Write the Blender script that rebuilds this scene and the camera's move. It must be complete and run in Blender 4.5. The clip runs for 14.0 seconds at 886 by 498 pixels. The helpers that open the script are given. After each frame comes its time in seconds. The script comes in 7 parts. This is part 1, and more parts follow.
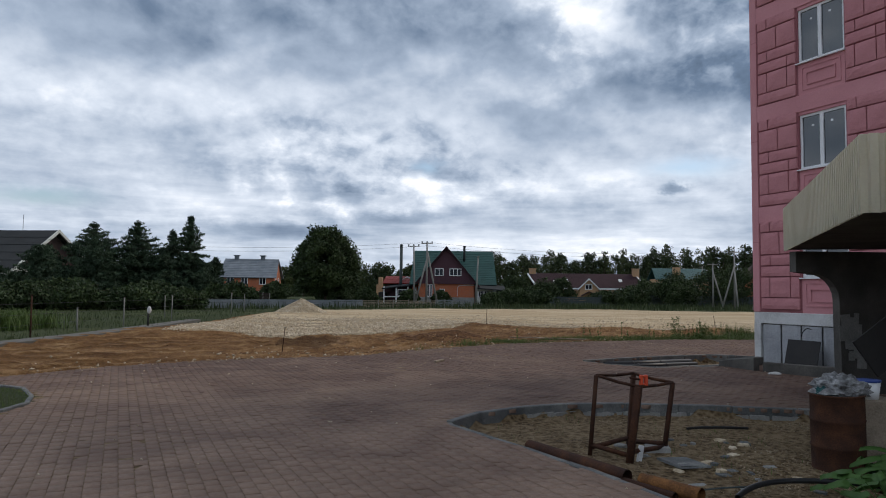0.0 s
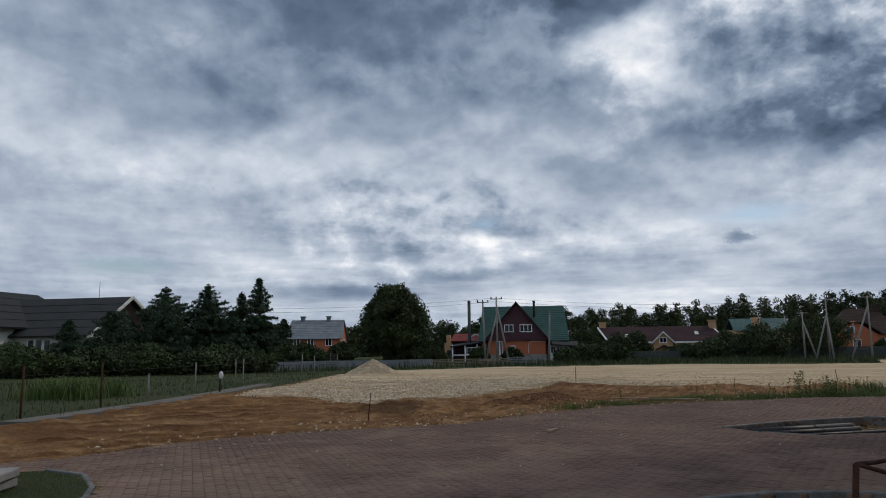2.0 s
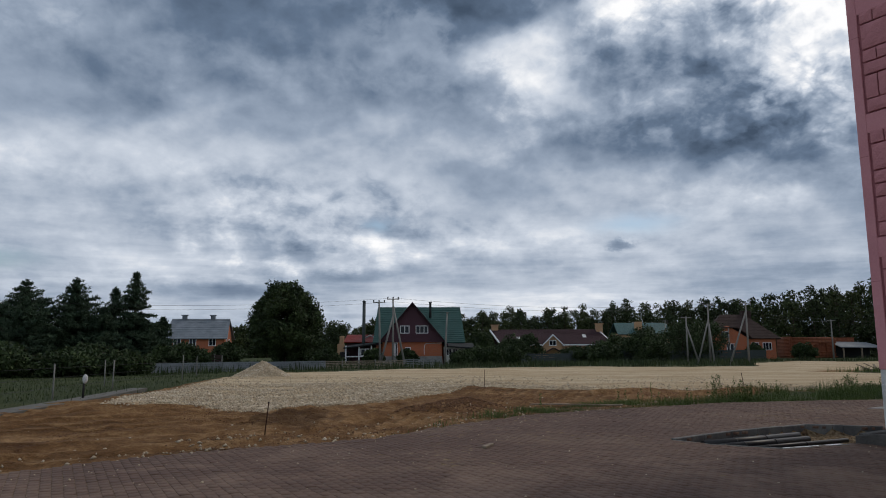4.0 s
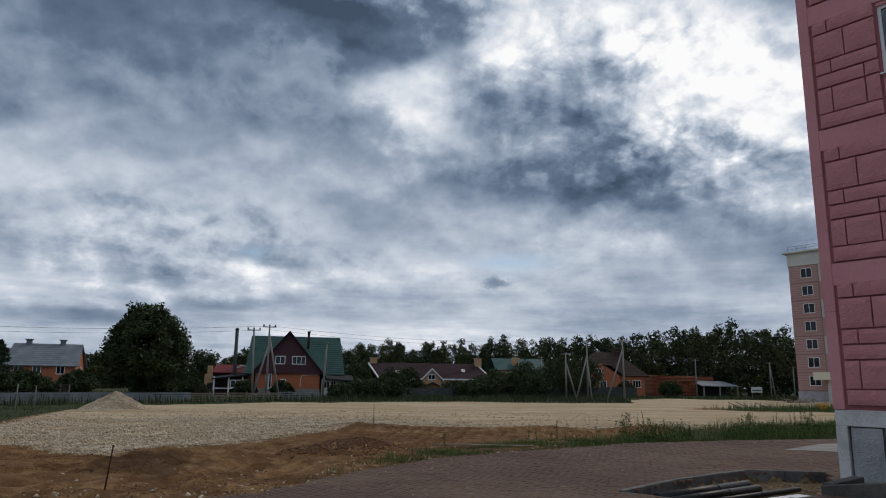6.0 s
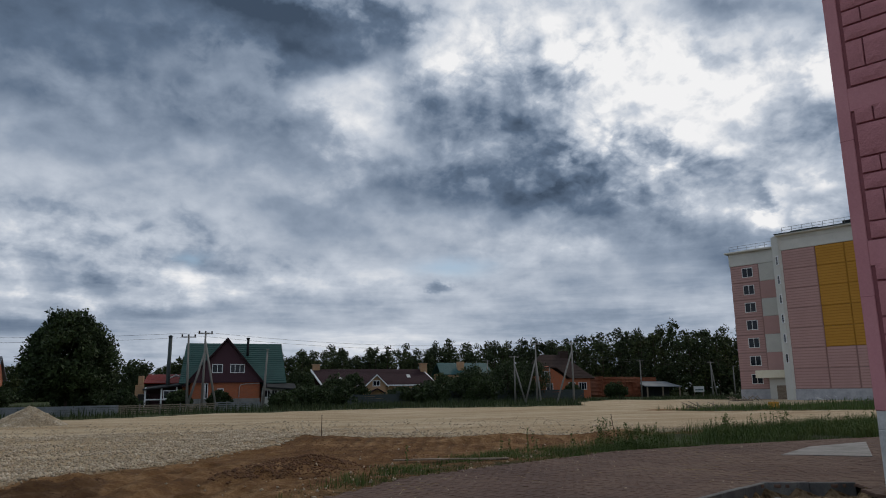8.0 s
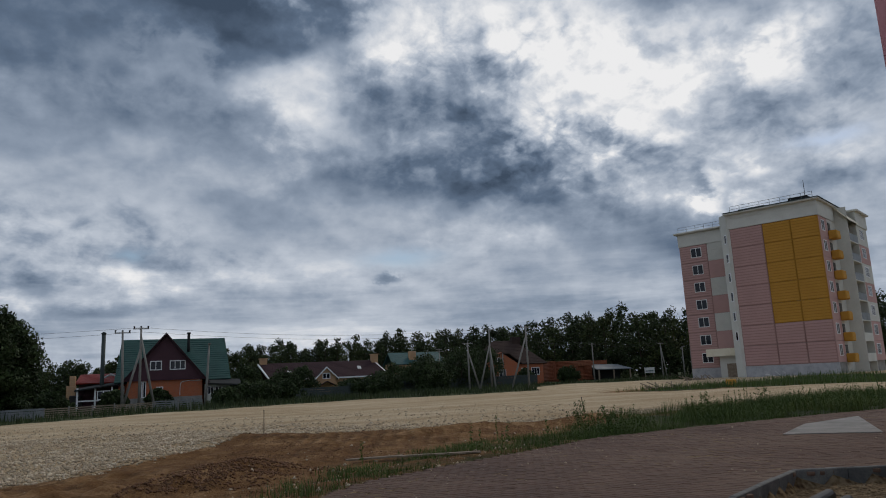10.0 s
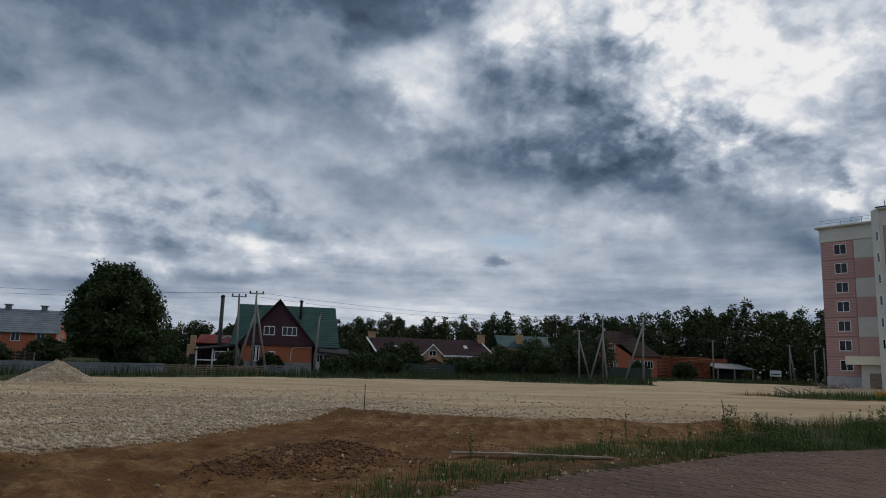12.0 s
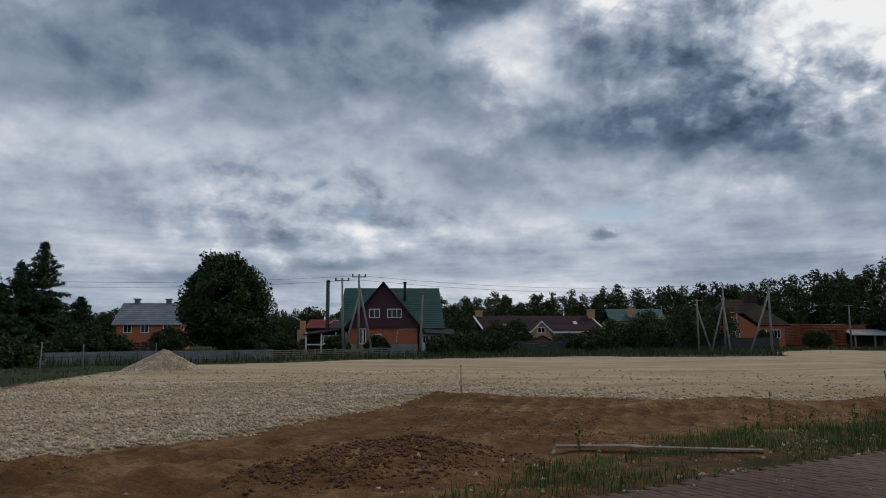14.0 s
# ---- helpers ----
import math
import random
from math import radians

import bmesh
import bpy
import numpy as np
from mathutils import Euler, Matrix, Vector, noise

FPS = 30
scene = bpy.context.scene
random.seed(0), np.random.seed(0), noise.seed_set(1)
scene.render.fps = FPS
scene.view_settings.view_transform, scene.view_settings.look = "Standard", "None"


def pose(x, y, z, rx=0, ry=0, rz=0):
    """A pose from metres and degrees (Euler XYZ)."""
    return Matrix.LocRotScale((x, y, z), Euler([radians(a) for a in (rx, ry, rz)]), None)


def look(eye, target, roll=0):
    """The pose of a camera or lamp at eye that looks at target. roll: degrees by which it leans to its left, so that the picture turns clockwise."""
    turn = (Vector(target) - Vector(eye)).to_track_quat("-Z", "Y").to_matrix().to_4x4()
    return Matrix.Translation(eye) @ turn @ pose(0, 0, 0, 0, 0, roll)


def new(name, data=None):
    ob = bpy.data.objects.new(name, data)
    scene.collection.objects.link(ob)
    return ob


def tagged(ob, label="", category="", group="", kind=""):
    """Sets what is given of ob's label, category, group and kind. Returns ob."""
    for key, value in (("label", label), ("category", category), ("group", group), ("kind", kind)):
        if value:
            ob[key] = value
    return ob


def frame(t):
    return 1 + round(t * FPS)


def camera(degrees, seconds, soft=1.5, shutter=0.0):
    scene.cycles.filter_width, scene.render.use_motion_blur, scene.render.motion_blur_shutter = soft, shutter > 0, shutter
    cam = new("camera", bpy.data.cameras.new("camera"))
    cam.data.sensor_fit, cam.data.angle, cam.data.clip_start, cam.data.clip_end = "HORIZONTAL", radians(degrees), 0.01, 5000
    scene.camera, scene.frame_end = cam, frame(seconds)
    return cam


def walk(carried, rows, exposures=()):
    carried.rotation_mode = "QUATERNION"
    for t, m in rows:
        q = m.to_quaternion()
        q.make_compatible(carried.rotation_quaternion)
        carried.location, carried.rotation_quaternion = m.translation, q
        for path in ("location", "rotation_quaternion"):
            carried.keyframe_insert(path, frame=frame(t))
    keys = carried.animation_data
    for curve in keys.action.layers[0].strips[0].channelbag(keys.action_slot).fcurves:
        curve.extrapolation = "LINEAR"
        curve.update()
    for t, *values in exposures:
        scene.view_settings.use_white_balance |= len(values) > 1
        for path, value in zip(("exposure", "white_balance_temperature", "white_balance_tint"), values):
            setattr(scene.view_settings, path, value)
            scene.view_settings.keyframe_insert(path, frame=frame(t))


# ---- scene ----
cam = camera(64.6, 14.0, soft=1.0)
PATH = [
    (0, (1.393, -0.527, 1.809), (1.351, 1.468, 1.933), 0.7),
    (0.5, (1.072, -0.148, 1.815), (1.036, 1.844, 1.986), 1.6),
    (1, (0.85, 0.626, 1.81), (0.789, 2.617, 1.995), 0.9),
    (1.5, (0.547, 1.055, 1.84), (0.535, 3.036, 2.116), 0.6),
    (2, (0.27, 1.638, 1.822), (0.058, 3.606, 2.108), -0.6),
    (2.5, (0.042, 2.155, 1.833), (-0.034, 4.132, 2.13), 1.5),
    (5, (-0.909, 5.486, 1.824), (-0.712, 7.456, 2.107), -0.1),
    (5.5, (-1.002, 6.132, 1.836), (-0.685, 8.082, 2.152), 1.5),
    (6, (-0.989, 7.043, 1.775), (-0.558, 8.959, 2.157), 0.6),
    (6.5, (-1.052, 7.573, 1.795), (-0.56, 9.484, 2.122), 0.2),
    (7, (-0.888, 8.402, 1.752), (-0.166, 10.243, 2.051), -0.1),
    (7.5, (-0.942, 9.099, 1.807), (-0.369, 10.974, 2.206), -0.4),
    (10, (-0.238, 12.472, 1.686), (0.492, 14.298, 2.051), -2.7),
    (10.5, (-0.169, 13.097, 1.719), (0.456, 14.961, 2.085), -0.7),
    (11, (-0.029, 13.826, 1.708), (0.571, 15.722, 1.924), -0.0),
    (11.5, (0.111, 14.524, 1.702), (0.432, 16.487, 1.911), 1.3),
    (12, (0.281, 15.039, 1.705), (0.712, 16.966, 2.024), 1.8),
    (12.5, (0.471, 15.55, 1.708), (0.85, 17.5, 1.94), 2.3),
    (13, (0.692, 16.162, 1.72), (1.199, 18.073, 2.021), 1.1),
    (13.5, (0.864, 16.701, 1.664), (1.055, 18.67, 1.96), 1.3),
    (14, (1.033, 17.298, 1.675), (1.172, 19.277, 1.931), -0.2),
]
walk(cam, [(t, look(eye, target, roll)) for t, eye, target, roll in PATH],
     exposures=((0, 0.26), (1, 0.14), (2, -0.08), (5, -0.10), (7, -0.20), (10, -0.34), (14, -0.30)))
# ---- world and light ----
SUN_AZ, SUN_EL = radians(58), radians(46)
world = bpy.data.worlds.new("sky")
scene.world = world
world.use_nodes = True


class Nodes:
    """Short hand for building node trees."""

    def __init__(self, tree, clear=True):
        self.t = tree
        if clear:
            tree.nodes.clear()

    def add(self, kind, **values):
        n = self.t.nodes.new(kind)
        for k, v in values.items():
            if k in n.inputs:
                self.put(n.inputs[k], v)
        return n

    def put(self, socket, v):
        if hasattr(v, "is_output"):
            self.t.links.new(v, socket)
        else:
            socket.default_value = v

    def math(self, op, a, b=0.0, c=0.0, clamp=False):
        n = self.t.nodes.new("ShaderNodeMath")
        n.operation, n.use_clamp = op, clamp
        for i, v in enumerate((a, b, c)):
            self.put(n.inputs[i], v)
        return n.outputs[0]

    def mix(self, fac, a, b, blend="MIX"):
        n = self.t.nodes.new("ShaderNodeMix")
        n.data_type, n.blend_type = "RGBA", blend
        self.put(n.inputs[0], fac)
        self.put(n.inputs[6], a if hasattr(a, "is_output") else (*a, 1))
        self.put(n.inputs[7], b if hasattr(b, "is_output") else (*b, 1))
        return n.outputs[2]

    def noise(self, vec, scale, detail=4, rough=0.55, distort=0.0):
        n = self.add("ShaderNodeTexNoise", Scale=scale, Detail=detail, Roughness=rough, Distortion=distort)
        self.put(n.inputs["Vector"], vec)
        return n.outputs["Fac"]

    def ramp(self, fac, stops):
        n = self.t.nodes.new("ShaderNodeValToRGB")
        while len(n.color_ramp.elements) < len(stops):
            n.color_ramp.elements.new(0.5)
        for e, (p, c) in zip(n.color_ramp.elements, stops):
            e.position, e.color = p, (*c, 1)
        self.put(n.inputs[0], fac)
        return n.outputs[0]


def build_sky():
    n = Nodes(world.node_tree)
    coord = n.add("ShaderNodeTexCoord").outputs["Generated"]
    sep = n.add("ShaderNodeSeparateXYZ")
    n.put(sep.inputs[0], coord)
    x, y, z = sep.outputs
    az = n.math("ARCTAN2", x, y)
    el = n.math("ARCSINE", z)
    low = n.math("MULTIPLY_ADD", el, -5.5, 1.35, clamp=True)
    # clouds flatten towards the horizon
    tall = n.math("MULTIPLY_ADD", n.math("POWER", n.math("MAXIMUM", el, 0.002), 0.5), 0.42, n.math("MULTIPLY", el, 1.05))

    def at(dx, dy):
        return n.add("ShaderNodeCombineXYZ", X=n.math("ADD", az, dx), Y=n.math("ADD", tall, dy), Z=0.0).outputs[0]

    def warped(vec, scale, much):
        bend = n.add("ShaderNodeTexNoise", Scale=scale, Detail=4.0, Roughness=0.55)
        n.put(bend.inputs["Vector"], vec)
        off = n.t.nodes.new("ShaderNodeVectorMath")
        off.operation = "MULTIPLY_ADD"
        n.put(off.inputs[0], bend.outputs["Color"])
        off.inputs[1].default_value = (much, much, 0)
        n.put(off.inputs[2], vec)
        return off.outputs[0]

    def puffs(vec):
        """Heaped, cauliflower-like tops."""
        cells = n.t.nodes.new("ShaderNodeTexVoronoi")
        cells.feature = "SMOOTH_F1"
        for key, value in (("Scale", 8.0), ("Detail", 4.0), ("Roughness", 0.5), ("Lacunarity", 2.3), ("Smoothness", 0.3)):
            cells.inputs[key].default_value = value
        n.put(cells.inputs["Vector"], warped(vec, 14.0, 0.05))
        return n.math("SUBTRACT", 0.5, cells.outputs["Distance"])

    here = at(0.0, 0.0)
    puff = puffs(here)
    lit = n.math("SUBTRACT", puff, puffs(at(0.016, 0.026)))
    soft = n.math("SUBTRACT", n.noise(warped(here, 5.0, 0.10), 6.0, 7, 0.48), 0.5)
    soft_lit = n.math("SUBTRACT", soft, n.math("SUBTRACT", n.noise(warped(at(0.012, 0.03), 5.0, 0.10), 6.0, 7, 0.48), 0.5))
    broad = n.math("SUBTRACT", n.noise(here, 6.0, 2, 0.5), 0.5)
    fine = n.math("SUBTRACT", n.noise(here, 26.0, 8, 0.6), 0.5)
    waz = n.math("MULTIPLY_ADD", broad, 0.18, n.math("MULTIPLY_ADD", puff, 0.10, n.math("MULTIPLY_ADD", fine, 0.035, az)))
    wel = n.math("MULTIPLY_ADD", broad, -0.10, n.math("MULTIPLY_ADD", puff, 0.055, n.math("MULTIPLY_ADD", fine, 0.025, el)))
    saz, sel = n.math("MULTIPLY_ADD", fine, 0.05, az), n.math("MULTIPLY_ADD", fine, 0.025, el)

    def spot(a, e, wa, we, hard=1.0):
        ua, ue = (saz, sel) if we < 1.6 else (waz, wel)
        da = n.math("DIVIDE", n.math("SUBTRACT", ua, radians(a)), radians(wa))
        de = n.math("DIVIDE", n.math("SUBTRACT", ue, radians(e)), radians(we))
        r2 = n.math("ADD", n.math("MULTIPLY", da, da), n.math("MULTIPLY", de, de))
        return n.math("EXPONENT", n.math("MULTIPLY", n.math("POWER", r2, hard), -1.0))

    # flat streaks of the lower layers
    streak_at = n.add("ShaderNodeCombineXYZ", X=n.math("MULTIPLY", az, 1.5), Y=n.math("MULTIPLY", el, 12.0), Z=0.0).outputs[0]
    streak = n.math("SUBTRACT", n.noise(warped(streak_at, 2.5, 0.25), 3.0, 10, 0.58), 0.5)
    v = 0.60
    for a, e, wa, we, lift in LAYERS:
        v = n.math("MULTIPLY_ADD", spot(a, e, wa, we), lift, v)
    for a, e, wa, we, lift in HEAPS:
        v = n.math("MULTIPLY_ADD", spot(a, e, wa, we, 1.9), lift, v)
    # how far the heaped look shows: full in the great cloud, less in the flat layers
    heaped = n.math("ADD", spot(26, 19, 17, 9, 2.0), n.math("ADD", spot(44, 17, 10, 7, 2.0), spot(-10, 8, 14, 3.0, 2.0)), clamp=True)
    v = n.math("MULTIPLY_ADD", n.math("MULTIPLY", streak, low), 0.78, v)
    v = n.math("MULTIPLY_ADD", soft, n.math("MULTIPLY_ADD", low, -0.18, 0.26), v)
    v = n.math("MULTIPLY_ADD", soft_lit, n.math("MULTIPLY_ADD", low, -0.4, 0.62), v)
    v = n.math("MULTIPLY_ADD", lit, n.math("MULTIPLY_ADD", heaped, 0.46, 0.15), v)
    v = n.math("MULTIPLY_ADD", fine, 0.17, v)
    cloud = n.ramp(v, ((0.0, (0.060, 0.090, 0.140)), (0.25, (0.135, 0.190, 0.280)), (0.5, (0.325, 0.395, 0.505)), (0.75, (0.62, 0.68, 0.775)), (1.0, (1.06, 1.06, 1.07))))
    sky = n.t.nodes.new("ShaderNodeTexSky")
    sky.sky_type, sky.sun_disc, sky.sun_elevation, sky.sun_rotation = "NISHITA", False, SUN_EL, SUN_AZ
    # blue gaps low between the layers
    gap = 0.0
    for a, e, wa, we in ((18.2, 9.9, 2.9, 0.75), (-2.6, 10.2, 1.1, 0.5), (-31.0, 6.6, 3.0, 0.6), (52.0, 15.8, 2.4, 0.5)):
        gap = n.math("ADD", spot(a, e, wa, we), gap)
    gap = n.math("MULTIPLY", gap, 0.95, clamp=True)
    bright = n.mix(1.0, cloud, (10.0, 10.0, 10.0), "MULTIPLY")
    bg = n.add("ShaderNodeBackground", Strength=0.1)
    n.put(bg.inputs["Color"], n.mix(gap, bright, sky.outputs[0]))
    out = n.t.nodes.new("ShaderNodeOutputWorld")
    n.t.links.new(bg.outputs[0], out.inputs[0])


# cloud masses: azimuth, elevation, half widths (degrees), change in brightness
LAYERS = (
    (-12, 26.5, 16, 3.6, -0.34), (-20, 18.5, 15, 3.4, -0.22), (-27, 24, 14, 5, -0.20), (8, 13, 7, 2.2, -0.20), (39, 9.0, 9, 2.8, -0.22), (-4, 19, 7, 3.5, -0.14), (51, 19, 5, 2.4, -0.12),
    (-28, 13.2, 13, 2.2, 0.16), (-6, 13.2, 8, 2.0, 0.10), (-30, 23, 4, 2, 0.18), (49, 14.4, 8, 1.4, 0.26), (7, 4, 14, 1.2, 0.24), (14, 9.5, 9, 1.3, 0.20), (-19, 6.6, 5, 1.1, 0.20),
    (-3, 8.2, 4, 1.2, 0.20), (-14, 4.8, 9, 0.7, -0.20), (-6, 6.0, 4, 0.6, -0.16), (33, 5.5, 8, 1.2, -0.06))
HEAPS = (
    (24, 27, 12, 4.5, 0.30), (36, 22, 9, 4.5, 0.30), (7.2, 20.5, 3.4, 4.2, 0.24),
    (19, 18.5, 8.5, 5.0, -0.20), (26, 15.5, 8.0, 3.0, -0.18), (26.5, 13.4, 7.0, 1.8, -0.20), (16, 14.0, 8, 2.2, -0.14), (21, 23.5, 6, 2.4, -0.06),
    (3, 26.5, 8, 2.4, -0.34), (14, 32.5, 16, 2.6, -0.44), (-8, 29.5, 14, 2.6, -0.34), (37.5, 26.5, 4, 1.6, -0.22),
    (27, 19.2, 1.8, 1.7, 0.16), (32, 18.2, 3.0, 2.0, 0.16), (36, 17.4, 3.2, 1.9, 0.24), (46, 21.6, 2.6, 1.7, 0.24), (41.5, 11.5, 1.8, 1.7, 0.34),
    (17.2, 8.3, 1.1, 0.45, -0.34))
build_sky()

sun = new("sun", bpy.data.lights.new("sun", "SUN"))
sun.data.energy, sun.data.angle, sun.data.color = 1.0, radians(14), (1.0, 0.89, 0.74)
sun.matrix_world = look((60 * math.sin(SUN_AZ), 60 * math.cos(SUN_AZ), 60 * math.tan(SUN_EL)), (0, 0, 0))


# ---- materials ----
def material(name, colors, scale=3.0, rough=0.85, bump=0.3, fine=40.0, metal=0.0, spread=1.0, random_tint=0.0, island=False, spec=0.3, pos=False):
    """Two or three colours mixed by coarse and fine noise, with a fine relief. Sizes in noise cells a metre."""
    m = bpy.data.materials.new(name)
    m.use_nodes = True
    n = Nodes(m.node_tree)
    if pos:
        vec = n.add("ShaderNodeNewGeometry").outputs["Position"]
    else:
        vec = n.add("ShaderNodeTexCoord").outputs["Object"]
    coarse = n.noise(vec, scale, 5, 0.6)
    grain = n.noise(vec, fine, 5, 0.65)
    f = n.math("ADD", n.math("MULTIPLY", n.math("SUBTRACT", coarse, 0.5), 1.8 * spread), n.math("MULTIPLY", n.math("SUBTRACT", grain, 0.5), 1.2 * spread))
    f = n.math("ADD", f, 0.5, clamp=True)
    stops = [(i / max(1, len(colors) - 1), c) for i, c in enumerate(colors)]
    col = n.ramp(f, stops)
    if random_tint:
        src = n.add("ShaderNodeNewGeometry").outputs["Random Per Island"] if island else n.add("ShaderNodeObjectInfo").outputs["Random"]
        val = n.math("MULTIPLY_ADD", src, random_tint, 1 - random_tint / 2)
        comb = n.add("ShaderNodeCombineColor", Red=val, Green=val, Blue=val).outputs[0]
        col = n.mix(1.0, col, comb, "MULTIPLY")
    b = n.add("ShaderNodeBsdfPrincipled", Metallic=metal)
    b.inputs["Specular IOR Level"].default_value = spec
    n.put(b.inputs["Base Color"], col)
    n.put(b.inputs["Roughness"], n.math("MULTIPLY_ADD", grain, 0.2, rough - 0.1, clamp=True))
    if bump:
        bp = n.add("ShaderNodeBump", Strength=bump, Distance=0.02)
        n.put(bp.inputs["Height"], n.math("ADD", grain, n.math("MULTIPLY", coarse, 0.6)))
        n.put(b.inputs["Normal"], bp.outputs[0])
    out = n.t.nodes.new("ShaderNodeOutputMaterial")
    n.t.links.new(b.outputs[0], out.inputs[0])
    return m


def brick_material(name, c1, c2, mortar, width=0.25, height=0.075):
    m = bpy.data.materials.new(name)
    m.use_nodes = True
    n = Nodes(m.node_tree)
    sep = n.add("ShaderNodeSeparateXYZ")
    n.put(sep.inputs[0], n.add("ShaderNodeTexCoord").outputs["Object"])
    vec = n.add("ShaderNodeCombineXYZ", X=n.math("ADD", sep.outputs[0], sep.outputs[1]), Y=sep.outputs[2], Z=0.0).outputs[0]
    t = n.add("ShaderNodeTexBrick", Scale=1.0)
    t.inputs["Brick Width"].default_value, t.inputs["Row Height"].default_value, t.inputs["Mortar Size"].default_value = width, height, 0.008
    for k, c in (("Color1", c1), ("Color2", c2), ("Mortar", mortar)):
        t.inputs[k].default_value = (*c, 1)
    n.put(t.inputs["Vector"], vec)
    dirt = n.noise(n.add("ShaderNodeTexCoord").outputs["Object"], 0.7, 5, 0.6)
    col = n.mix(n.math("MULTIPLY", dirt, 0.35), t.outputs["Color"], (0.16, 0.09, 0.07))
    b = n.add("ShaderNodeBsdfPrincipled", Roughness=0.9)
    n.put(b.inputs["Base Color"], col)
    bp = n.add("ShaderNodeBump", Strength=0.4, Distance=0.01)
    n.put(bp.inputs["Height"], n.math("SUBTRACT", 1.0, t.outputs["Fac"]))
    n.put(b.inputs["Normal"], bp.outputs[0])
    out = n.t.nodes.new("ShaderNodeOutputMaterial")
    n.t.links.new(b.outputs[0], out.inputs[0])
    return m


def glass_material(name, tint, gloss=0.9, coat=0.6):
    """Window glass before a dark room: a dark, glossy pane."""
    m = bpy.data.materials.new(name)
    m.use_nodes = True
    n = Nodes(m.node_tree)
    b = n.add("ShaderNodeBsdfPrincipled", Roughness=0.04)
    vec = n.add("ShaderNodeTexCoord").outputs["Object"]
    n.put(b.inputs["Base Color"], n.ramp(n.noise(vec, 1.3, 3), ((0.3, tint), (0.7, tuple(c * 1.8 for c in tint)))))
    b.inputs["Specular IOR Level"].default_value = gloss
    b.inputs["Coat Weight"].default_value = coat
    b.inputs["Coat IOR"].default_value = 1.6
    out = n.t.nodes.new("ShaderNodeOutputMaterial")
    n.t.links.new(b.outputs[0], out.inputs[0])
    return m


def ground_material():
    """Regions (how much soil, crushed stone, grass, sand) come with the mesh; the grain is noise."""
    m = bpy.data.materials.new("earth")
    m.use_nodes = True
    n = Nodes(m.node_tree)
    vec = n.add("ShaderNodeNewGeometry").outputs["Position"]
    att = n.t.nodes.new("ShaderNodeVertexColor")
    att.layer_name = "region"
    sep = n.t.nodes.new("ShaderNodeSeparateColor")
    n.t.links.new(att.outputs["Color"], sep.inputs[0])
    edge = n.noise(vec, 1.6, 7, 0.65)
    grain = n.noise(vec, 22, 7, 0.7)
    broad = n.noise(vec, 0.12, 6, 0.6)
    mid = n.noise(vec, 0.9, 6, 0.65)
    cell = n.t.nodes.new("ShaderNodeTexVoronoi")
    cell.inputs["Scale"].default_value = 11.0
    n.put(cell.inputs["Vector"], vec)
    stretch = n.add("ShaderNodeVectorMath")
    stretch.operation = "MULTIPLY"
    n.put(stretch.inputs[0], vec)
    stretch.inputs[1].default_value = (0.05, 0.45, 1)
    bands = n.noise(stretch.outputs[0], 1.0, 6, 0.6, 0.4)
    def mask(s):
        return n.math("MULTIPLY_ADD", n.math("SUBTRACT", n.math("ADD", s, n.math("MULTIPLY", n.math("SUBTRACT", edge, 0.5), 0.9)), 0.5), 3.5, 0.5, clamp=True)
    f = n.math("MULTIPLY_ADD", n.math("SUBTRACT", mid, 0.5), 1.6, n.math("MULTIPLY_ADD", n.math("SUBTRACT", grain, 0.5), 1.0, n.math("MULTIPLY_ADD", n.math("SUBTRACT", bands, 0.5), 0.9, 0.5)), clamp=True)
    lane = n.add("ShaderNodeSeparateXYZ")
    n.put(lane.inputs[0], vec)
    along_edge = n.math("MULTIPLY_ADD", lane.outputs[0], -0.55, lane.outputs[1])
    into_site = n.math("MULTIPLY_ADD", lane.outputs[1], -0.36, lane.outputs[0])
    turn = n.math("MULTIPLY_ADD", lane.outputs[0], 0.5, 2.5, clamp=True)
    across = n.math("ADD", n.math("MULTIPLY", along_edge, n.math("SUBTRACT", 1.0, turn)), n.math("MULTIPLY", into_site, turn))
    lane_on = n.math("MULTIPLY_ADD", n.math("SUBTRACT", n.noise(vec, 0.16, 3), 0.46), 7.0, 0.0, clamp=True)
    tread = n.math("MULTIPLY", n.math("SINE", n.math("MULTIPLY", n.math("MULTIPLY_ADD", mid, 1.0, across), 12.0)), lane_on)
    clump = n.noise(vec, 5.0, 6, 0.65)
    f = n.math("MULTIPLY_ADD", n.math("SUBTRACT", clump, 0.5), 0.9, n.math("MULTIPLY_ADD", tread, 0.12, f), clamp=True)
    soil = n.ramp(f, ((0.0, (0.075, 0.033, 0.011)), (0.5, (0.180, 0.094, 0.037)), (1.0, (0.37, 0.225, 0.108))))
    g = n.math("MULTIPLY_ADD", n.math("SUBTRACT", bands, 0.5), 1.5, n.math("MULTIPLY_ADD", n.math("SUBTRACT", grain, 0.5), 0.9, n.math("MULTIPLY_ADD", n.math("SUBTRACT", cell.outputs["Distance"], 0.4), 0.10, 0.50)), clamp=True)
    stone = n.ramp(g, ((0.0, (0.23, 0.15, 0.080)), (0.35, (0.38, 0.28, 0.165)), (0.7, (0.51, 0.405, 0.27)), (1.0, (0.60, 0.50, 0.365))))
    grass = n.ramp(n.math("MULTIPLY_ADD", n.math("SUBTRACT", broad, 0.5), 1.0, grain, clamp=True), ((0.2, (0.018, 0.027, 0.009)), (0.6, (0.046, 0.058, 0.020)), (0.9, (0.12, 0.105, 0.048))))
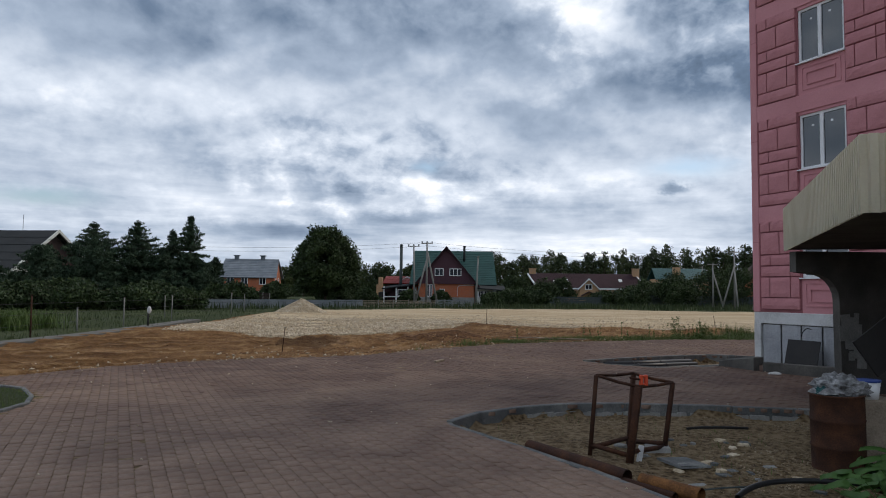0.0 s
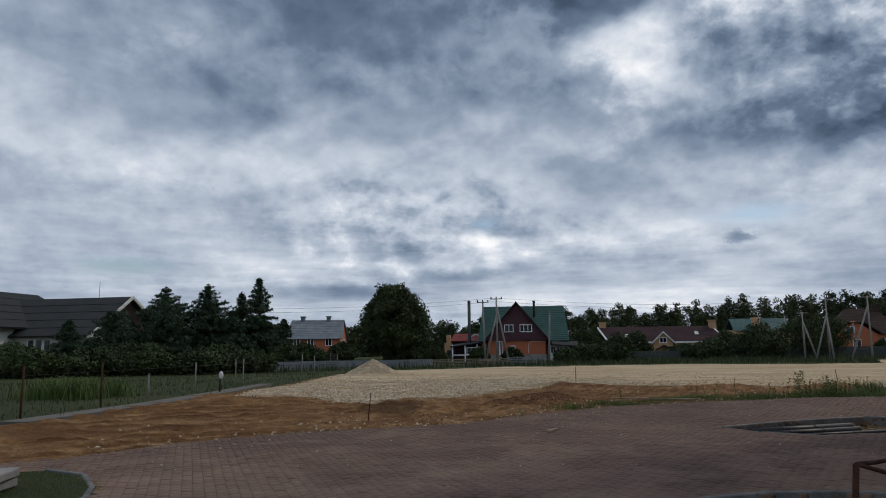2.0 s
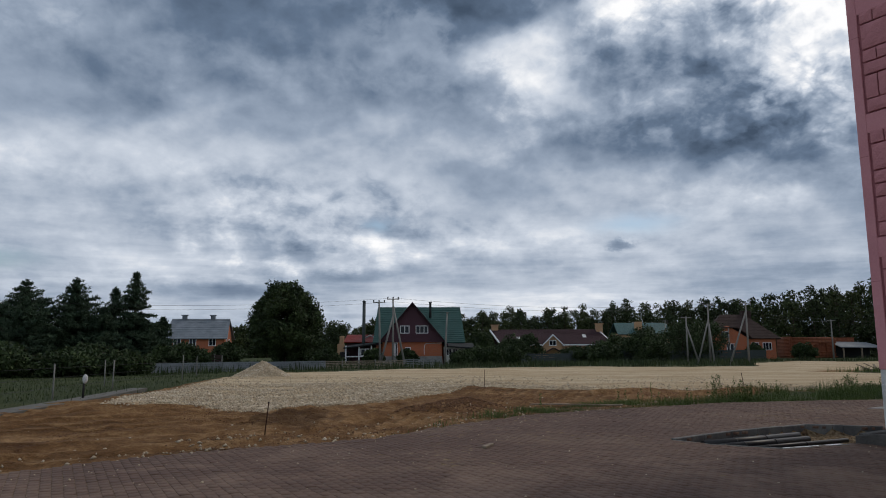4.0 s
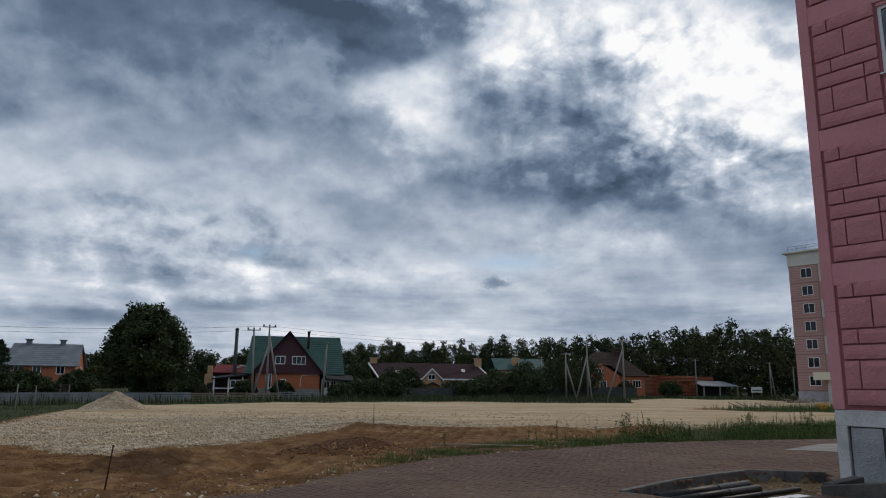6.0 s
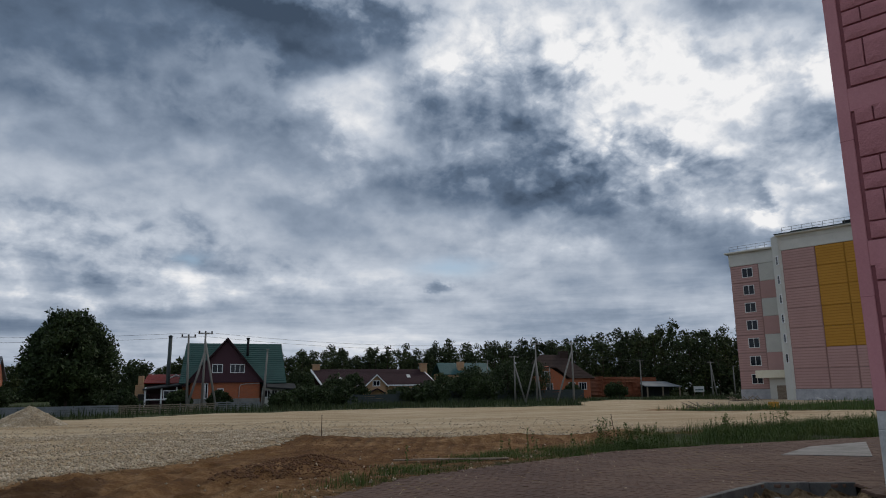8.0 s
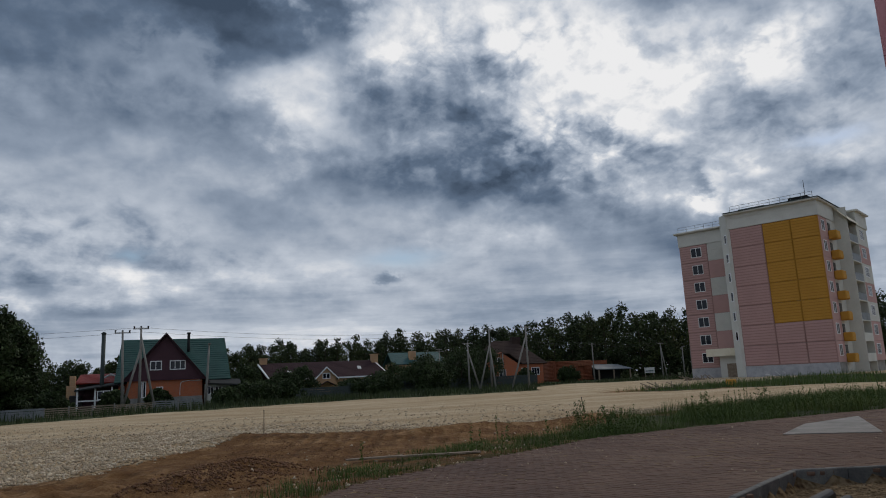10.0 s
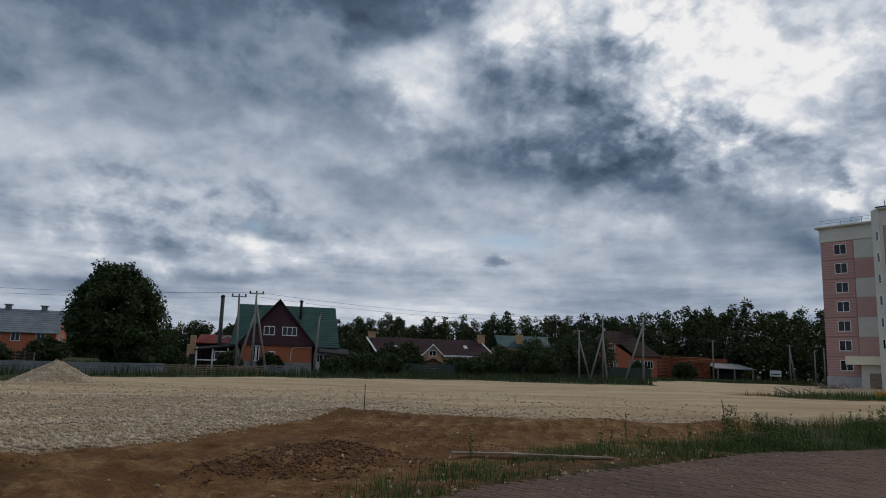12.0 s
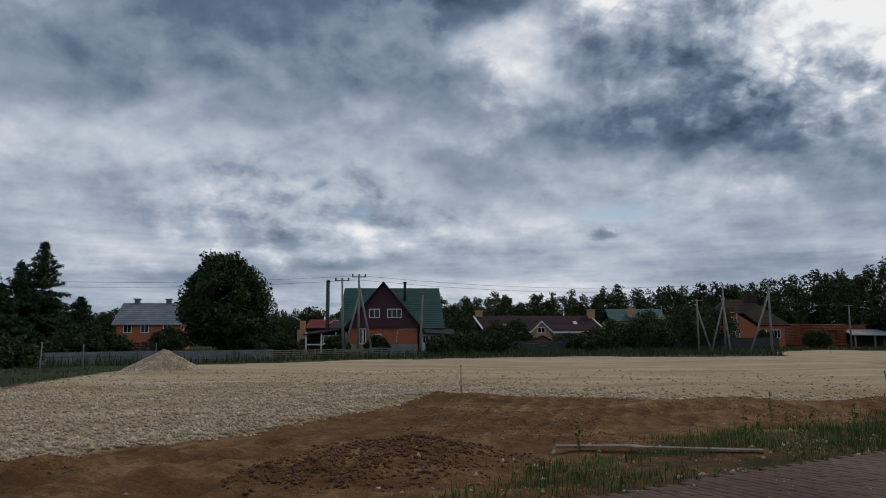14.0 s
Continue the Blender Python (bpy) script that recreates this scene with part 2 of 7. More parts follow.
    sand = n.ramp(n.math("MULTIPLY_ADD", n.math("SUBTRACT", cell.outputs["Distance"], 0.4), 0.9, n.math("ADD", grain, n.math("SUBTRACT", mid, 0.5)), clamp=True), ((0.2, (0.062, 0.041, 0.022)), (0.5, (0.165, 0.112, 0.058)), (0.85, (0.27, 0.20, 0.12))))
    col = n.mix(mask(sep.outputs[0]), soil, stone)
    col = n.mix(mask(sep.outputs[1]), col, grass)
    col = n.mix(mask(sep.outputs[2]), col, sand)
    b = n.add("ShaderNodeBsdfPrincipled", Roughness=0.95)
    b.inputs["Specular IOR Level"].default_value = 0.15
    n.put(b.inputs["Base Color"], col)
    bp = n.add("ShaderNodeBump", Strength=0.9, Distance=0.10)
    loose = n.math("SUBTRACT", 1.0, n.math("MAXIMUM", sep.outputs[0], sep.outputs[1]), clamp=True)
    n.put(bp.inputs["Height"], n.math("ADD", n.math("MULTIPLY_ADD", clump, n.math("MULTIPLY_ADD", loose, 0.8, 0.4), n.math("MULTIPLY", grain, 0.7)), n.math("MULTIPLY", n.math("MULTIPLY_ADD", tread, 0.9, mid), loose)))
    n.put(b.inputs["Normal"], bp.outputs[0])
    out = n.t.nodes.new("ShaderNodeOutputMaterial")
    n.t.links.new(b.outputs[0], out.inputs[0])
    return m


EARTH = ground_material()
def paver_material(name, island):
    """Red-brown concrete blocks under trodden sand and dust, thickest at low y and thinning as y grows."""
    m = material(name, ((0.070, 0.039, 0.029), (0.105, 0.062, 0.045), (0.158, 0.104, 0.072)), 0.30, 0.85, 0.35, 60, random_tint=0.26, island=island, pos=True)
    t = m.node_tree
    b = next(k for k in t.nodes if k.type == "BSDF_PRINCIPLED")
    n = Nodes(t, clear=False)
    src = b.inputs["Base Color"].links[0].from_socket
    vec = n.add("ShaderNodeNewGeometry").outputs["Position"]
    place = n.add("ShaderNodeSeparateXYZ")
    n.put(place.inputs[0], vec)
    slow = n.math("MULTIPLY_ADD", place.outputs[1], -0.06, 0.95)
    patch = n.math("MULTIPLY_ADD", n.noise(vec, 0.55, 7, 0.65, 0.6), 2.2, n.math("ADD", slow, -1.05), clamp=True)
    speck = n.math("MULTIPLY_ADD", n.noise(vec, 18.0, 5, 0.7), 1.2, 0.1, clamp=True)
    n.put(b.inputs["Base Color"], n.mix(n.math("MULTIPLY", patch, speck), src, (0.315, 0.215, 0.155)))
    return m


PAVER = paver_material("paver", True)
PAVER_ONE = paver_material("paver_single", False)
CONCRETE = material("concrete", ((0.15, 0.15, 0.14), (0.25, 0.245, 0.23), (0.34, 0.33, 0.31)), 1.5, 0.9, 0.4, 45)
# concrete darkened; on the porch walls the canopy's shade is in this colour
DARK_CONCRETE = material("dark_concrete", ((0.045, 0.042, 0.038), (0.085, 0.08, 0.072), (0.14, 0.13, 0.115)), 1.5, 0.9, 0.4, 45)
KERB = material("kerb", ((0.06, 0.064, 0.066), (0.12, 0.123, 0.12), (0.24, 0.235, 0.215)), 2.5, 0.88, 0.3, 60)
PLASTER = material("white_plaster", ((0.38, 0.38, 0.38), (0.58, 0.58, 0.57), (0.70, 0.70, 0.70)), 1.2, 0.85, 0.5, 30)
PINK = material("pink_paint", ((0.50, 0.215, 0.235), (0.57, 0.255, 0.275), (0.62, 0.30, 0.315)), 0.8, 0.75, 0.15, 25)
PINK_ROUGH = material("pink_rough", ((0.43, 0.18, 0.195), (0.53, 0.23, 0.245), (0.59, 0.27, 0.285)), 1.2, 0.8, 1.0, 28)
PLINTH_ROUGH = material("grey_rough", ((0.27, 0.28, 0.29), (0.38, 0.39, 0.41), (0.48, 0.48, 0.49)), 1.2, 0.85, 1.0, 28)
JOINT = material("pink_joint", ((0.25, 0.09, 0.10), (0.33, 0.125, 0.14)), 3, 0.85, 0.1, 30)
WHITE = material("white_pvc", ((0.72, 0.73, 0.74), (0.80, 0.80, 0.80)), 2, 0.4, 0.0, 30)
GLASS = glass_material("window_glass", (0.012, 0.018, 0.022))
FAR_GLASS = glass_material("far_glass", (0.010, 0.012, 0.016), 0.35, 0.0)
SHEET = material("yellow_sheet", ((0.66, 0.60, 0.44), (0.76, 0.71, 0.55), (0.80, 0.77, 0.62)), 1.0, 0.5, 0.05, 30)
RUST = material("rust", ((0.018, 0.008, 0.005), (0.048, 0.019, 0.010), (0.10, 0.04, 0.017)), 4, 0.9, 0.5, 60)
BRIGHT_RUST = material("fresh_rust", ((0.045, 0.02, 0.009), (0.13, 0.055, 0.018), (0.25, 0.11, 0.034)), 6, 0.9, 0.5, 50)
BLACK = material("black_plastic", ((0.010, 0.010, 0.011), (0.022, 0.022, 0.023)), 4, 0.45, 0.1, 40)
DARK_METAL = material("dark_metal", ((0.012, 0.011, 0.011), (0.03, 0.027, 0.025)), 2, 0.6, 0.1, 30)
RED = material("red_paint", ((0.50, 0.05, 0.02), (0.68, 0.09, 0.03)), 8, 0.45, 0.05, 40)
PLASTIC_FILM = material("plastic_film", ((0.05, 0.05, 0.05), (0.17, 0.17, 0.17), (0.42, 0.42, 0.42)), 9, 0.4, 0.6, 30)
WOOD = material("weathered_wood", ((0.12, 0.09, 0.065), (0.24, 0.19, 0.14), (0.33, 0.27, 0.2)), 3, 0.85, 0.4, 40)
BARK = material("bark", ((0.035, 0.026, 0.019), (0.085, 0.066, 0.05)), 5, 0.95, 0.8, 30)
LEAF = material("leaf", ((0.012, 0.025, 0.007), (0.026, 0.044, 0.011), (0.052, 0.078, 0.022)), 0.5, 0.7, 0.0, 3, random_tint=0.7, island=True, pos=True)
NEEDLE = material("needle", ((0.014, 0.030, 0.015), (0.030, 0.054, 0.027), (0.056, 0.082, 0.042)), 0.6, 0.75, 0.0, 3, random_tint=0.7, island=True, pos=True)
FOREST = material("forest_leaf", ((0.012, 0.021, 0.008), (0.028, 0.043, 0.013), (0.078, 0.088, 0.022)), 0.09, 0.8, 0.0, 1.2, random_tint=0.7, island=True, pos=True)
GRASS = material("grass_blade", ((0.032, 0.064, 0.011), (0.065, 0.108, 0.021), (0.125, 0.155, 0.042)), 0.3, 0.7, 0.0, 3, random_tint=0.6, island=True, pos=True)
GRASS_DARK = material("meadow_blade", ((0.018, 0.032, 0.009), (0.036, 0.055, 0.016), (0.075, 0.086, 0.030)), 0.3, 0.7, 0.0, 3, random_tint=0.6, island=True, pos=True)
FAR_JOINT = material("far_joint", ((0.33, 0.20, 0.185), (0.39, 0.24, 0.22)), 0.5, 0.9, 0.1, 10)
OCHRE_JOINT = material("ochre_joint", ((0.36, 0.18, 0.027), (0.43, 0.22, 0.035)), 0.5, 0.9, 0.1, 10)
BIGLEAF = material("broad_leaf", ((0.03, 0.075, 0.012), (0.06, 0.13, 0.025)), 2, 0.6, 0.1, 20, random_tint=0.5, island=True)
STONE = material("crushed_stone", ((0.25, 0.185, 0.115), (0.43, 0.35, 0.245), (0.64, 0.56, 0.44)), 2, 0.95, 0.3, 30, random_tint=0.5, island=True, pos=True)
BED_STONE = material("bed_stone", ((0.11, 0.078, 0.045), (0.22, 0.16, 0.098), (0.36, 0.29, 0.20)), 2, 0.95, 0.3, 30, random_tint=0.6, island=True, pos=True)
CLOD = material("clod", ((0.07, 0.034, 0.018), (0.14, 0.072, 0.038), (0.21, 0.12, 0.07)), 2, 0.95, 0.6, 30, random_tint=0.5, island=True, pos=True)
RED_BRICK = brick_material("red_brick", (0.44, 0.105, 0.036), (0.52, 0.145, 0.052), (0.32, 0.16, 0.10))
YELLOW_BRICK = brick_material("yellow_brick", (0.50, 0.28, 0.13), (0.55, 0.33, 0.17), (0.42, 0.32, 0.22))
PURPLE = material("purple_siding", ((0.060, 0.024, 0.034), (0.080, 0.033, 0.044)), 2, 0.6, 0.1, 30)
GREEN_ROOF = material("green_roof", ((0.006, 0.038, 0.034), (0.012, 0.058, 0.050), (0.022, 0.075, 0.064)), 0.8, 0.5, 0.1, 20)
TEAL_ROOF = material("teal_roof", ((0.010, 0.060, 0.062), (0.02, 0.085, 0.085)), 0.8, 0.5, 0.1, 20)
MAROON_ROOF = material("maroon_roof", ((0.026, 0.012, 0.015), (0.042, 0.018, 0.022)), 0.8, 0.9, 0.1, 20)
GREY_ROOF = material("grey_roof", ((0.085, 0.10, 0.115), (0.14, 0.16, 0.18), (0.21, 0.23, 0.25)), 0.7, 0.45, 0.1, 20)
DARK_ROOF = material("dark_roof", ((0.015, 0.017, 0.018), (0.028, 0.030, 0.031)), 0.8, 0.9, 0.15, 20)
RED_ROOF = material("red_roof", ((0.17, 0.02, 0.014), (0.24, 0.034, 0.024)), 1, 0.5, 0.1, 20)
BROWN_ROOF = material("brown_roof", ((0.032, 0.020, 0.017), (0.055, 0.034, 0.028)), 1, 0.9, 0.1, 20)
LOG = material("red_log", ((0.09, 0.026, 0.012), (0.19, 0.056, 0.024), (0.27, 0.095, 0.042)), 2.5, 0.7, 0.3, 20)
CREAM = material("cream_panel", ((0.50, 0.50, 0.46), (0.62, 0.62, 0.57)), 0.5, 0.85, 0.2, 10)
FAR_PINK = material("far_pink_panel", ((0.43, 0.265, 0.245), (0.51, 0.325, 0.30)), 0.4, 0.85, 0.3, 8)
FAR_YELLOW = material("far_ochre_panel", ((0.44, 0.225, 0.035), (0.54, 0.285, 0.05)), 0.4, 0.85, 0.3, 8)
FENCE_METAL = material("fence_sheet", ((0.11, 0.125, 0.135), (0.17, 0.185, 0.195), (0.24, 0.255, 0.26)), 1, 0.5, 0.1, 20)
DARK_FENCE = material("dark_fence", ((0.035, 0.045, 0.045), (0.06, 0.075, 0.072)), 1, 0.7, 0.1, 20)
POLE = material("pole_concrete", ((0.17, 0.165, 0.15), (0.26, 0.25, 0.23)), 1.5, 0.9, 0.2, 30)
ASPHALT = material("path_asphalt", ((0.085, 0.08, 0.07), (0.135, 0.125, 0.11)), 2, 0.9, 0.3, 40)


# ---- mesh helpers ----
def box(bm, x0, y0, z0, x1, y1, z1, m=None, bevel=0.0):
    vs = [bm.verts.new((x, y, z)) for x, y, z in ((x0, y0, z0), (x1, y0, z0), (x1, y1, z0), (x0, y1, z0), (x0, y0, z1), (x1, y0, z1), (x1, y1, z1), (x0, y1, z1))]
    fs = [bm.faces.new([vs[i] for i in f]) for f in ((3, 2, 1, 0), (4, 5, 6, 7), (0, 1, 5, 4), (1, 2, 6, 5), (2, 3, 7, 6), (3, 0, 4, 7))]
    if bevel:
        es = list({e for f in fs for e in f.edges})
        made = bmesh.ops.bevel(bm, geom=es, offset=bevel, segments=1, affect="EDGES")
        vs = list({v for f in made["faces"] for v in f.verts} | {v for v in vs if v.is_valid})
    if m is not None:
        for v in vs:
            v.co = m @ v.co
    return vs


def tube(bm, a, b, r0, r1, sides=8, caps=True):
    a, b = Vector(a), Vector(b)
    q = (b - a).to_track_quat("Z", "Y").to_matrix()
    rings = []
    for p, r in ((a, r0), (b, r1)):
        rings.append([bm.verts.new(p + q @ Vector((r * math.cos(2 * math.pi * i / sides), r * math.sin(2 * math.pi * i / sides), 0))) for i in range(sides)])
    for i in range(sides):
        j = (i + 1) % sides
        f = bm.faces.new((rings[0][i], rings[0][j], rings[1][j], rings[1][i]))
        f.smooth = True
    if caps:
        bm.faces.new(rings[0][::-1])
        bm.faces.new(rings[1])


def prism(bm, outline, z0, z1, m=None):
    """An upright solid over a flat outline."""
    lo = [bm.verts.new((x, y, z0)) for x, y in outline]
    hi = [bm.verts.new((x, y, z1)) for x, y in outline]
    k = len(lo)
    bm.faces.new(lo[::-1])
    bm.faces.new(hi)
    for i in range(k):
        bm.faces.new((lo[i], lo[(i + 1) % k], hi[(i + 1) % k], hi[i]))
    if m is not None:
        for v in lo + hi:
            v.co = m @ v.co


def slab(bm, corners, thick):
    """A flat roof slab: its top by four corners, thickness straight down."""
    hi = [bm.verts.new(c) for c in corners]
    lo = [bm.verts.new((c[0], c[1], c[2] - thick)) for c in corners]
    k = len(hi)
    bm.faces.new(hi)
    bm.faces.new(lo[::-1])
    for i in range(k):
        bm.faces.new((hi[(i + 1) % k], hi[i], lo[i], lo[(i + 1) % k]))


def finish(name, bm, mat):
    bmesh.ops.recalc_face_normals(bm, faces=bm.faces[:])
    me = bpy.data.meshes.new(name)
    bm.to_mesh(me)
    bm.free()
    me.materials.append(mat)
    return me


def part(name, bm, mat, parent, label=""):
    ob = new(name, finish(name, bm, mat))
    ob.parent = parent
    if label:
        tagged(ob, label)
    return ob


def thing(name, label, category, m=None, group="", kind=""):
    ob = new(name)
    ob.empty_display_size = 0.2
    if m is not None:
        ob.matrix_world = m
    return tagged(ob, label, category, group, kind)


def single(name, bm, mat, label, category, m=None, group="", kind=""):
    ob = new(name, finish(name, bm, mat))
    if m is not None:
        ob.matrix_world = m
    return tagged(ob, label, category, group, kind)


def boxpart(name, dims, mat, parent, label="", bevel=0.0):
    bm = bmesh.new()
    box(bm, *dims, bevel=bevel)
    return part(name, bm, mat, parent, label)


def raw(name, verts, faces, mat, smooth=False):
    """A mesh from numpy arrays: verts (n, 3), faces (m, 3 or 4)."""
    me = bpy.data.meshes.new(name)
    verts, faces = np.asarray(verts, np.float32), np.asarray(faces, np.int32)
    k = faces.shape[1]
    me.vertices.add(len(verts))
    me.vertices.foreach_set("co", verts.ravel())
    me.loops.add(faces.size)
    me.loops.foreach_set("vertex_index", faces.ravel())
    me.polygons.add(len(faces))
    me.polygons.foreach_set("loop_start", np.arange(0, faces.size, k, dtype=np.int32))
    me.polygons.foreach_set("loop_total", np.full(len(faces), k, np.int32))
    if smooth:
        me.polygons.foreach_set("use_smooth", np.ones(len(faces), bool))
    me.update(calc_edges=True)
    me.validate()
    me.materials.append(mat)
    return me


rng = np.random.default_rng(7)


# ---- the plan of the ground ----
EDGE_X = [-60, -16, -11, -7.8, -6.3, -4.6, -1.3, 0.5, 2.2, 3.1, 6.3, 10.5, 14, 20, 60]
EDGE_Y = [2, 8, 11, 13.7, 16.3, 17.7, 19.5, 22.1, 23.9, 24.9, 26.6, 28.7, 29.3, 29.8, 31]
STONE_X = [-14, -11, -8, -5.4, -3.7, -1.6, 1.5, 3, 6, 9, 14, 18, 30, 60]
STONE_Y = [40, 29, 29.5, 26.3, 28.6, 31, 36, 38.3, 38, 36.3, 35.6, 36.2, 40, 42]
BED_NEAR = ((1.3, 9.4), (1.75, 10.2), (2.45, 10.8), (3.2, 11.15), (4.2, 11.3), (5.9, 11.15), (6.9, 11.0), (9.5, 10.2), (9.5, 4.0), (4.3, 4.2), (3.3, 5.9), (3.0, 6.5), (2.2, 7.9), (1.35, 9.2))
BED_FAR = ((4.85, 18.75), (6.6, 19.95), (9.0, 21.2), (10.6, 20.6), (9.6, 19.1), (8.3, 17.9), (6.4, 17.3), (5.4, 17.9))
BED_LEFT = ((-5.2, 9.4), (-5.25, 10.3), (-5.6, 11.0), (-6.3, 11.9), (-7.2, 12.3), (-9.5, 11.2), (-9.5, 8.0), (-6, 8.2))


def inside(px, py, poly):
    hit = np.zeros(np.shape(px), bool)
    for (x0, y0), (x1, y1) in zip(poly, poly[1:] + poly[:1]):
        cross = (y0 > py) != (y1 > py)
        hit ^= cross & (px < (x1 - x0) * (py - y0) / ((y1 - y0) or 1e-9) + x0)
    return hit


def lattice(px, py, size, seed):
    """Smooth value noise, -1 to 1."""
    g = np.random.default_rng(seed).uniform(-1, 1, (256, 256))
    fx, fy = np.asarray(px) / size, np.asarray(py) / size
    ix, iy = np.floor(fx).astype(int), np.floor(fy).astype(int)
    tx, ty = fx - ix, fy - iy
    tx, ty = tx * tx * (3 - 2 * tx), ty * ty * (3 - 2 * ty)
    def at(a, b):
        return g[a % 256, b % 256]
    return (at(ix, iy) * (1 - tx) + at(ix + 1, iy) * tx) * (1 - ty) + (at(ix, iy + 1) * (1 - tx) + at(ix + 1, iy + 1) * tx) * ty


def paved(px, py):
    return (py < np.interp(px, EDGE_X, EDGE_Y)) & (px > -16) & ~inside(px, py, BED_NEAR) & ~inside(px, py, BED_FAR) & ~inside(px, py, BED_LEFT)


def blob(px, py, x, y, r, q=None):
    return np.exp(-((px - x) / r) ** 2 - ((py - y) / (q or r)) ** 2)


def regions(px, py):
    """Soil is what is left; returns how far each spot is crushed stone, grass, sand (0 to 1)."""
    def soft(d, w):
        return np.clip(d / w + 0.5, 0, 1)
    yb, yg = np.interp(px, EDGE_X, EDGE_Y), np.interp(px, STONE_X, STONE_Y)
    yf = np.interp(px, [-14, 0, 17, 40, 46, 60, 90, 140], [66, 75, 84, 84, 100, 112, 96, 75])
    left = np.interp(py, [25, 34, 54, 70], [-12.5, -12, -13.5, -13])
    stone = soft(py - yg, 1.0) * soft(yf - py, 2.0) * soft(px - left, 1.2)
    island = ((px - 60) / 27) ** 2 + ((py - 55 + 0.25 * (px - 60)) / 7.5) ** 2
    stone = stone * soft(island - 1, 0.3)
    strip = np.interp(px, [-3, -1, 1, 2.5, 6, 10, 13, 20, 30], [-0.6, 0.4, 1.5, 2.3, 3.6, 3.4, 4.4, 6.2, 8.5])
    grass = soft(yb + strip - py, 1.2) * soft(py - yb + 0.6, 0.3) * (px > -3) * np.interp(px, [0, 8, 16], [0.42, 0.5, 0.75])
    grass = np.maximum(grass, soft(py - yf - 0.5, 1.5))
    grass = np.maximum(grass, soft(-13.6 - px, 1.2) * soft(py - 13, 4))
    grass = np.maximum(grass, soft(0.8 - island, 0.3))
    grass = np.maximum(grass, soft(-40 - px, 5))
    grass = np.maximum(grass, inside(px, py, BED_LEFT) * 1.0)
    grass = np.maximum(grass, soft(px - 60, 8) * soft(40 - py, 6))
    sand = np.maximum(inside(px, py, BED_NEAR) * 1.0, inside(px, py, BED_FAR) * 1.0)
    sand = np.maximum(sand, paved(px, py) * 1.0)
    return stone, grass, sand


def height(px, py):
    stone, grass, sand = regions(px, py)
    soil = np.clip(1 - stone - grass - sand, 0, 1)
    z = 0.05 * lattice(px, py, 3.1, 1) + 0.03 * lattice(px, py, 1.1, 2) + 0.10 * lattice(px, py, 14, 9) - 0.06
    z = z + soil * (0.045 * lattice(px, py, 0.55, 3) + 0.03 * lattice(px, py, 0.28, 4))
    ruts = np.sin((py - 0.35 * px + 0.6 * lattice(px, py, 6, 5)) * 4.2) * np.clip(lattice(px, py, 7, 6) + 0.6, 0, 1)
    lane = np.sin((px - 0.36 * py + 0.25 * lattice(px, py, 5, 15)) * 8.4) * np.clip(blob(px, py, -2.4, 25.5, 2.8, 5) * 1.3, 0, 1)
    z = z + soil * (0.085 * ruts * np.clip((-px - 2) / 3, 0.25, 1) + 0.05 * lane) + stone * 0.05
    z = z + 0.34 * blob(px, py, 1.2, 27.9, 1.0, 0.9) + 0.22 * blob(px, py, 0.2, 26.6, 1.3, 0.8) + 0.2 * blob(px, py, 2.6, 36.8, 2.2, 1.2)
    z = z + 0.22 * blob(px, py, 9, 34.8, 3.0, 0.8) + 0.25 * blob(px, py, 14.0, 34.7, 2.0, 0.8) + 0.18 * blob(px, py, -10.5, 36, 1.6, 7)
    rim = np.clip(1 - np.hypot((px + 11.2) / 1.95, (py - 56) / 2.4), 0, 1)
    z = z + 1.05 * rim ** 0.95 * (1 + 0.08 * lattice(px, py, 0.9, 8)) + 0.15 * blob(px, py, -12, 46, 2.0, 5)
    z = z + 0.5 * blob(px, py, 58, 62, 9, 4)
    hard = paved(px, py)
    near = np.clip((np.interp(px, EDGE_X, EDGE_Y) + 1.5 - py) / 1.5, 0, 1)
    z = z * (1 - near) + near * np.minimum(z, -0.02)
    z = np.where(hard, -0.006, z)
    z = np.where(inside(px, py, BED_NEAR), -0.17 + 0.025 * lattice(px, py, 0.6, 11) + 0.012 * lattice(px, py, 0.2, 12), z)
    z = np.where(inside(px, py, BED_FAR), -0.22 + 0.03 * lattice(px, py, 0.5, 13), z)
    z = np.where(inside(px, py, BED_LEFT), 0.02 + 0.02 * lattice(px, py, 0.5, 14), z)
    far = np.clip((np.hypot(px, py) - 140) / 200, 0, 1)
    return z * (1 - far) - 0.1 * far


def spans(*pieces):
    out = [np.arange(a, b, s) for a, b, s in pieces]
    return np.concatenate(out + [[pieces[-1][1]]])


gx = spans((-3000, -300, 300), (-300, -60, 20), (-60, -20, 2), (-20, 20, 0.2), (20, 45, 0.6), (45, 110, 2.5), (110, 300, 20), (300, 3000, 300))
gy = spans((-3000, -300, 300), (-300, -20, 20), (-20, 2, 2), (2, 42, 0.2), (42, 60, 0.5), (60, 90, 1), (90, 160, 5), (160, 300, 20), (300, 3000, 300))
GX, GY = np.meshgrid(gx, gy)
GZ = height(GX, GY)
ids = np.arange(GX.size).reshape(GX.shape)
quads = np.stack([ids[:-1, :-1], ids[:-1, 1:], ids[1:, 1:], ids[1:, :-1]], -1).reshape(-1, 4)
me = raw("ground", np.stack([GX, GY, GZ], -1).reshape(-1, 3), quads, EARTH, smooth=True)
layer = me.color_attributes.new("region", "FLOAT_COLOR", "POINT")
st, gr, sa = regions(GX, GY)
layer.data.foreach_set("color", np.stack([st, gr, sa, np.ones_like(st)], -1).astype(np.float32).ravel())
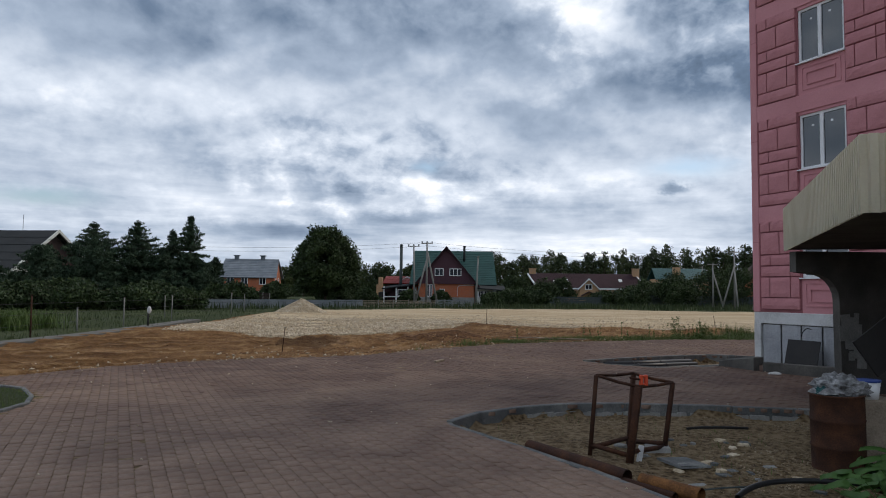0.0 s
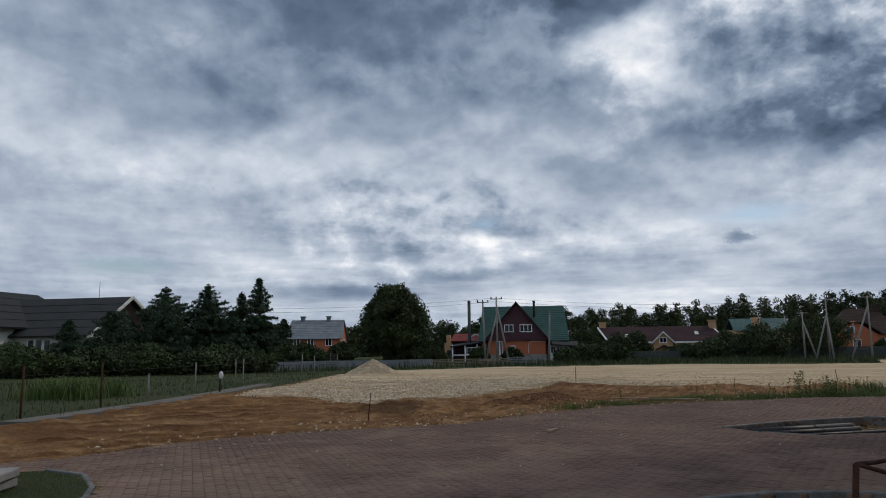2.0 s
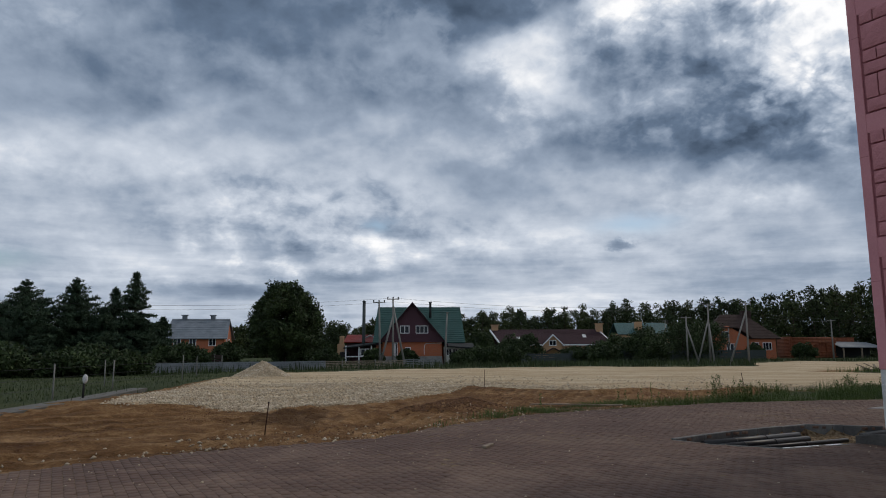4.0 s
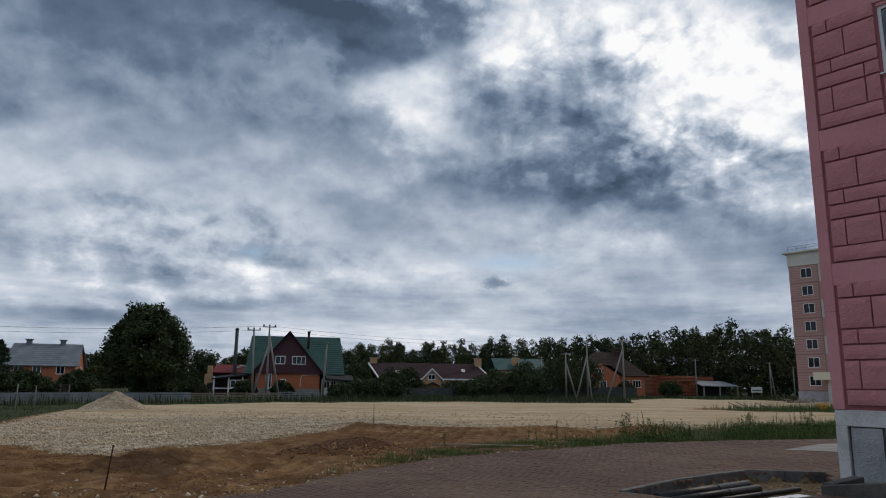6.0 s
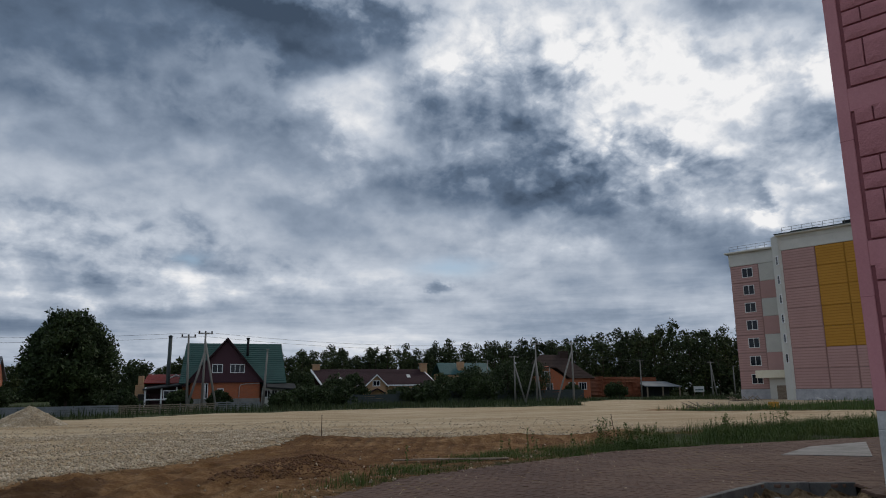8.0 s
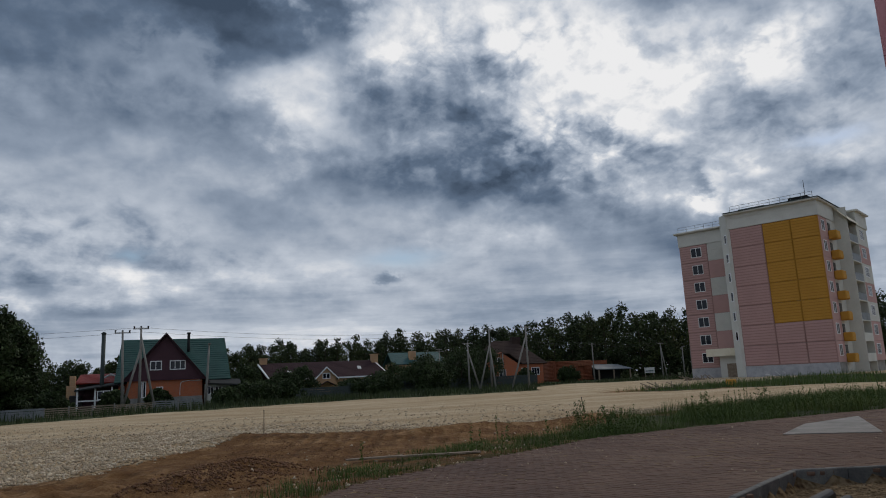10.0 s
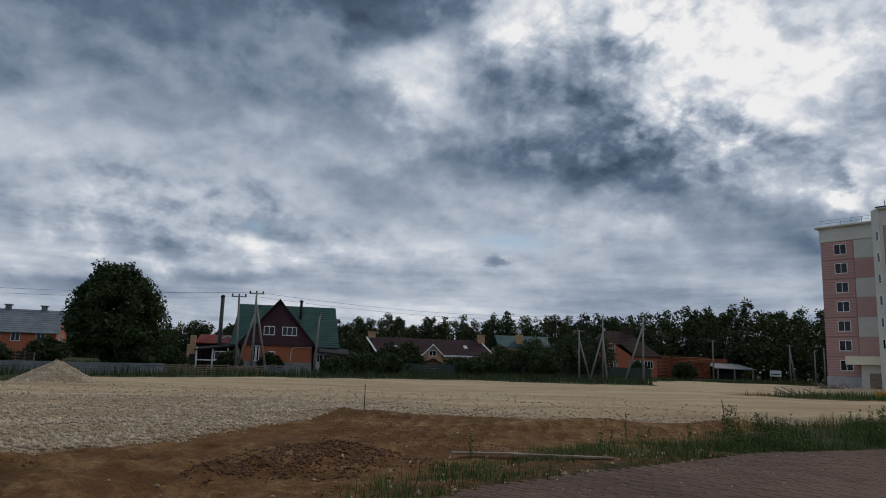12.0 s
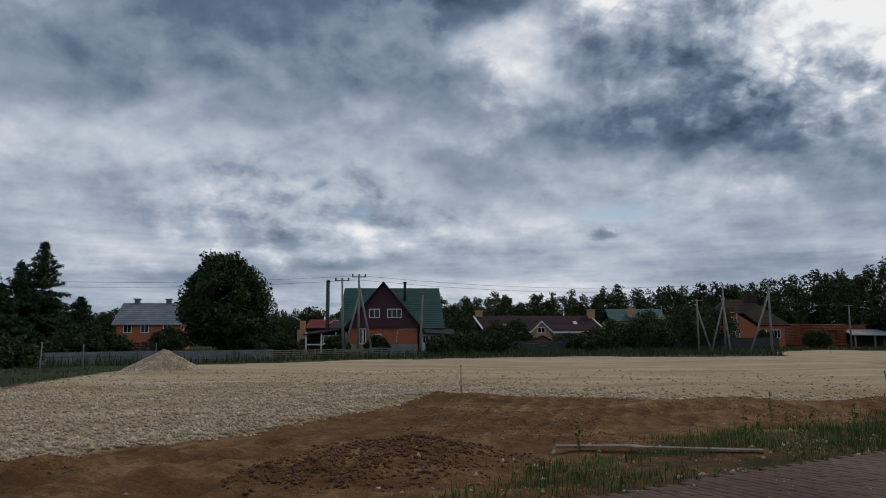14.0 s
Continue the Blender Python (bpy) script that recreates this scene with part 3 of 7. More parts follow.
tagged(new("ground", me), "bare brown soil, pale crushed stone and rough grass", "ground", kind="structure")


# ---- kerbs round the beds ----
def kerb_run(points, label, top, depth, width=0.10, gap=0.012):
    """Kerb stones along a line, each a stone of its own, about a metre long."""
    run = thing("kerb", label, "kerb", kind="structure")
    for (x0, y0), (x1, y1) in zip(points, points[1:]):
        length = math.hypot(x1 - x0, y1 - y0)
        k = max(1, round(length / 1.0))
        for i in range(k):
            a, b = i / k, (i + 1) / k
            p = Vector((x0 + (x1 - x0) * a, y0 + (y1 - y0) * a, 0))
            yaw = math.degrees(math.atan2(y1 - y0, x1 - x0))
            bm = bmesh.new()
            box(bm, 0, -width / 2, -depth, length / k - gap, width / 2, top + random.uniform(-0.006, 0.006), pose(p.x, p.y, 0, 0, 0, yaw + random.uniform(-0.4, 0.4)), bevel=0.012)
            part("kerb_stone", bm, KERB, run)
    return run


kerb_run(BED_NEAR[:8], "weathered grey concrete kerb stones round a gravel bed", 0.02, 0.30)
kerb_run(BED_NEAR[10:] + BED_NEAR[:1], "flush pale concrete kerb stones beside paving", 0.002, 0.22, 0.08)
kerb_run(BED_FAR[:4], "dark concrete kerb stones round a sunken bed", 0.03, 0.34)
kerb_run((BED_FAR[5], BED_FAR[6], BED_FAR[7], BED_FAR[0]), "dark concrete kerb stones level with paving", 0.004, 0.30, 0.08)
kerb_run(BED_LEFT[:5], "grey concrete kerb stones round a small lawn", 0.04, 0.2, 0.08)

# white mortar smeared along the inside of the near kerb
bm = bmesh.new()
for (x0, y0), (x1, y1) in zip(BED_NEAR[2:6], BED_NEAR[3:7]):
    length, yaw = math.hypot(x1 - x0, y1 - y0), math.degrees(math.atan2(y1 - y0, x1 - x0))
    for i in range(9):
        a = length * (i + random.uniform(0, 0.5)) / 9
        box(bm, a, -0.075 - random.uniform(0, 0.03), -0.20, a + length / 9 * random.uniform(0.7, 1.3), -0.045, -0.11 + random.uniform(-0.02, 0.02), pose(x0, y0, 0, 0, 0, yaw))
single("mortar_haunch", bm, CONCRETE, "crumbling white mortar along the foot of the kerb", "mortar", kind="structure")

# ---- the pink apartment block beside the camera ----
BA = 26.0
BLOCK = Matrix(((math.sin(radians(BA)), -math.cos(radians(BA)), 0, 9.58), (-math.cos(radians(BA)), -math.sin(radians(BA)), 0, 19.04), (0, 0, 1, 0), (0, 0, 0, 1)))
# local axes: x along the facade towards the camera's start, y outwards, z up
STOREY, FLOORS, SILL, BASE = 2.8, 8, 2.30, 1.39
FLIP = BLOCK.to_3x3().determinant() < 0
pink_block = thing("apartment_building", "pink rusticated panel apartment block with grey plinth", "building")
LONG = 22.0


def bpart(name, dims, mat, label="", bevel=0.0, parent=None):
    bm = bmesh.new()
    box(bm, *dims, bevel=bevel)
    bmesh.ops.transform(bm, matrix=BLOCK, verts=bm.verts[:])
    return part(name, bm, mat, parent or pink_block, label)


TOP = BASE + STOREY * FLOORS + 1.0
bays = [(1.5 + 3.4 * i, 2.8 + 3.4 * i) for i in range(6)]
# wall core with real openings: piers between windows, and spandrels
edges = [0.2] + [v for b in bays for v in b] + [LONG]
for a, b in zip(edges[::2], edges[1::2]):
    bpart("wall", (a, -0.35, BASE, b, -0.03, TOP), JOINT)
for a, b in bays:
    for f in range(FLOORS + 1):
        z0 = BASE if f == 0 else SILL + STOREY * (f - 1) + 1.43
        z1 = TOP if f == FLOORS else SILL + STOREY * f
        bpart("spandrel", (a, -0.35, z0, b, -0.03, z1), PINK)
bpart("end_wall", (-0.02, -12.0, BASE, 0.2, 0.0, TOP), PINK, bevel=0.01)
bpart("back_wall", (0.2, -12.0, BASE, LONG, -11.8, TOP), PINK)
bpart("side_wall", (LONG - 0.2, -11.8, BASE, LONG, -0.35, TOP), PINK)
bpart("flat_roof", (0.2, -11.8, TOP - 0.3, LONG - 0.2, -0.35, TOP - 0.1), CONCRETE)
for f in range(FLOORS + 1):
    z = BASE + 0.06 + STOREY * f
    if f:
        bpart("band", (0.2, -0.03, z - 0.44, LONG, 0.0, z), PINK, "smooth pink band", 0.008)
for f in range(FLOORS):
    # horizontal seams of the corner strip
    bpart("seam", (-0.022, -0.2, BASE + STOREY * (f + 1) - 0.9, 0.202, 0.002, BASE + STOREY * (f + 1) - 0.893), JOINT)

# rusticated blocks, course by course; courses are (height from the storey's foot, joints as shares of the width)
COURSES = ((0.02, 0.31, ()), (0.33, 0.55, (0.24, 0.77)), (0.89, 0.29, (0.77,)), (1.19, 0.29, (0.26,)), (1.49, 0.60, (0.5,)), (2.10, 0.30, (0.25,)))


def block_mesh(w, h):
    bm = bmesh.new()
    k, l = max(2, round(w / 0.12)), max(2, round(h / 0.10))
    grid = [[bm.verts.new((w * i / k, (0.034 if 0 < i < k and 0 < j < l else 0.018) + random.uniform(-0.007, 0.007), h * j / l)) for j in range(l + 1)] for i in range(k + 1)]
    for i in range(k):
        for j in range(l):
            bm.faces.new((grid[i][j], grid[i + 1][j], grid[i + 1][j + 1], grid[i][j + 1]))
    rim = [grid[i][0] for i in range(k + 1)] + [grid[k][j] for j in range(1, l + 1)] + [grid[i][l] for i in range(k - 1, -1, -1)] + [grid[0][j] for j in range(l - 1, 0, -1)]
    back = [bm.verts.new((v.co.x, -0.04, v.co.z)) for v in rim]
    for i in range(len(rim)):
        bm.faces.new((rim[i], back[i], back[(i + 1) % len(rim)], rim[(i + 1) % len(rim)]))
    return finish("block", bm, PINK_ROUGH)


meshes = {}
piers = [(0.26, 1.46)] + [(b + 0.04, nb - 0.04) for (_, b), (nb, _) in zip(bays, bays[1:])]
for n_pier, (a, b) in enumerate(piers[:3]):
    for f in range(FLOORS if n_pier < 2 else 4):
        z0 = BASE + 0.06 + STOREY * f
        for dz, h, joints in COURSES:
            marks = [0.0, *joints, 1.0] if n_pier == 0 else [0.0, *(j * 0.5 for j in joints), 0.5, *(0.5 + j * 0.5 for j in joints), 1.0]
            for u, v in zip(marks, marks[1:]):
                w = (b - a) * (v - u) - 0.028
                key = (round(w, 3), h)
                if key not in meshes:
                    meshes[key] = block_mesh(w, h - 0.028)
                ob = new("block", meshes[key])
                ob.parent = pink_block
                ob.matrix_basis = BLOCK @ Matrix.Translation((a + (b - a) * u + 0.014, 0, z0 + dz + 0.014))


def pvc_window(parent, m, w, h, glass, mullion=0.47, depth=0.06, sill=True):
    """White plastic window: frame, one mullion, two panes and a sill, standing in the local xz plane, facing +y."""
    win = new("window")
    win.parent = parent
    win.matrix_basis = m
    bm = bmesh.new()
    fw = 0.065
    for d in ((0, 0, 0, fw, depth, h), (w - fw, 0, 0, w, depth, h), (fw, 0, 0, w - fw, depth, fw), (fw, 0, h - fw, w - fw, depth, h), (w * mullion - 0.05, 0, fw, w * mullion + 0.05, depth + 0.004, h - fw)):
        box(bm, *d)
    part("frame", bm, WHITE, win)
    for a, b in ((fw, w * mullion - 0.05), (w * mullion + 0.05, w - fw)):
        bm = bmesh.new()
        box(bm, a, 0.02, fw, b, 0.03, h - fw)
        part("pane", bm, glass, win)
    if sill:
        bm = bmesh.new()
        box(bm, -0.04, 0.0, -0.03, w + 0.04, depth + 0.11, 0.0)
        part("sill", bm, WHITE, win)
    return win


def sticker(win, x, z):
    bm = bmesh.new()
    box(bm, -0.035, 0.0305, -0.025, 0.035, 0.032, 0.025, pose(x, 0, z, 0, 12, 0))
    part("sticker", bm, WHITE, win, "small white paper sticker")


for n_bay, (a, b) in enumerate(bays[:4]):
    for f in range(FLOORS if n_bay < 2 else 4):
        w = pvc_window(pink_block, BLOCK @ Matrix.Translation((a, -0.13, SILL + STOREY * f)), b - a, 1.43, GLASS)
        if n_bay == 0:
            sticker(w, 0.35, 1.12)
            sticker(w, 0.88, 1.14)
        z = SILL + STOREY * f
        for i, (x0, z0, x1, z1) in enumerate(((a + 0.1, z - 0.74, b - 0.1, z - 0.13), (a + 0.24, z - 0.62, b - 0.24, z - 0.28))):
            bm = bmesh.new()
            y = -0.03 + 0.014 * i
            for d in ((x0, y, z0, x1, y + 0.018, z0 + 0.03), (x0, y, z1 - 0.03, x1, y + 0.018, z1), (x0, y, z0 + 0.03, x0 + 0.03, y + 0.018, z1 - 0.03), (x1 - 0.03, y, z0 + 0.03, x1, y + 0.018, z1 - 0.03)):
                box(bm, *d)
            bmesh.ops.transform(bm, matrix=BLOCK, verts=bm.verts[:])
            part("moulding", bm, PINK, pink_block)
# plinth: smooth strip above, rough panels below
bpart("plinth", (0.0, -12.0, -0.6, LONG, -0.11, 1.08), KERB)
bpart("plinth_cap", (-0.01, -12.0, 1.08, LONG, -0.02, BASE), PLASTER, bevel=0.01)
bpart("plinth_corner", (-0.012, -0.5, -0.6, 0.2, -0.012, 1.08), PLASTER, bevel=0.01)
for i in range(14):
    a = 0.24 + 0.60 * i
    bm = bmesh.new()
    k, l = 6, 10
    grid = [[bm.verts.new((a + 0.55 * u / k, -0.068 + (0.022 if 0 < u < k else 0.0) + random.uniform(-0.007, 0.007), -0.3 + 1.36 * v / l)) for v in range(l + 1)] for u in range(k + 1)]
    for u in range(k):
        for v in range(l):
            bm.faces.new((grid[u][v], grid[u + 1][v], grid[u + 1][v + 1], grid[u][v + 1]))
    bmesh.ops.transform(bm, matrix=BLOCK, verts=bm.verts[:])
    part("plinth_panel", bm, PLINTH_ROUGH, pink_block)

# loose wire end sticking out of the plinth, bracket ring on the corner
def wire(name, points, r, mat, label, category, parent=None):
    cu = bpy.data.curves.new(name, "CURVE")
    cu.dimensions, cu.bevel_depth, cu.bevel_resolution = "3D", r, 2
    sp = cu.splines.new("NURBS")
    sp.points.add(len(points) - 1)
    for p, co in zip(sp.points, points):
        p.co = (*co, 1)
    sp.use_endpoint_u, sp.order_u = True, min(4, len(points))
    tmp = bpy.data.objects.new(name, cu)
    me = bpy.data.meshes.new_from_object(tmp)
    bpy.data.objects.remove(tmp)
    bpy.data.curves.remove(cu)
    me.materials.clear()
    me.materials.append(mat)
    ob = new(name, me)
    if parent:
        ob.parent = parent
        return ob
    return tagged(ob, label, category)


def onblock(s, o, z):
    return tuple(BLOCK @ Vector((s, o, z)))


wire("wire", [onblock(1.72, -0.05, 0.98), onblock(1.74, 0.14, 1.06), onblock(1.70, 0.24, 0.98), onblock(1.66, 0.26, 0.80)], 0.012, BLACK, "", "", pink_block)
wire("ring", [onblock(-0.03, -0.35 + 0.16 * math.cos(a), 2.55 + 0.2 * math.sin(a)) for a in [i * math.pi / 6 for i in range(13)]], 0.012, WHITE, "", "", pink_block)

# black steel sheet leaning on the plinth
single("steel_sheet", (lambda bm: (box(bm, 0, 0, 0, 0.95, 0.012, 0.72, BLOCK @ pose(1.28, 0.42, 0.02, 14, 0, 2)), bm)[1])(bmesh.new()), DARK_METAL, "black steel sheet leaning on grey plinth", "sheet")
# low concrete walls of the cellar entrance
for s0, o0, s1, o1, h0, h1 in ((0.38, 1.62, 1.55, 1.70, 0.14, 0.32), (1.72, 1.62, 3.6, 1.40, 0.22, 0.26), (0.38, 1.45, 0.42, 0.25, 0.16, 0.20)):
    bm = bmesh.new()
    length, yaw = math.hypot(s1 - s0, o1 - o0), math.degrees(math.atan2(o1 - o0, s1 - s0))
    vs = box(bm, 0, -0.1, -0.4, length, 0.1, h0, bevel=0.0)
    for v in vs:
        if v.co.z > 0 and v.co.x > length / 2:
            v.co.z = h1
    bmesh.ops.bevel(bm, geom=bm.edges[:], offset=0.015, segments=1, affect="EDGES")
    single("cellar_wall", bm, DARK_CONCRETE, "low rough concrete wall of a cellar entrance", "low wall", BLOCK @ pose(s0, o0, 0, 0, 0, yaw))

# ---- entrance canopy in ribbed yellow sheet, standing at 45 degrees ----
canopy = thing("entrance_canopy", "entrance canopy clad in ribbed pale yellow sheet", "canopy")
F, N = Vector((7.85, 13.4, 0)), Vector((5.67, 6.9, 0))
along = (N - F).normalized()
inward = Vector((-along.y, along.x, 0))
if inward.x < 0:
    inward = -inward
ZB, ZT = 2.70, 3.54


def ribbed(a, b, z0, z1, pitch=0.118):
    """Sheet with trapezoid ribs from a to b, ribs upright."""
    bm = bmesh.new()
    d = (b - a)
    length, d = d.length, d.normalized()
    out = Vector((d.y, -d.x, 0))
    k, prev = int(length / pitch), None
    for i in range(k + 1):
        for u, o in ((0.0, 0.0), (0.25, 0.0), (0.38, 0.034), (0.87, 0.034), (1.0, 0.0)):
            s = min(length, (i + u) * pitch)
            p = a + d * s + out * o
            zz = z0 + random.uniform(-0.006, 0.006)
            cur = (bm.verts.new((p.x, p.y, zz)), bm.verts.new((p.x, p.y, z1)))
            if prev:
                bm.faces.new((prev[0], cur[0], cur[1], prev[1]))
            prev = cur
    bmesh.ops.solidify(bm, geom=bm.faces[:], thickness=0.004)
    return bm


part("side_sheet", ribbed(F, N, ZB, ZT), SHEET, canopy)
E1 = N + inward * 4.2
part("front_sheet", ribbed(N, E1, ZB - 0.0, ZT, 0.155), SHEET, canopy)
bm = bmesh.new()
A, B = F + inward * 0.05, N + inward * 0.05 - along * 0.05
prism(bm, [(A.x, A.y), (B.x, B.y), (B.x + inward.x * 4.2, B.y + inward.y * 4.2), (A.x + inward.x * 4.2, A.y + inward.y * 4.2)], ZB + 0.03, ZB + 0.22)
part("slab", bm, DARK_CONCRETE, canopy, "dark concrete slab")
bm = bmesh.new()
c = N + inward * 0.55 - along * 0.3
box(bm, -0.25, -0.3, ZB - 0.42, 0.9, 0.1, ZB + 0.03, pose(c.x, c.y, 0, 0, 0, 0), bevel=0.02)
part("beam_end", bm, CONCRETE, canopy)
# bearing wall with a rounded bracket under the slab
bm = bmesh.new()
outline = [(4.2, 0.0), (4.2, ZB + 0.03), (0.0, ZB + 0.03), (0.0, 2.34), (0.25, 2.31)]
outline += [(0.31 + 0.50 * math.sin(a), 2.31 - 0.50 * (1 - math.cos(a))) for a in [i * math.pi / 12 for i in range(1, 7)]]
outline += [(0.83, 0.0)]
front, rear = [bm.verts.new((x, 0, z)) for x, z in outline], [bm.verts.new((x, 0.25, z)) for x, z in outline]
bm.faces.new(front)
bm.faces.new(rear[::-1])
for i in range(len(front)):
    j = (i + 1) % len(front)
    bm.faces.new((front[j], front[i], rear[i], rear[j]))
# the gloom under the canopy is put into this wall's dark colour
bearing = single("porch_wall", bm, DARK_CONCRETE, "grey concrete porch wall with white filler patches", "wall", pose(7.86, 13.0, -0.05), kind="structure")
bm = bmesh.new()
for i in range(14):
    x, z = 0.86 + 0.024 * (i % 7) + random.uniform(0, 0.1), 1.25 - 0.055 * i + random.uniform(0, 0.12)
    box(bm, x, -0.006 - 0.0004 * i, z, x + random.uniform(0.08, 0.22), 0.0, z + random.uniform(0.1, 0.3), pose(0, 0, 0, 0, random.uniform(-6, 6), 0))
part("filler_patch", bm, CONCRETE, bearing, "smeared white filler")
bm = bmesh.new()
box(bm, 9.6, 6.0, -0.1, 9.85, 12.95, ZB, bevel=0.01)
# same dark colour, with the canopy's shade in it
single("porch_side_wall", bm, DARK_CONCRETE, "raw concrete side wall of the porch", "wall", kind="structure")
bm = bmesh.new()
tube(bm, (8.35, 10.6, 0.0), (8.35, 10.6, ZB + 0.03), 0.03, 0.03, 8)
single("downpipe", bm, WOOD, "thin pale pipe standing under the canopy", "pipe")


# ---- things in and round the near bed ----
def bed_z(x, y):
    return float(height(np.array([x]), np.array([y]))[0])


def work_frame():
    """Rusty welded steel stand, leaning a little, with a red tool on it."""
    z = bed_z(3.5, 8.4)
    stand = thing("welding_stand", "rusty welded angle-steel stand without a top", "stand", pose(3.03, 8.2, z - 0.02, 0, 1.5, 0))
    feet = ((0.02, 0.1), (0.42, -0.25), (1.0, 0.35), (0.62, 0.62))
    tops = ((0.06, 0.02, 1.02), (0.52, -0.22, 0.93), (1.10, 0.36, 0.93), (0.66, 0.60, 1.0))
    for (x, y), t, r in zip(feet, tops, (0.034, 0.055, 0.034, 0.034)):
        bm = bmesh.new()
        tube(bm, (x, y, 0), t, r, r, 4)
        part("leg", bm, RUST, stand)
    for i in range(4):
        bm = bmesh.new()
        a, b = Vector(tops[i]), Vector(tops[(i + 1) % 4])
        mid = (a + b) / 2 - Vector((0, 0, 0.012))
        tube(bm, a, mid, 0.019, 0.019, 4)
        tube(bm, mid, b, 0.019, 0.019, 4)
        part("top_rail", bm, RUST, stand)
    for i in range(4):
        bm = bmesh.new()
        a, b = feet[i], feet[(i + 1) % 4]
        tube(bm, (*a, 0.16), (*b, 0.12), 0.03, 0.03, 4)
        part("lower_rail", bm, RUST, stand)
    return z


zb = work_frame()
clamp = thing("clamp", "small red steel clamp on a rusty stand", "tool", pose(3.62, 8.05, zb + 0.895, 0, 0, 18))
bm = bmesh.new()
for d in ((0, 0, 0, 0.035, 0.05, 0.13), (0.065, 0, 0, 0.10, 0.05, 0.13), (0.035, 0, 0, 0.065, 0.05, 0.03), (0.035, 0.0, 0.10, 0.065, 0.05, 0.125)):
    box(bm, *d, bevel=0.006)
part("body", bm, RED, clamp)
bm = bmesh.new()
tube(bm, (-0.14, 0.02, 0.10), (0.0, 0.03, 0.075), 0.014, 0.014, 6)
part("handle", bm, RUST, clamp)


def oil_drum(m):
    drum = thing("steel_drum", "rust-brown steel drum heaped with plastic rubbish", "barrel", m)
    bm = bmesh.new()
    prof = [(0.285, 0.0), (0.295, 0.01), (0.285, 0.025), (0.287, 0.27), (0.298, 0.285), (0.287, 0.30), (0.287, 0.57), (0.298, 0.585), (0.287, 0.60), (0.286, 0.86), (0.298, 0.872), (0.298, 0.885), (0.27, 0.885), (0.265, 0.80), (0.0, 0.80)]
    k, rings = 28, []
    for r, z in prof:
        rings.append([bm.verts.new((max(r, 0.001) * math.cos(2 * math.pi * i / k) * (1 + 0.012 * math.sin(3 * i)), max(r, 0.001) * math.sin(2 * math.pi * i / k), z)) for i in range(k)])
    for a, b in zip(rings, rings[1:]):
        for i in range(k):
            f = bm.faces.new((a[i], a[(i + 1) % k], b[(i + 1) % k], b[i]))
            f.smooth = True
    bm.faces.new(rings[0][::-1])
    part("shell", bm, RUST, drum)
    return drum


dz = bed_z(5.85, 7.85)
oil_drum(pose(5.85, 7.85, dz - 0.01, 1.5, -1.5, 0))


def crumpled(x, y, z, rx, ry, rz, seed, mat, name, label, category):
    random.seed(seed)
    bm = bmesh.new()
    bmesh.ops.create_icosphere(bm, subdivisions=4, radius=1.0)
    for v in bm.verts:
        d = noise.noise(v.co * 2.3 + Vector((seed, 0, 0))) * 0.35 + noise.noise(v.co * 6 + Vector((0, seed, 0))) * 0.30
        v.co = v.co * (1 + d)
        v.co = Vector((v.co.x * rx, v.co.y * ry, max(-0.25, v.co.z) * rz))
    return single(name, bm, mat, label, category, pose(x, y, z))


crumpled(5.88, 7.85, dz + 0.90, 0.30, 0.26, 0.18, 3, PLASTIC_FILM, "plastic_film", "crumpled grey plastic film heaped in a drum", "rubbish")
crumpled(5.66, 7.80, dz + 0.87, 0.09, 0.10, 0.08, 5, TEAL_ROOF, "rag", "crumpled teal rag on the drum", "rag")
# white bucket behind the drum, hung on a rod
bucket = thing("bucket", "white plastic bucket with a blue rim beside the drum", "bucket", pose(6.35, 8.1, 0.60))
bm = bmesh.new()
tube(bm, (0, 0, 0), (0, 0, 0.2), 0.11, 0.135, 18)
part("pail", bm, WHITE, bucket)
bm = bmesh.new()
tube(bm, (0, 0, 0.2), (0, 0, 0.225), 0.142, 0.142, 18)
part("rim", bm, material("blue_rim", ((0.03, 0.06, 0.22), (0.05, 0.09, 0.3)), 5, 0.5, 0), bucket)
bm = bmesh.new()
box(bm, 6.15, 7.95, -0.15, 6.65, 8.5, 0.60, bevel=0.015)
single("crate", bm, WOOD, "weathered wooden crate behind the drum", "crate")
# dark board standing askew under the canopy
bm = bmesh.new()
box(bm, 0, 0, 0, 0.75, 0.03, 0.55, bevel=0.006)
single("dark_board", bm, DARK_METAL, "dark flat board propped askew above the drum", "board", pose(6.86, 8.75, 0.78, -4, -35, 8))
bm = bmesh.new()
tube(bm, (6.72, 8.2, -0.1), (7.25, 9.0, 1.65), 0.012, 0.012, 6)
single("steel_rod", bm, RUST, "thin rusty rod leaning on a board", "rod")

# rusty pipes along the edge of the bed
def old_pipe(a, b, r, mat, label):
    bm = bmesh.new()
    d = (Vector(b) - Vector(a))
    tube(bm, a, b, r, r * 0.99, 20, caps=False)
    tube(bm, Vector(a) - d * 0.001, Vector(b) + d * 0.001, r * 0.86, r * 0.86, 20, caps=False)
    single("steel_pipe", bm, mat, label, "pipe", group="rusty pipes by the bed")


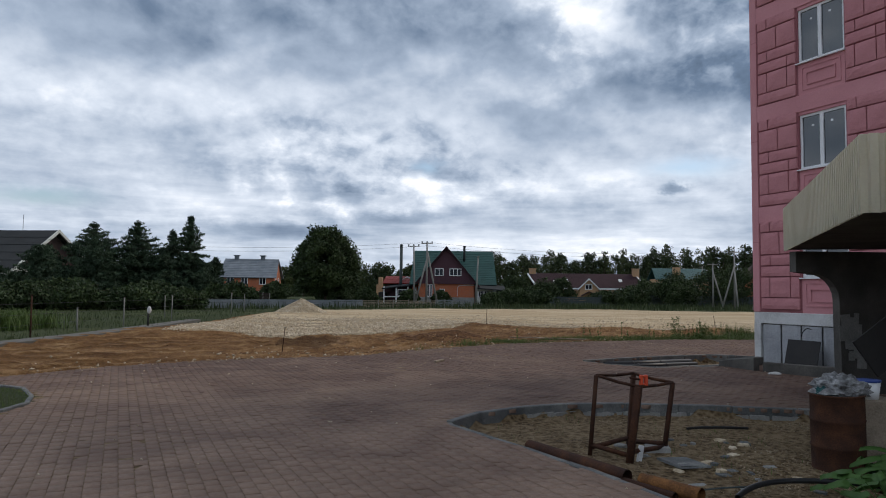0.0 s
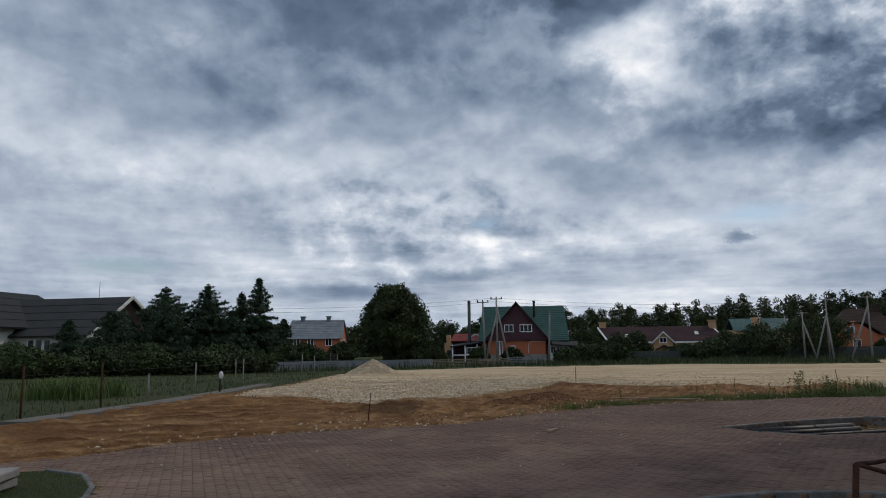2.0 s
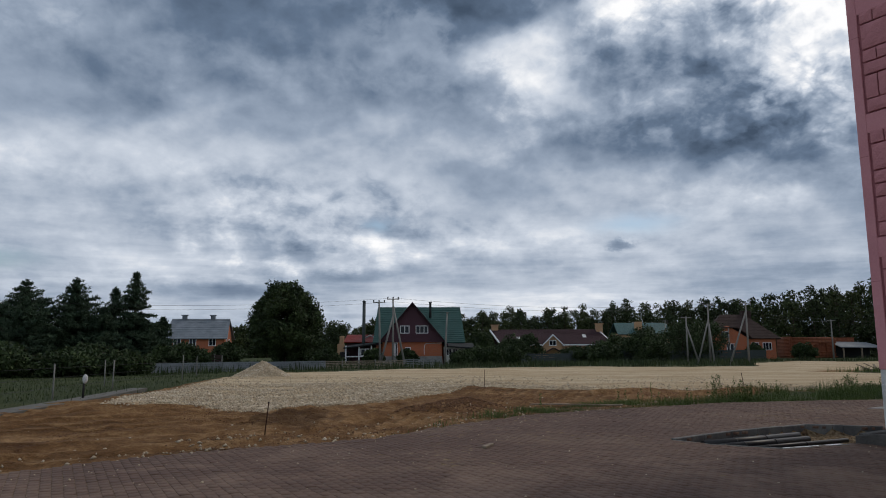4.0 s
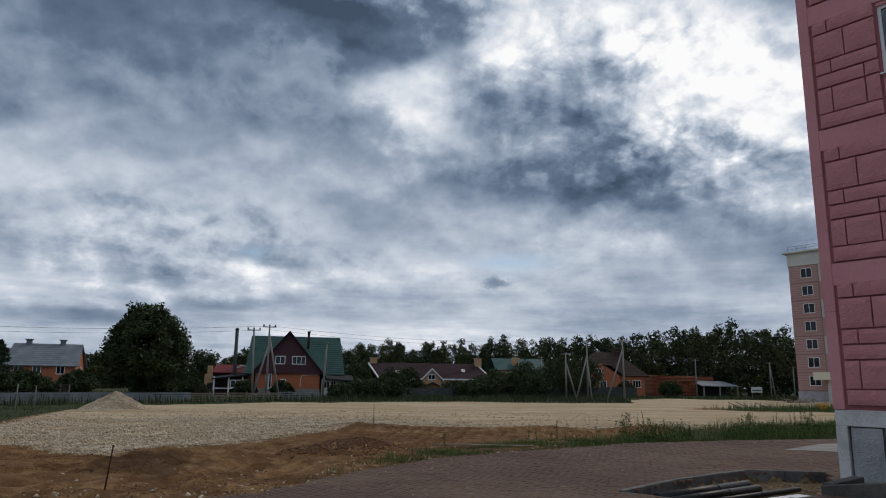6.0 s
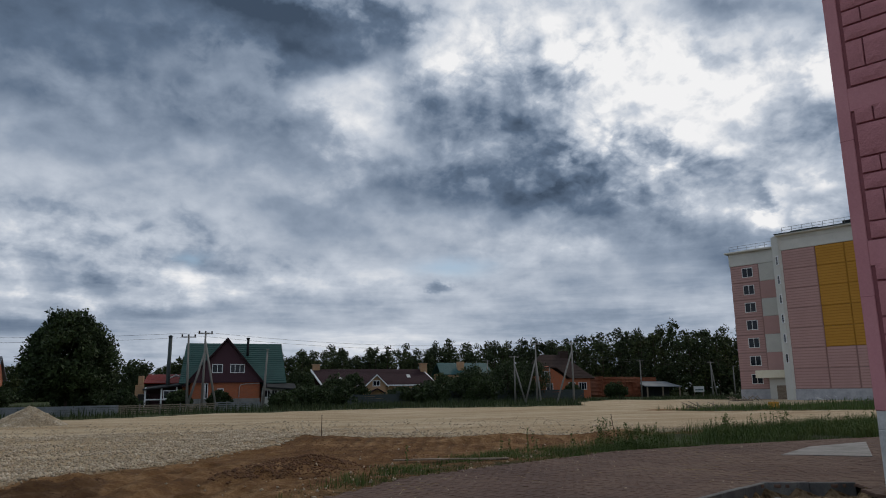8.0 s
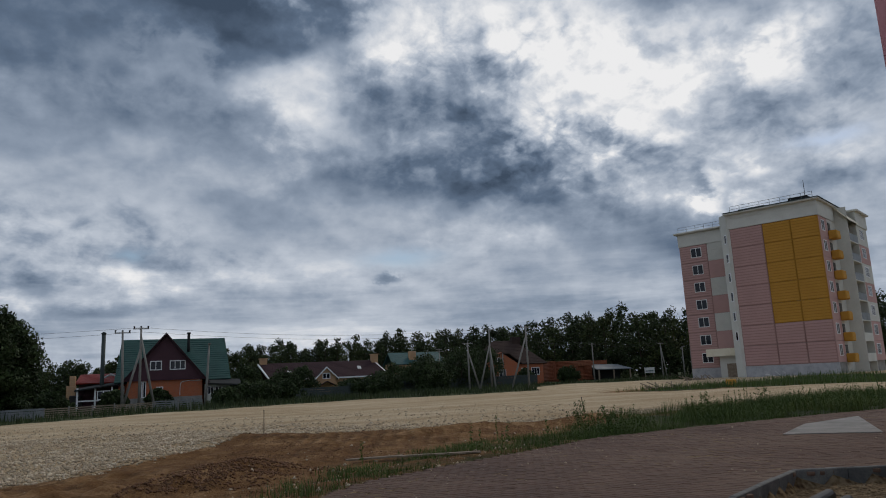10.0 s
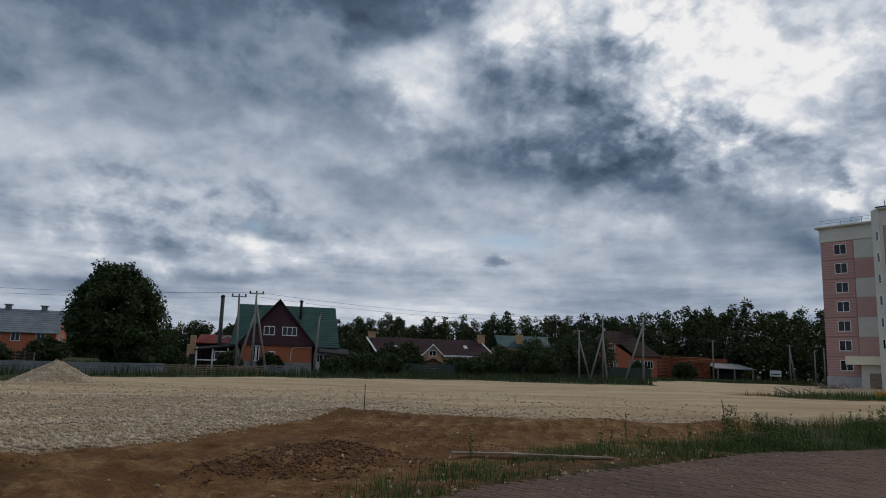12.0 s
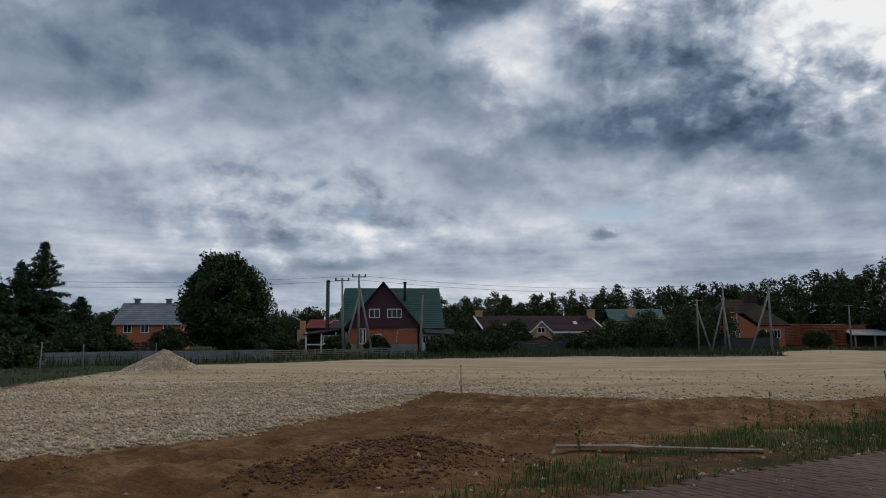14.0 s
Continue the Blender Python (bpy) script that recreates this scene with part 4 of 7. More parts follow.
old_pipe((2.28, 8.05, -0.02), (3.13, 6.72, -0.03), 0.075, RUST, "dark rusty steel pipe along the kerb")
old_pipe((3.25, 6.62, -0.03), (3.66, 6.10, -0.03), 0.07, BRIGHT_RUST, "short orange rusty pipe end")
old_pipe((2.55, 7.45, -0.07), (3.45, 6.2, -0.08), 0.05, RUST, "thin rusty pipe beside a thicker one")
wire("hose", [(4.05, 6.25, -0.08), (4.2, 6.42, -0.04), (4.5, 6.62, -0.02), (4.9, 6.72, -0.03), (5.4, 6.76, -0.05), (5.9, 6.6, -0.08)], 0.028, BLACK, "thick black plastic hose on gravel", "hose")
wire("cable", [(3.75, 6.45, -0.08), (3.95, 6.5, -0.06), (4.15, 6.5, -0.05), (4.3, 6.55, -0.06)], 0.009, DARK_FENCE, "thin green-grey cable on gravel", "cable")
wire("hose", [(4.7, 9.7, -0.09), (5.0, 9.8, -0.07), (5.4, 9.75, -0.08), (5.6, 9.8, -0.09)], 0.02, BLACK, "short black hose end in the bed", "hose")


def slab_stone(x, y, w, d, h, yaw, mat, label):
    bm = bmesh.new()
    vs = box(bm, -w / 2, -d / 2, 0, w / 2, d / 2, h, bevel=0.006)
    for v in vs:
        v.co += Vector((random.uniform(-0.012, 0.012), random.uniform(-0.012, 0.012), 0))
    single("stone_slab" if w > 0.2 else "rubble", bm, mat, label, "stone slab" if w > 0.2 else "rubble", pose(x, y, bed_z(x, y) - 0.006, random.uniform(-3, 3), random.uniform(-3, 3), yaw), group="rubble in the gravel bed")


random.seed(4)
slab_stone(4.05, 7.85, 0.38, 0.55, 0.03, 12, KERB, "flat grey stone slab lying on gravel")
slab_stone(3.95, 8.55, 0.3, 0.2, 0.07, -10, CONCRETE, "broken grey concrete lump by the stand")
for i in range(34):
    x, y = random.uniform(3.3, 5.4), random.uniform(6.7, 9.3)
    if 5.2 < x and y < 8.3:
        continue
    slab_stone(x, y, random.uniform(0.05, 0.17), random.uniform(0.04, 0.12), random.uniform(0.015, 0.05), random.uniform(0, 180), random.choice((CONCRETE, STONE, KERB)), "small broken piece of pale rubble")
bm = bmesh.new()
box(bm, -0.03, -0.02, 0, 0.03, 0.02, 0.2, bevel=0.004)
single("brick_shard", bm, PLASTER, "upright white shard by the stand's foot", "rubble", pose(3.6, 8.1, bed_z(3.6, 8.1) - 0.01, 0, 12, 20))

# things in the far bed: black pipes and a white window profile
for i, (x0, y0, x1, y1, r) in enumerate(((5.35, 18.45, 8.05, 19.75, 0.085), (5.5, 18.35, 8.15, 19.55, 0.075), (5.75, 18.15, 9.0, 19.5, 0.05))):
    bm = bmesh.new()
    z = -0.2 + r + (0.04 if i == 0 else 0)
    tube(bm, (x0, y0, z), (x1, y1, z), r, r, 14)
    for u in (0.3, 0.62):
        p, q = Vector((x0, y0, z)).lerp(Vector((x1, y1, z)), u), Vector((x0, y0, z)).lerp(Vector((x1, y1, z)), u + 0.012)
        tube(bm, p, q, r * 1.09, r * 1.09, 14)
    single("drain_pipe", bm, BLACK, "black plastic drain pipe lying in a sunken bed", "pipe", group="black pipes in the bed")
board = thing("window_profile", "white plastic door panel lying over the bed's edge", "panel", pose(6.35, 17.5, -0.11, 0, 1.0, 24))
boxpart("panel", (0, 0, 0, 2.35, 0.32, 0.035), WHITE, board, bevel=0.006)
boxpart("slot", (0.6, 0.08, 0.0352, 1.15, 0.2, 0.038), FENCE_METAL, board, "grey glazed slot")
bm = bmesh.new()
bmesh.ops.create_icosphere(bm, subdivisions=2, radius=0.11)
for v in bm.verts:
    v.co = Vector((v.co.x * 1.4, v.co.y, max(0, v.co.z) * 0.5)) * (1 + 0.3 * noise.noise(v.co * 20))
single("rag", bm, PLASTER, "dirty white rag lying on paving", "rag", pose(8.85, 16.2, 0))

bm = bmesh.new()
prism(bm, [(13.6, 25.7), (15.3, 24.4), (19.3, 28.2), (16.2, 27.4)], -0.05, 0.018)
single("concrete_apron", bm, CONCRETE, "pale concrete pad let into the paving", "pad", kind="structure")

# piece of wood on the paving, concrete slabs by the lawn
bm = bmesh.new()
box(bm, -0.04, -0.24, 0, 0.05, 0.24, 0.045, bevel=0.006)
single("wood_offcut", bm, WOOD, "short weathered wooden offcut on paving", "wood piece", pose(0.93, 17.95, 0.002, 0, 0, -24))
for i, (x, y, z, yaw) in enumerate(((-7.35, 10.55, 0.03, 8), (-7.3, 10.5, 0.16, 14))):
    bm = bmesh.new()
    box(bm, -0.75, -0.3, 0, 0.75, 0.3, 0.125, bevel=0.02)
    single("concrete_slab", bm, CONCRETE, "weathered concrete slab stacked on the lawn's edge", "slab", pose(x, y, z, 0, 0, yaw), group="stacked slabs")


# ---- houses ----
def window(parent, x, z, w, h, y, mullions=1, mat=None, frame=0.09):
    """A white framed window on a wall that faces -y in the house's own axes."""
    win = new("window")
    win.parent = parent
    win.matrix_basis = pose(x, y, z)
    bm = bmesh.new()
    box(bm, 0, -0.06, 0, frame, 0.02, h)
    box(bm, w - frame, -0.06, 0, w, 0.02, h)
    box(bm, frame, -0.06, 0, w - frame, 0.02, frame)
    box(bm, frame, -0.06, h - frame, w - frame, 0.02, h)
    for i in range(mullions):
        c = w * (i + 1) / (mullions + 1)
        box(bm, c - frame * 0.4, -0.055, frame, c + frame * 0.4, 0.02, h - frame)
    part("frame", bm, mat or WHITE, win)
    for i in range(mullions + 1):
        a, b = w * i / (mullions + 1), w * (i + 1) / (mullions + 1)
        bm = bmesh.new()
        box(bm, a + frame * 0.4, -0.03, frame, b - frame * 0.4, -0.015, h - frame)
        part("pane", bm, FAR_GLASS, win)
    return win


def tiled_slope(bm, a, b, c, d, pitch, thick=0.12):
    """A roof slope (eave a-b, ridge d-c) of lapped sheet rows: one stepped surface with a flat underside."""
    a, b, c, d = (Vector(v) for v in (a, b, c, d))
    k = max(2, int((d - a).length / pitch))
    n = (b - a).cross(d - a).normalized()
    if n.z < 0:
        n = -n
    rows = [(a - n * thick, b - n * thick)]
    for i in range(k):
        u, v = i / k, (i + 1) / k
        rows += [(a.lerp(d, u) + n * 0.03, b.lerp(c, u) + n * 0.03), (a.lerp(d, v), b.lerp(c, v))]
    rows.append((d - n * thick, c - n * thick))
    vs = [(bm.verts.new(p), bm.verts.new(q)) for p, q in rows]
    for (p0, q0), (p1, q1) in zip(vs, vs[1:] + vs[:1]):
        bm.faces.new((p0, q0, q1, p1))
    bm.faces.new([p for p, _ in vs][::-1])
    bm.faces.new([q for _, q in vs])


def gable_wall(bm, x0, x1, z0, z1, peak, y0, y1):
    outline = [(x0, z0), (x1, z0), (x1, z1), ((x0 + x1) / 2, peak), (x0, z1)]
    f, r = [bm.verts.new((x, y0, z)) for x, z in outline], [bm.verts.new((x, y1, z)) for x, z in outline]
    bm.faces.new(f)
    bm.faces.new(r[::-1])
    for i in range(5):
        j = (i + 1) % 5
        bm.faces.new((f[j], f[i], r[i], r[j]))


def pushed(x, y, z, yaw, k):
    """A pose k times as far from the walk's start, at k times the size."""
    c = Matrix.Translation((1.39, -0.53, 1.81))
    return c @ Matrix.Scale(k, 4) @ c.inverted() @ pose(x, y, z, 0, 0, yaw)


def purple_house():
    h = thing("house", "two-storey brick house, purple gable, green metal roof", "house", pose(-0.2, 100, 0))
    bm = bmesh.new()
    box(bm, -4.0, 0, -0.4, 4.0, 12, 3.1)
    part("brick_wall", bm, RED_BRICK, h)
    boxpart("base_wall", (-4.05, -0.05, -0.4, 4.05, 0.0, 1.15), CONCRETE, h)
    bm = bmesh.new()
    outline = [(-4.35, 3.05), (4.35, 3.05), (0, 8.1)]
    f, r = [bm.verts.new((x, -0.25, z)) for x, z in outline], [bm.verts.new((x, 7.0, z)) for x, z in outline]
    bm.faces.new(f)
    bm.faces.new(r[::-1])
    for i in range(3):
        j = (i + 1) % 3
        bm.faces.new((f[j], f[i], r[i], r[j]))
    part("gable", bm, PURPLE, h, "purple sided gable")
    for i in range(16):
        z = 3.2 + 0.3 * i
        hw = 4.35 * (8.1 - z) / 5.05 - 0.05
        if hw > 0.2:
            boxpart("siding_lap", (-hw, -0.275, z, hw, -0.25, z + 0.03), PURPLE, h)
    for s in (-1, 1):
        bm = bmesh.new()
        tiled_slope(bm, (s * 4.75, -0.7, 2.75), (s * 4.75, 7, 2.75), (0, 7, 8.4), (0, -0.7, 8.4), 0.45)
        part("gable_roof", bm, DARK_ROOF if s < 0 else GREEN_ROOF, h)
        bm = bmesh.new()
        slab(bm, ((s * 4.8, -0.78, 2.72), (s * 4.8, -0.68, 2.72), (0, -0.68, 8.45), (0, -0.78, 8.45)), 0.28)
        part("barge_board", bm, MAROON_ROOF, h, "dark barge board")
    bm = bmesh.new()
    tiled_slope(bm, (-5.4, 1.2, 3.0), (7.3, 1.2, 3.0), (7.0, 7, 8.2), (-5.0, 7, 8.2), 0.4)
    part("front_roof", bm, GREEN_ROOF, h, "green metal tile slope")
    bm = bmesh.new()
    tiled_slope(bm, (7.3, 12.8, 3.0), (-5.4, 12.8, 3.0), (-5.0, 7, 8.2), (7.0, 7, 8.2), 0.4)
    part("rear_roof", bm, GREEN_ROOF, h)
    boxpart("side_wall", (-5.0, 2.0, -0.4, 6.8, 12.0, 3.05), RED_BRICK, h)
    for s, x in ((-1, -4.95), (1, 6.75)):
        bm = bmesh.new()
        tri = [(x, 2, 3.0), (x, 12, 3.0), (x, 7, 8.0)]
        f, r = [bm.verts.new(p) for p in tri], [bm.verts.new((p[0] - s * 0.2, p[1], p[2])) for p in tri]
        bm.faces.new(f)
        bm.faces.new(r[::-1])
        for i in range(3):
            j = (i + 1) % 3
            bm.faces.new((f[j], f[i], r[i], r[j]))
        part("end_gable", bm, PURPLE, h)
    window(h, -1.65, 4.2, 1.25, 1.05, -0.25)
    window(h, 0.45, 4.2, 1.7, 1.05, -0.25, 2)
    window(h, -0.95, 1.2, 0.75, 1.15, 0.0, 1)
    for x in (-2.75, -2.35):
        window(h, x, 1.15, 0.36, 1.85, 0.0, 0)
    wire("gas_pipe", [(1.6, -0.06, 1.3), (1.6, -0.06, 2.3), (1.65, -0.06, 2.75), (1.9, -0.06, 2.9), (4.0, -0.06, 2.9)], 0.04, PLASTER, "", "", h)
    bm = bmesh.new()
    tube(bm, (2.6, 5.2, 6.2), (2.6, 5.2, 8.7), 0.17, 0.17, 10)
    tube(bm, (2.6, 5.2, 8.7), (2.6, 5.2, 8.85), 0.26, 0.2, 10)
    part("chimney", bm, DARK_ROOF, h)
    # lean-to at one side, glazed veranda at the other
    bm = bmesh.new()
    slab(bm, ((4.3, -0.9, 2.55), (8.4, -0.9, 2.25), (8.4, 2, 2.9), (4.3, 2, 3.1)), 0.15)
    part("leanto_roof", bm, DARK_ROOF, h)
    boxpart("leanto_wall", (4.3, 0.3, -0.4, 7.2, 2.0, 2.4), CREAM, h)
    for i in range(3):
        window(h, 4.6 + 0.85 * i, 1.2, 0.75, 0.95, 0.28)
    bm = bmesh.new()
    slab(bm, ((-9.4, 1.4, 2.35), (-4.1, 1.4, 3.0), (-4.1, 5, 3.3), (-9.4, 5, 2.65)), 0.16)
    part("veranda_roof", bm, DARK_ROOF, h)
    for x in (-9.1, -7.3, -5.6, -4.4):
        boxpart("post", (x - 0.09, 1.6, -0.4, x + 0.09, 1.78, 2.6), WHITE, h)
    boxpart("rail", (-9.1, 1.64, 1.05, -4.4, 1.72, 1.2), WHITE, h)
    boxpart("veranda_wall", (-9.2, 4.2, -0.4, -4.2, 4.4, 2.7), PURPLE, h)
    window(h, -7.1, 1.2, 1.3, 1.0, 1.7, 1)
    # free flue pipe
    bm = bmesh.new()
    tube(bm, (-6.75, 3.0, -0.3), (-6.75, 3.0, 8.7), 0.24, 0.22, 12)
    part("flue", bm, DARK_FENCE, h, "tall dark steel flue")
    bm = bmesh.new()
    tube(bm, (-6.75, 3.0, 8.72), (-6.75, 3.0, 8.9), 0.32, 0.1, 12)
    part("flue_cap", bm, DARK_FENCE, h)


def annex():
    h = thing("shed", "small brown outbuilding with red roof and brick stack", "shed", pose(-10.2, 106, 0))
    boxpart("wall", (0.6, 0, -0.4, 4.6, 5, 3.2), BROWN_ROOF, h)
    bm = bmesh.new()
    tiled_slope(bm, (0.2, -0.4, 3.15), (4.9, -0.4, 3.15), (4.6, 2.6, 4.25), (0.5, 2.6, 4.25), 0.4)
    part("roof", bm, RED_ROOF, h)
    bm = bmesh.new()
    slab(bm, ((2.9, -0.6, 3.6), (4.0, -0.6, 4.2), (5.1, -0.6, 3.75), (4.0, -0.4, 4.05)), 0.12)
    part("verge", bm, WHITE, h)
    for i, d in enumerate(((-0.6, -1, -0.4, 0.35, 0, 2.9), (-0.3, -1, 2.9, 0.3, 0, 4.0))):
        boxpart("brick_stack", d, YELLOW_BRICK, h, bevel=0.04)
    bm = bmesh.new()
    box(bm, -0.3, -1.6, 0.6, 1.0, -0.9, 2.0, bevel=0.1)
    single("water_tank", bm, DARK_METAL, "black plastic tank on a stand by the shed", "tank", pose(-10.0, 105, -0.2))


def brick_house():
    h = thing("house", "red brick house with grey metal roof", "house", pushed(-35, 120, 0, 6, 1.28))
    boxpart("wall", (-4.4, 0, -0.5, 4.6, 8, 4.35), RED_BRICK, h)
    bm = bmesh.new()
    tiled_slope(bm, (-5.0, -0.5, 4.0), (5.1, -0.5, 4.0), (4.8, 4, 7.4), (-4.6, 4, 7.4), 0.5)
    part("front_roof", bm, GREY_ROOF, h)
    bm = bmesh.new()
    tiled_slope(bm, (5.1, 8.5, 4.0), (-5.0, 8.5, 4.0), (-4.6, 4, 7.4), (4.8, 4, 7.4), 0.5)
    part("rear_roof", bm, GREY_ROOF, h)
    for x in (-4.35, 4.55):
        bm = bmesh.new()
        tri = [(x - 0.15, 0, 4.3), (x - 0.15, 8, 4.3), (x - 0.15, 4, 7.2)]
        f, r = [bm.verts.new(p) for p in tri], [bm.verts.new((p[0] + 0.2, p[1], p[2])) for p in tri]
        bm.faces.new(f)
        bm.faces.new(r[::-1])
        for i in range(3):
            j = (i + 1) % 3
            bm.faces.new((f[j], f[i], r[i], r[j]))
        part("gable", bm, RED_BRICK, h)
    for x in (-3.4, -1.0, 2.1):
        window(h, x, 2.8, 1.15, 1.2, 0.0)
    for x in (-3.4, 2.1):
        window(h, x, 0.5, 1.15, 1.1, 0.0)
    for y in (1.5, 4.5):
        w = window(h, 0, 2.8, 1.0, 1.2, 0.0)
        w.matrix_basis = pose(4.6, y, 2.8, 0, 0, 90)
    for x in (-2.6, 2.0):
        bm = bmesh.new()
        box(bm, x - 0.35, 3.7, 6.9, x + 0.35, 4.4, 7.9)
        box(bm, x - 0.5, 3.55, 7.9, x + 0.5, 4.55, 8.05)
        part("chimney", bm, GREY_ROOF, h)


def long_house():
    h = thing("house", "long yellow brick house with maroon roof and dormer", "house", pose(32, 166, 0, 0, 0, 0))
    boxpart("wall", (-10.5, 0, -0.5, 13.5, 10, 3.5), YELLOW_BRICK, h)
    bm = bmesh.new()
    tiled_slope(bm, (-11.5, -0.8, 3.2), (14.5, -0.8, 3.2), (12.2, 5, 6.8), (-13.4, 5, 6.8), 0.5)
    part("front_roof", bm, MAROON_ROOF, h)
    bm = bmesh.new()
    tiled_slope(bm, (14.5, 10.8, 3.2), (-11.5, 10.8, 3.2), (-13.4, 5, 6.8), (12.2, 5, 6.8), 0.5)
    part("rear_roof", bm, MAROON_ROOF, h)
    for x0, x1, z0, z1 in ((-11.6, -13.5, 3.1, 6.7), (14.6, 12.4, 3.1, 6.7)):
        bm = bmesh.new()
        slab(bm, ((x0 - 0.1, -0.95, z0), (x0 + 0.15, -0.95, z0), (x1 + 0.15, 4.9, z1 + 0.1), (x1 - 0.1, 4.9, z1 + 0.1)), 0.35)
        part("verge", bm, WHITE, h)
    boxpart("fascia", (-11.4, -0.95, 2.95, 14.4, -0.85, 3.25), WHITE, h)
    # dormer
    bm = bmesh.new()
    gable_wall(bm, -1.9, 2.3, -0.5, 3.4, 5.2, -1.2, 3)
    part("dormer_wall", bm, YELLOW_BRICK, h)
    for s in (-1, 1):
        bm = bmesh.new()
        slab(bm, ((0.2 + s * 2.6, -1.7, 3.0), (0.2 + s * 2.6, 3, 3.0), (0.2, 3, 5.5), (0.2, -1.7, 5.5)), 0.22)
        part("dormer_roof", bm, MAROON_ROOF, h)
        bm = bmesh.new()
        slab(bm, ((0.2 + s * 2.65, -1.8, 3.0), (0.2 + s * 2.65, -1.7, 3.0), (0.2, -1.7, 5.55), (0.2, -1.8, 5.55)), 0.33)
        part("dormer_verge", bm, WHITE, h)
    window(h, -0.65, 2.9, 1.7, 1.3, -1.2, 1, frame=0.16)
    bm = bmesh.new()
    for s in (-1, 1):
        slab(bm, ((0.2 + s * 1.9, -2.6, 1.5), (0.2 + s * 1.9, -1.2, 1.5), (0.2, -1.2, 2.5), (0.2, -2.6, 2.5)), 0.15)
    part("porch_roof", bm, MAROON_ROOF, h)
    for x, y, z0, z1 in ((-12.3, 4.6, 6.0, 7.8), (12.6, 4.0, 5.8, 8.0)):
        bm = bmesh.new()
        box(bm, x - 0.75, y, z0, x + 0.75, y + 1.2, z1)
        box(bm, x - 0.95, y - 0.15, z1, x + 0.95, y + 1.35, z1 + 0.15)
        part("chimney", bm, YELLOW_BRICK, h)
    for x, t in ((-7.7, 0.30), (-4.9, 0.42), (8.0, 0.45)):
        bm = bmesh.new()
        y = -0.8 + 5.8 * t
        z = 3.2 + 3.6 * t
        slab(bm, ((x, y, z + 0.12), (x + 0.8, y, z + 0.12), (x + 0.8, y + 1.0, z + 0.74), (x, y + 1.0, z + 0.74)), 0.1)
        part("skylight", bm, PLASTER, h)
    for x in (-9.5, -7.2, 5, 8):
        window(h, x, 1.0, 1.6, 1.4, 0.0)


def teal_house():
    h = thing("house", "far house with teal metal roof and brick chimney", "house", pose(61, 190, 0))
    boxpart("wall", (-5.5, 0, -0.5, 8.0, 8, 6.2), YELLOW_BRICK, h)
    bm = bmesh.new()
    tiled_slope(bm, (-6.2, -0.5, 6.0), (8.6, -0.5, 6.0), (8.4, 4, 9.2), (-6, 4, 9.2), 0.5)
    part("front_roof", bm, TEAL_ROOF, h)
    bm = bmesh.new()
    tiled_slope(bm, (8.6, 8.5, 6.0), (-6.2, 8.5, 6.0), (-6, 4, 9.2), (8.4, 4, 9.2), 0.5)
    part("rear_roof", bm, TEAL_ROOF, h)
    boxpart("chimney", (-0.9, 1, 6.8, 0.9, 2.2, 9.4), YELLOW_BRICK, h)
    for x in (-4, 0, 4):
        window(h, x, 3, 1.4, 1.5, 0)


def hip_house():
    h = thing("house", "red brick house with brown hipped roof", "house", pose(64.5, 140, 0, 0, 0, -8))
    boxpart("wall", (-6, 0, -0.4, 6.5, 9, 4.1), RED_BRICK, h)
    bm = bmesh.new()
    gable_wall(bm, -6.0, 1.2, 0, 4.0, 6.4, -0.6, 2)
    part("front_gable", bm, RED_BRICK, h)
    for d in (((-6.6, -0.9, 4.2), (-3.8, -0.9, 6.2), (-3.8, 4, 6.4), (-6.6, 4, 4.2)), ((-3.8, -0.9, 6.2), (-0.8, -0.9, 6.2), (-0.8, 4, 6.4), (-3.8, 4, 6.4)), ((-0.8, -0.9, 6.2), (1.8, -0.9, 4.2), (1.8, 4, 4.2), (-0.8, 4, 6.4))):
        bm = bmesh.new()
        slab(bm, d, 0.18)
        part("gable_roof", bm, BROWN_ROOF, h)
    peak0, peak1 = (-2.5, 4.5, 8.9), (2.2, 4.5, 8.9)
    corners = [(-6.8, -0.4, 4.0), (7.4, -0.4, 4.0), (7.4, 9.6, 4.0), (-6.8, 9.6, 4.0)]
    for d in ((corners[0], corners[1], peak1, peak0), (corners[2], corners[3], peak0, peak1)):
        bm = bmesh.new()
        tiled_slope(bm, *d, 0.5)
        part("roof_slope", bm, BROWN_ROOF, h)
    for tri in ((corners[1], corners[2], peak1), (corners[3], corners[0], peak0)):
        bm = bmesh.new()
        slab(bm, tri, 0.15)
        part("hip", bm, BROWN_ROOF, h)
    boxpart("chimney", (1.6, 3.8, 8.0, 3.4, 5.0, 9.6), BROWN_ROOF, h)
    window(h, -4.0, 4.2, 1.5, 1.2, -0.6)
    window(h, 4.0, 1.7, 1.7, 1.5, 0.0, 2)
    window(h, 1.9, 1.7, 1.4, 1.5, 0.0)
    window(h, -3.0, 1.6, 1.4, 1.4, -0.6)


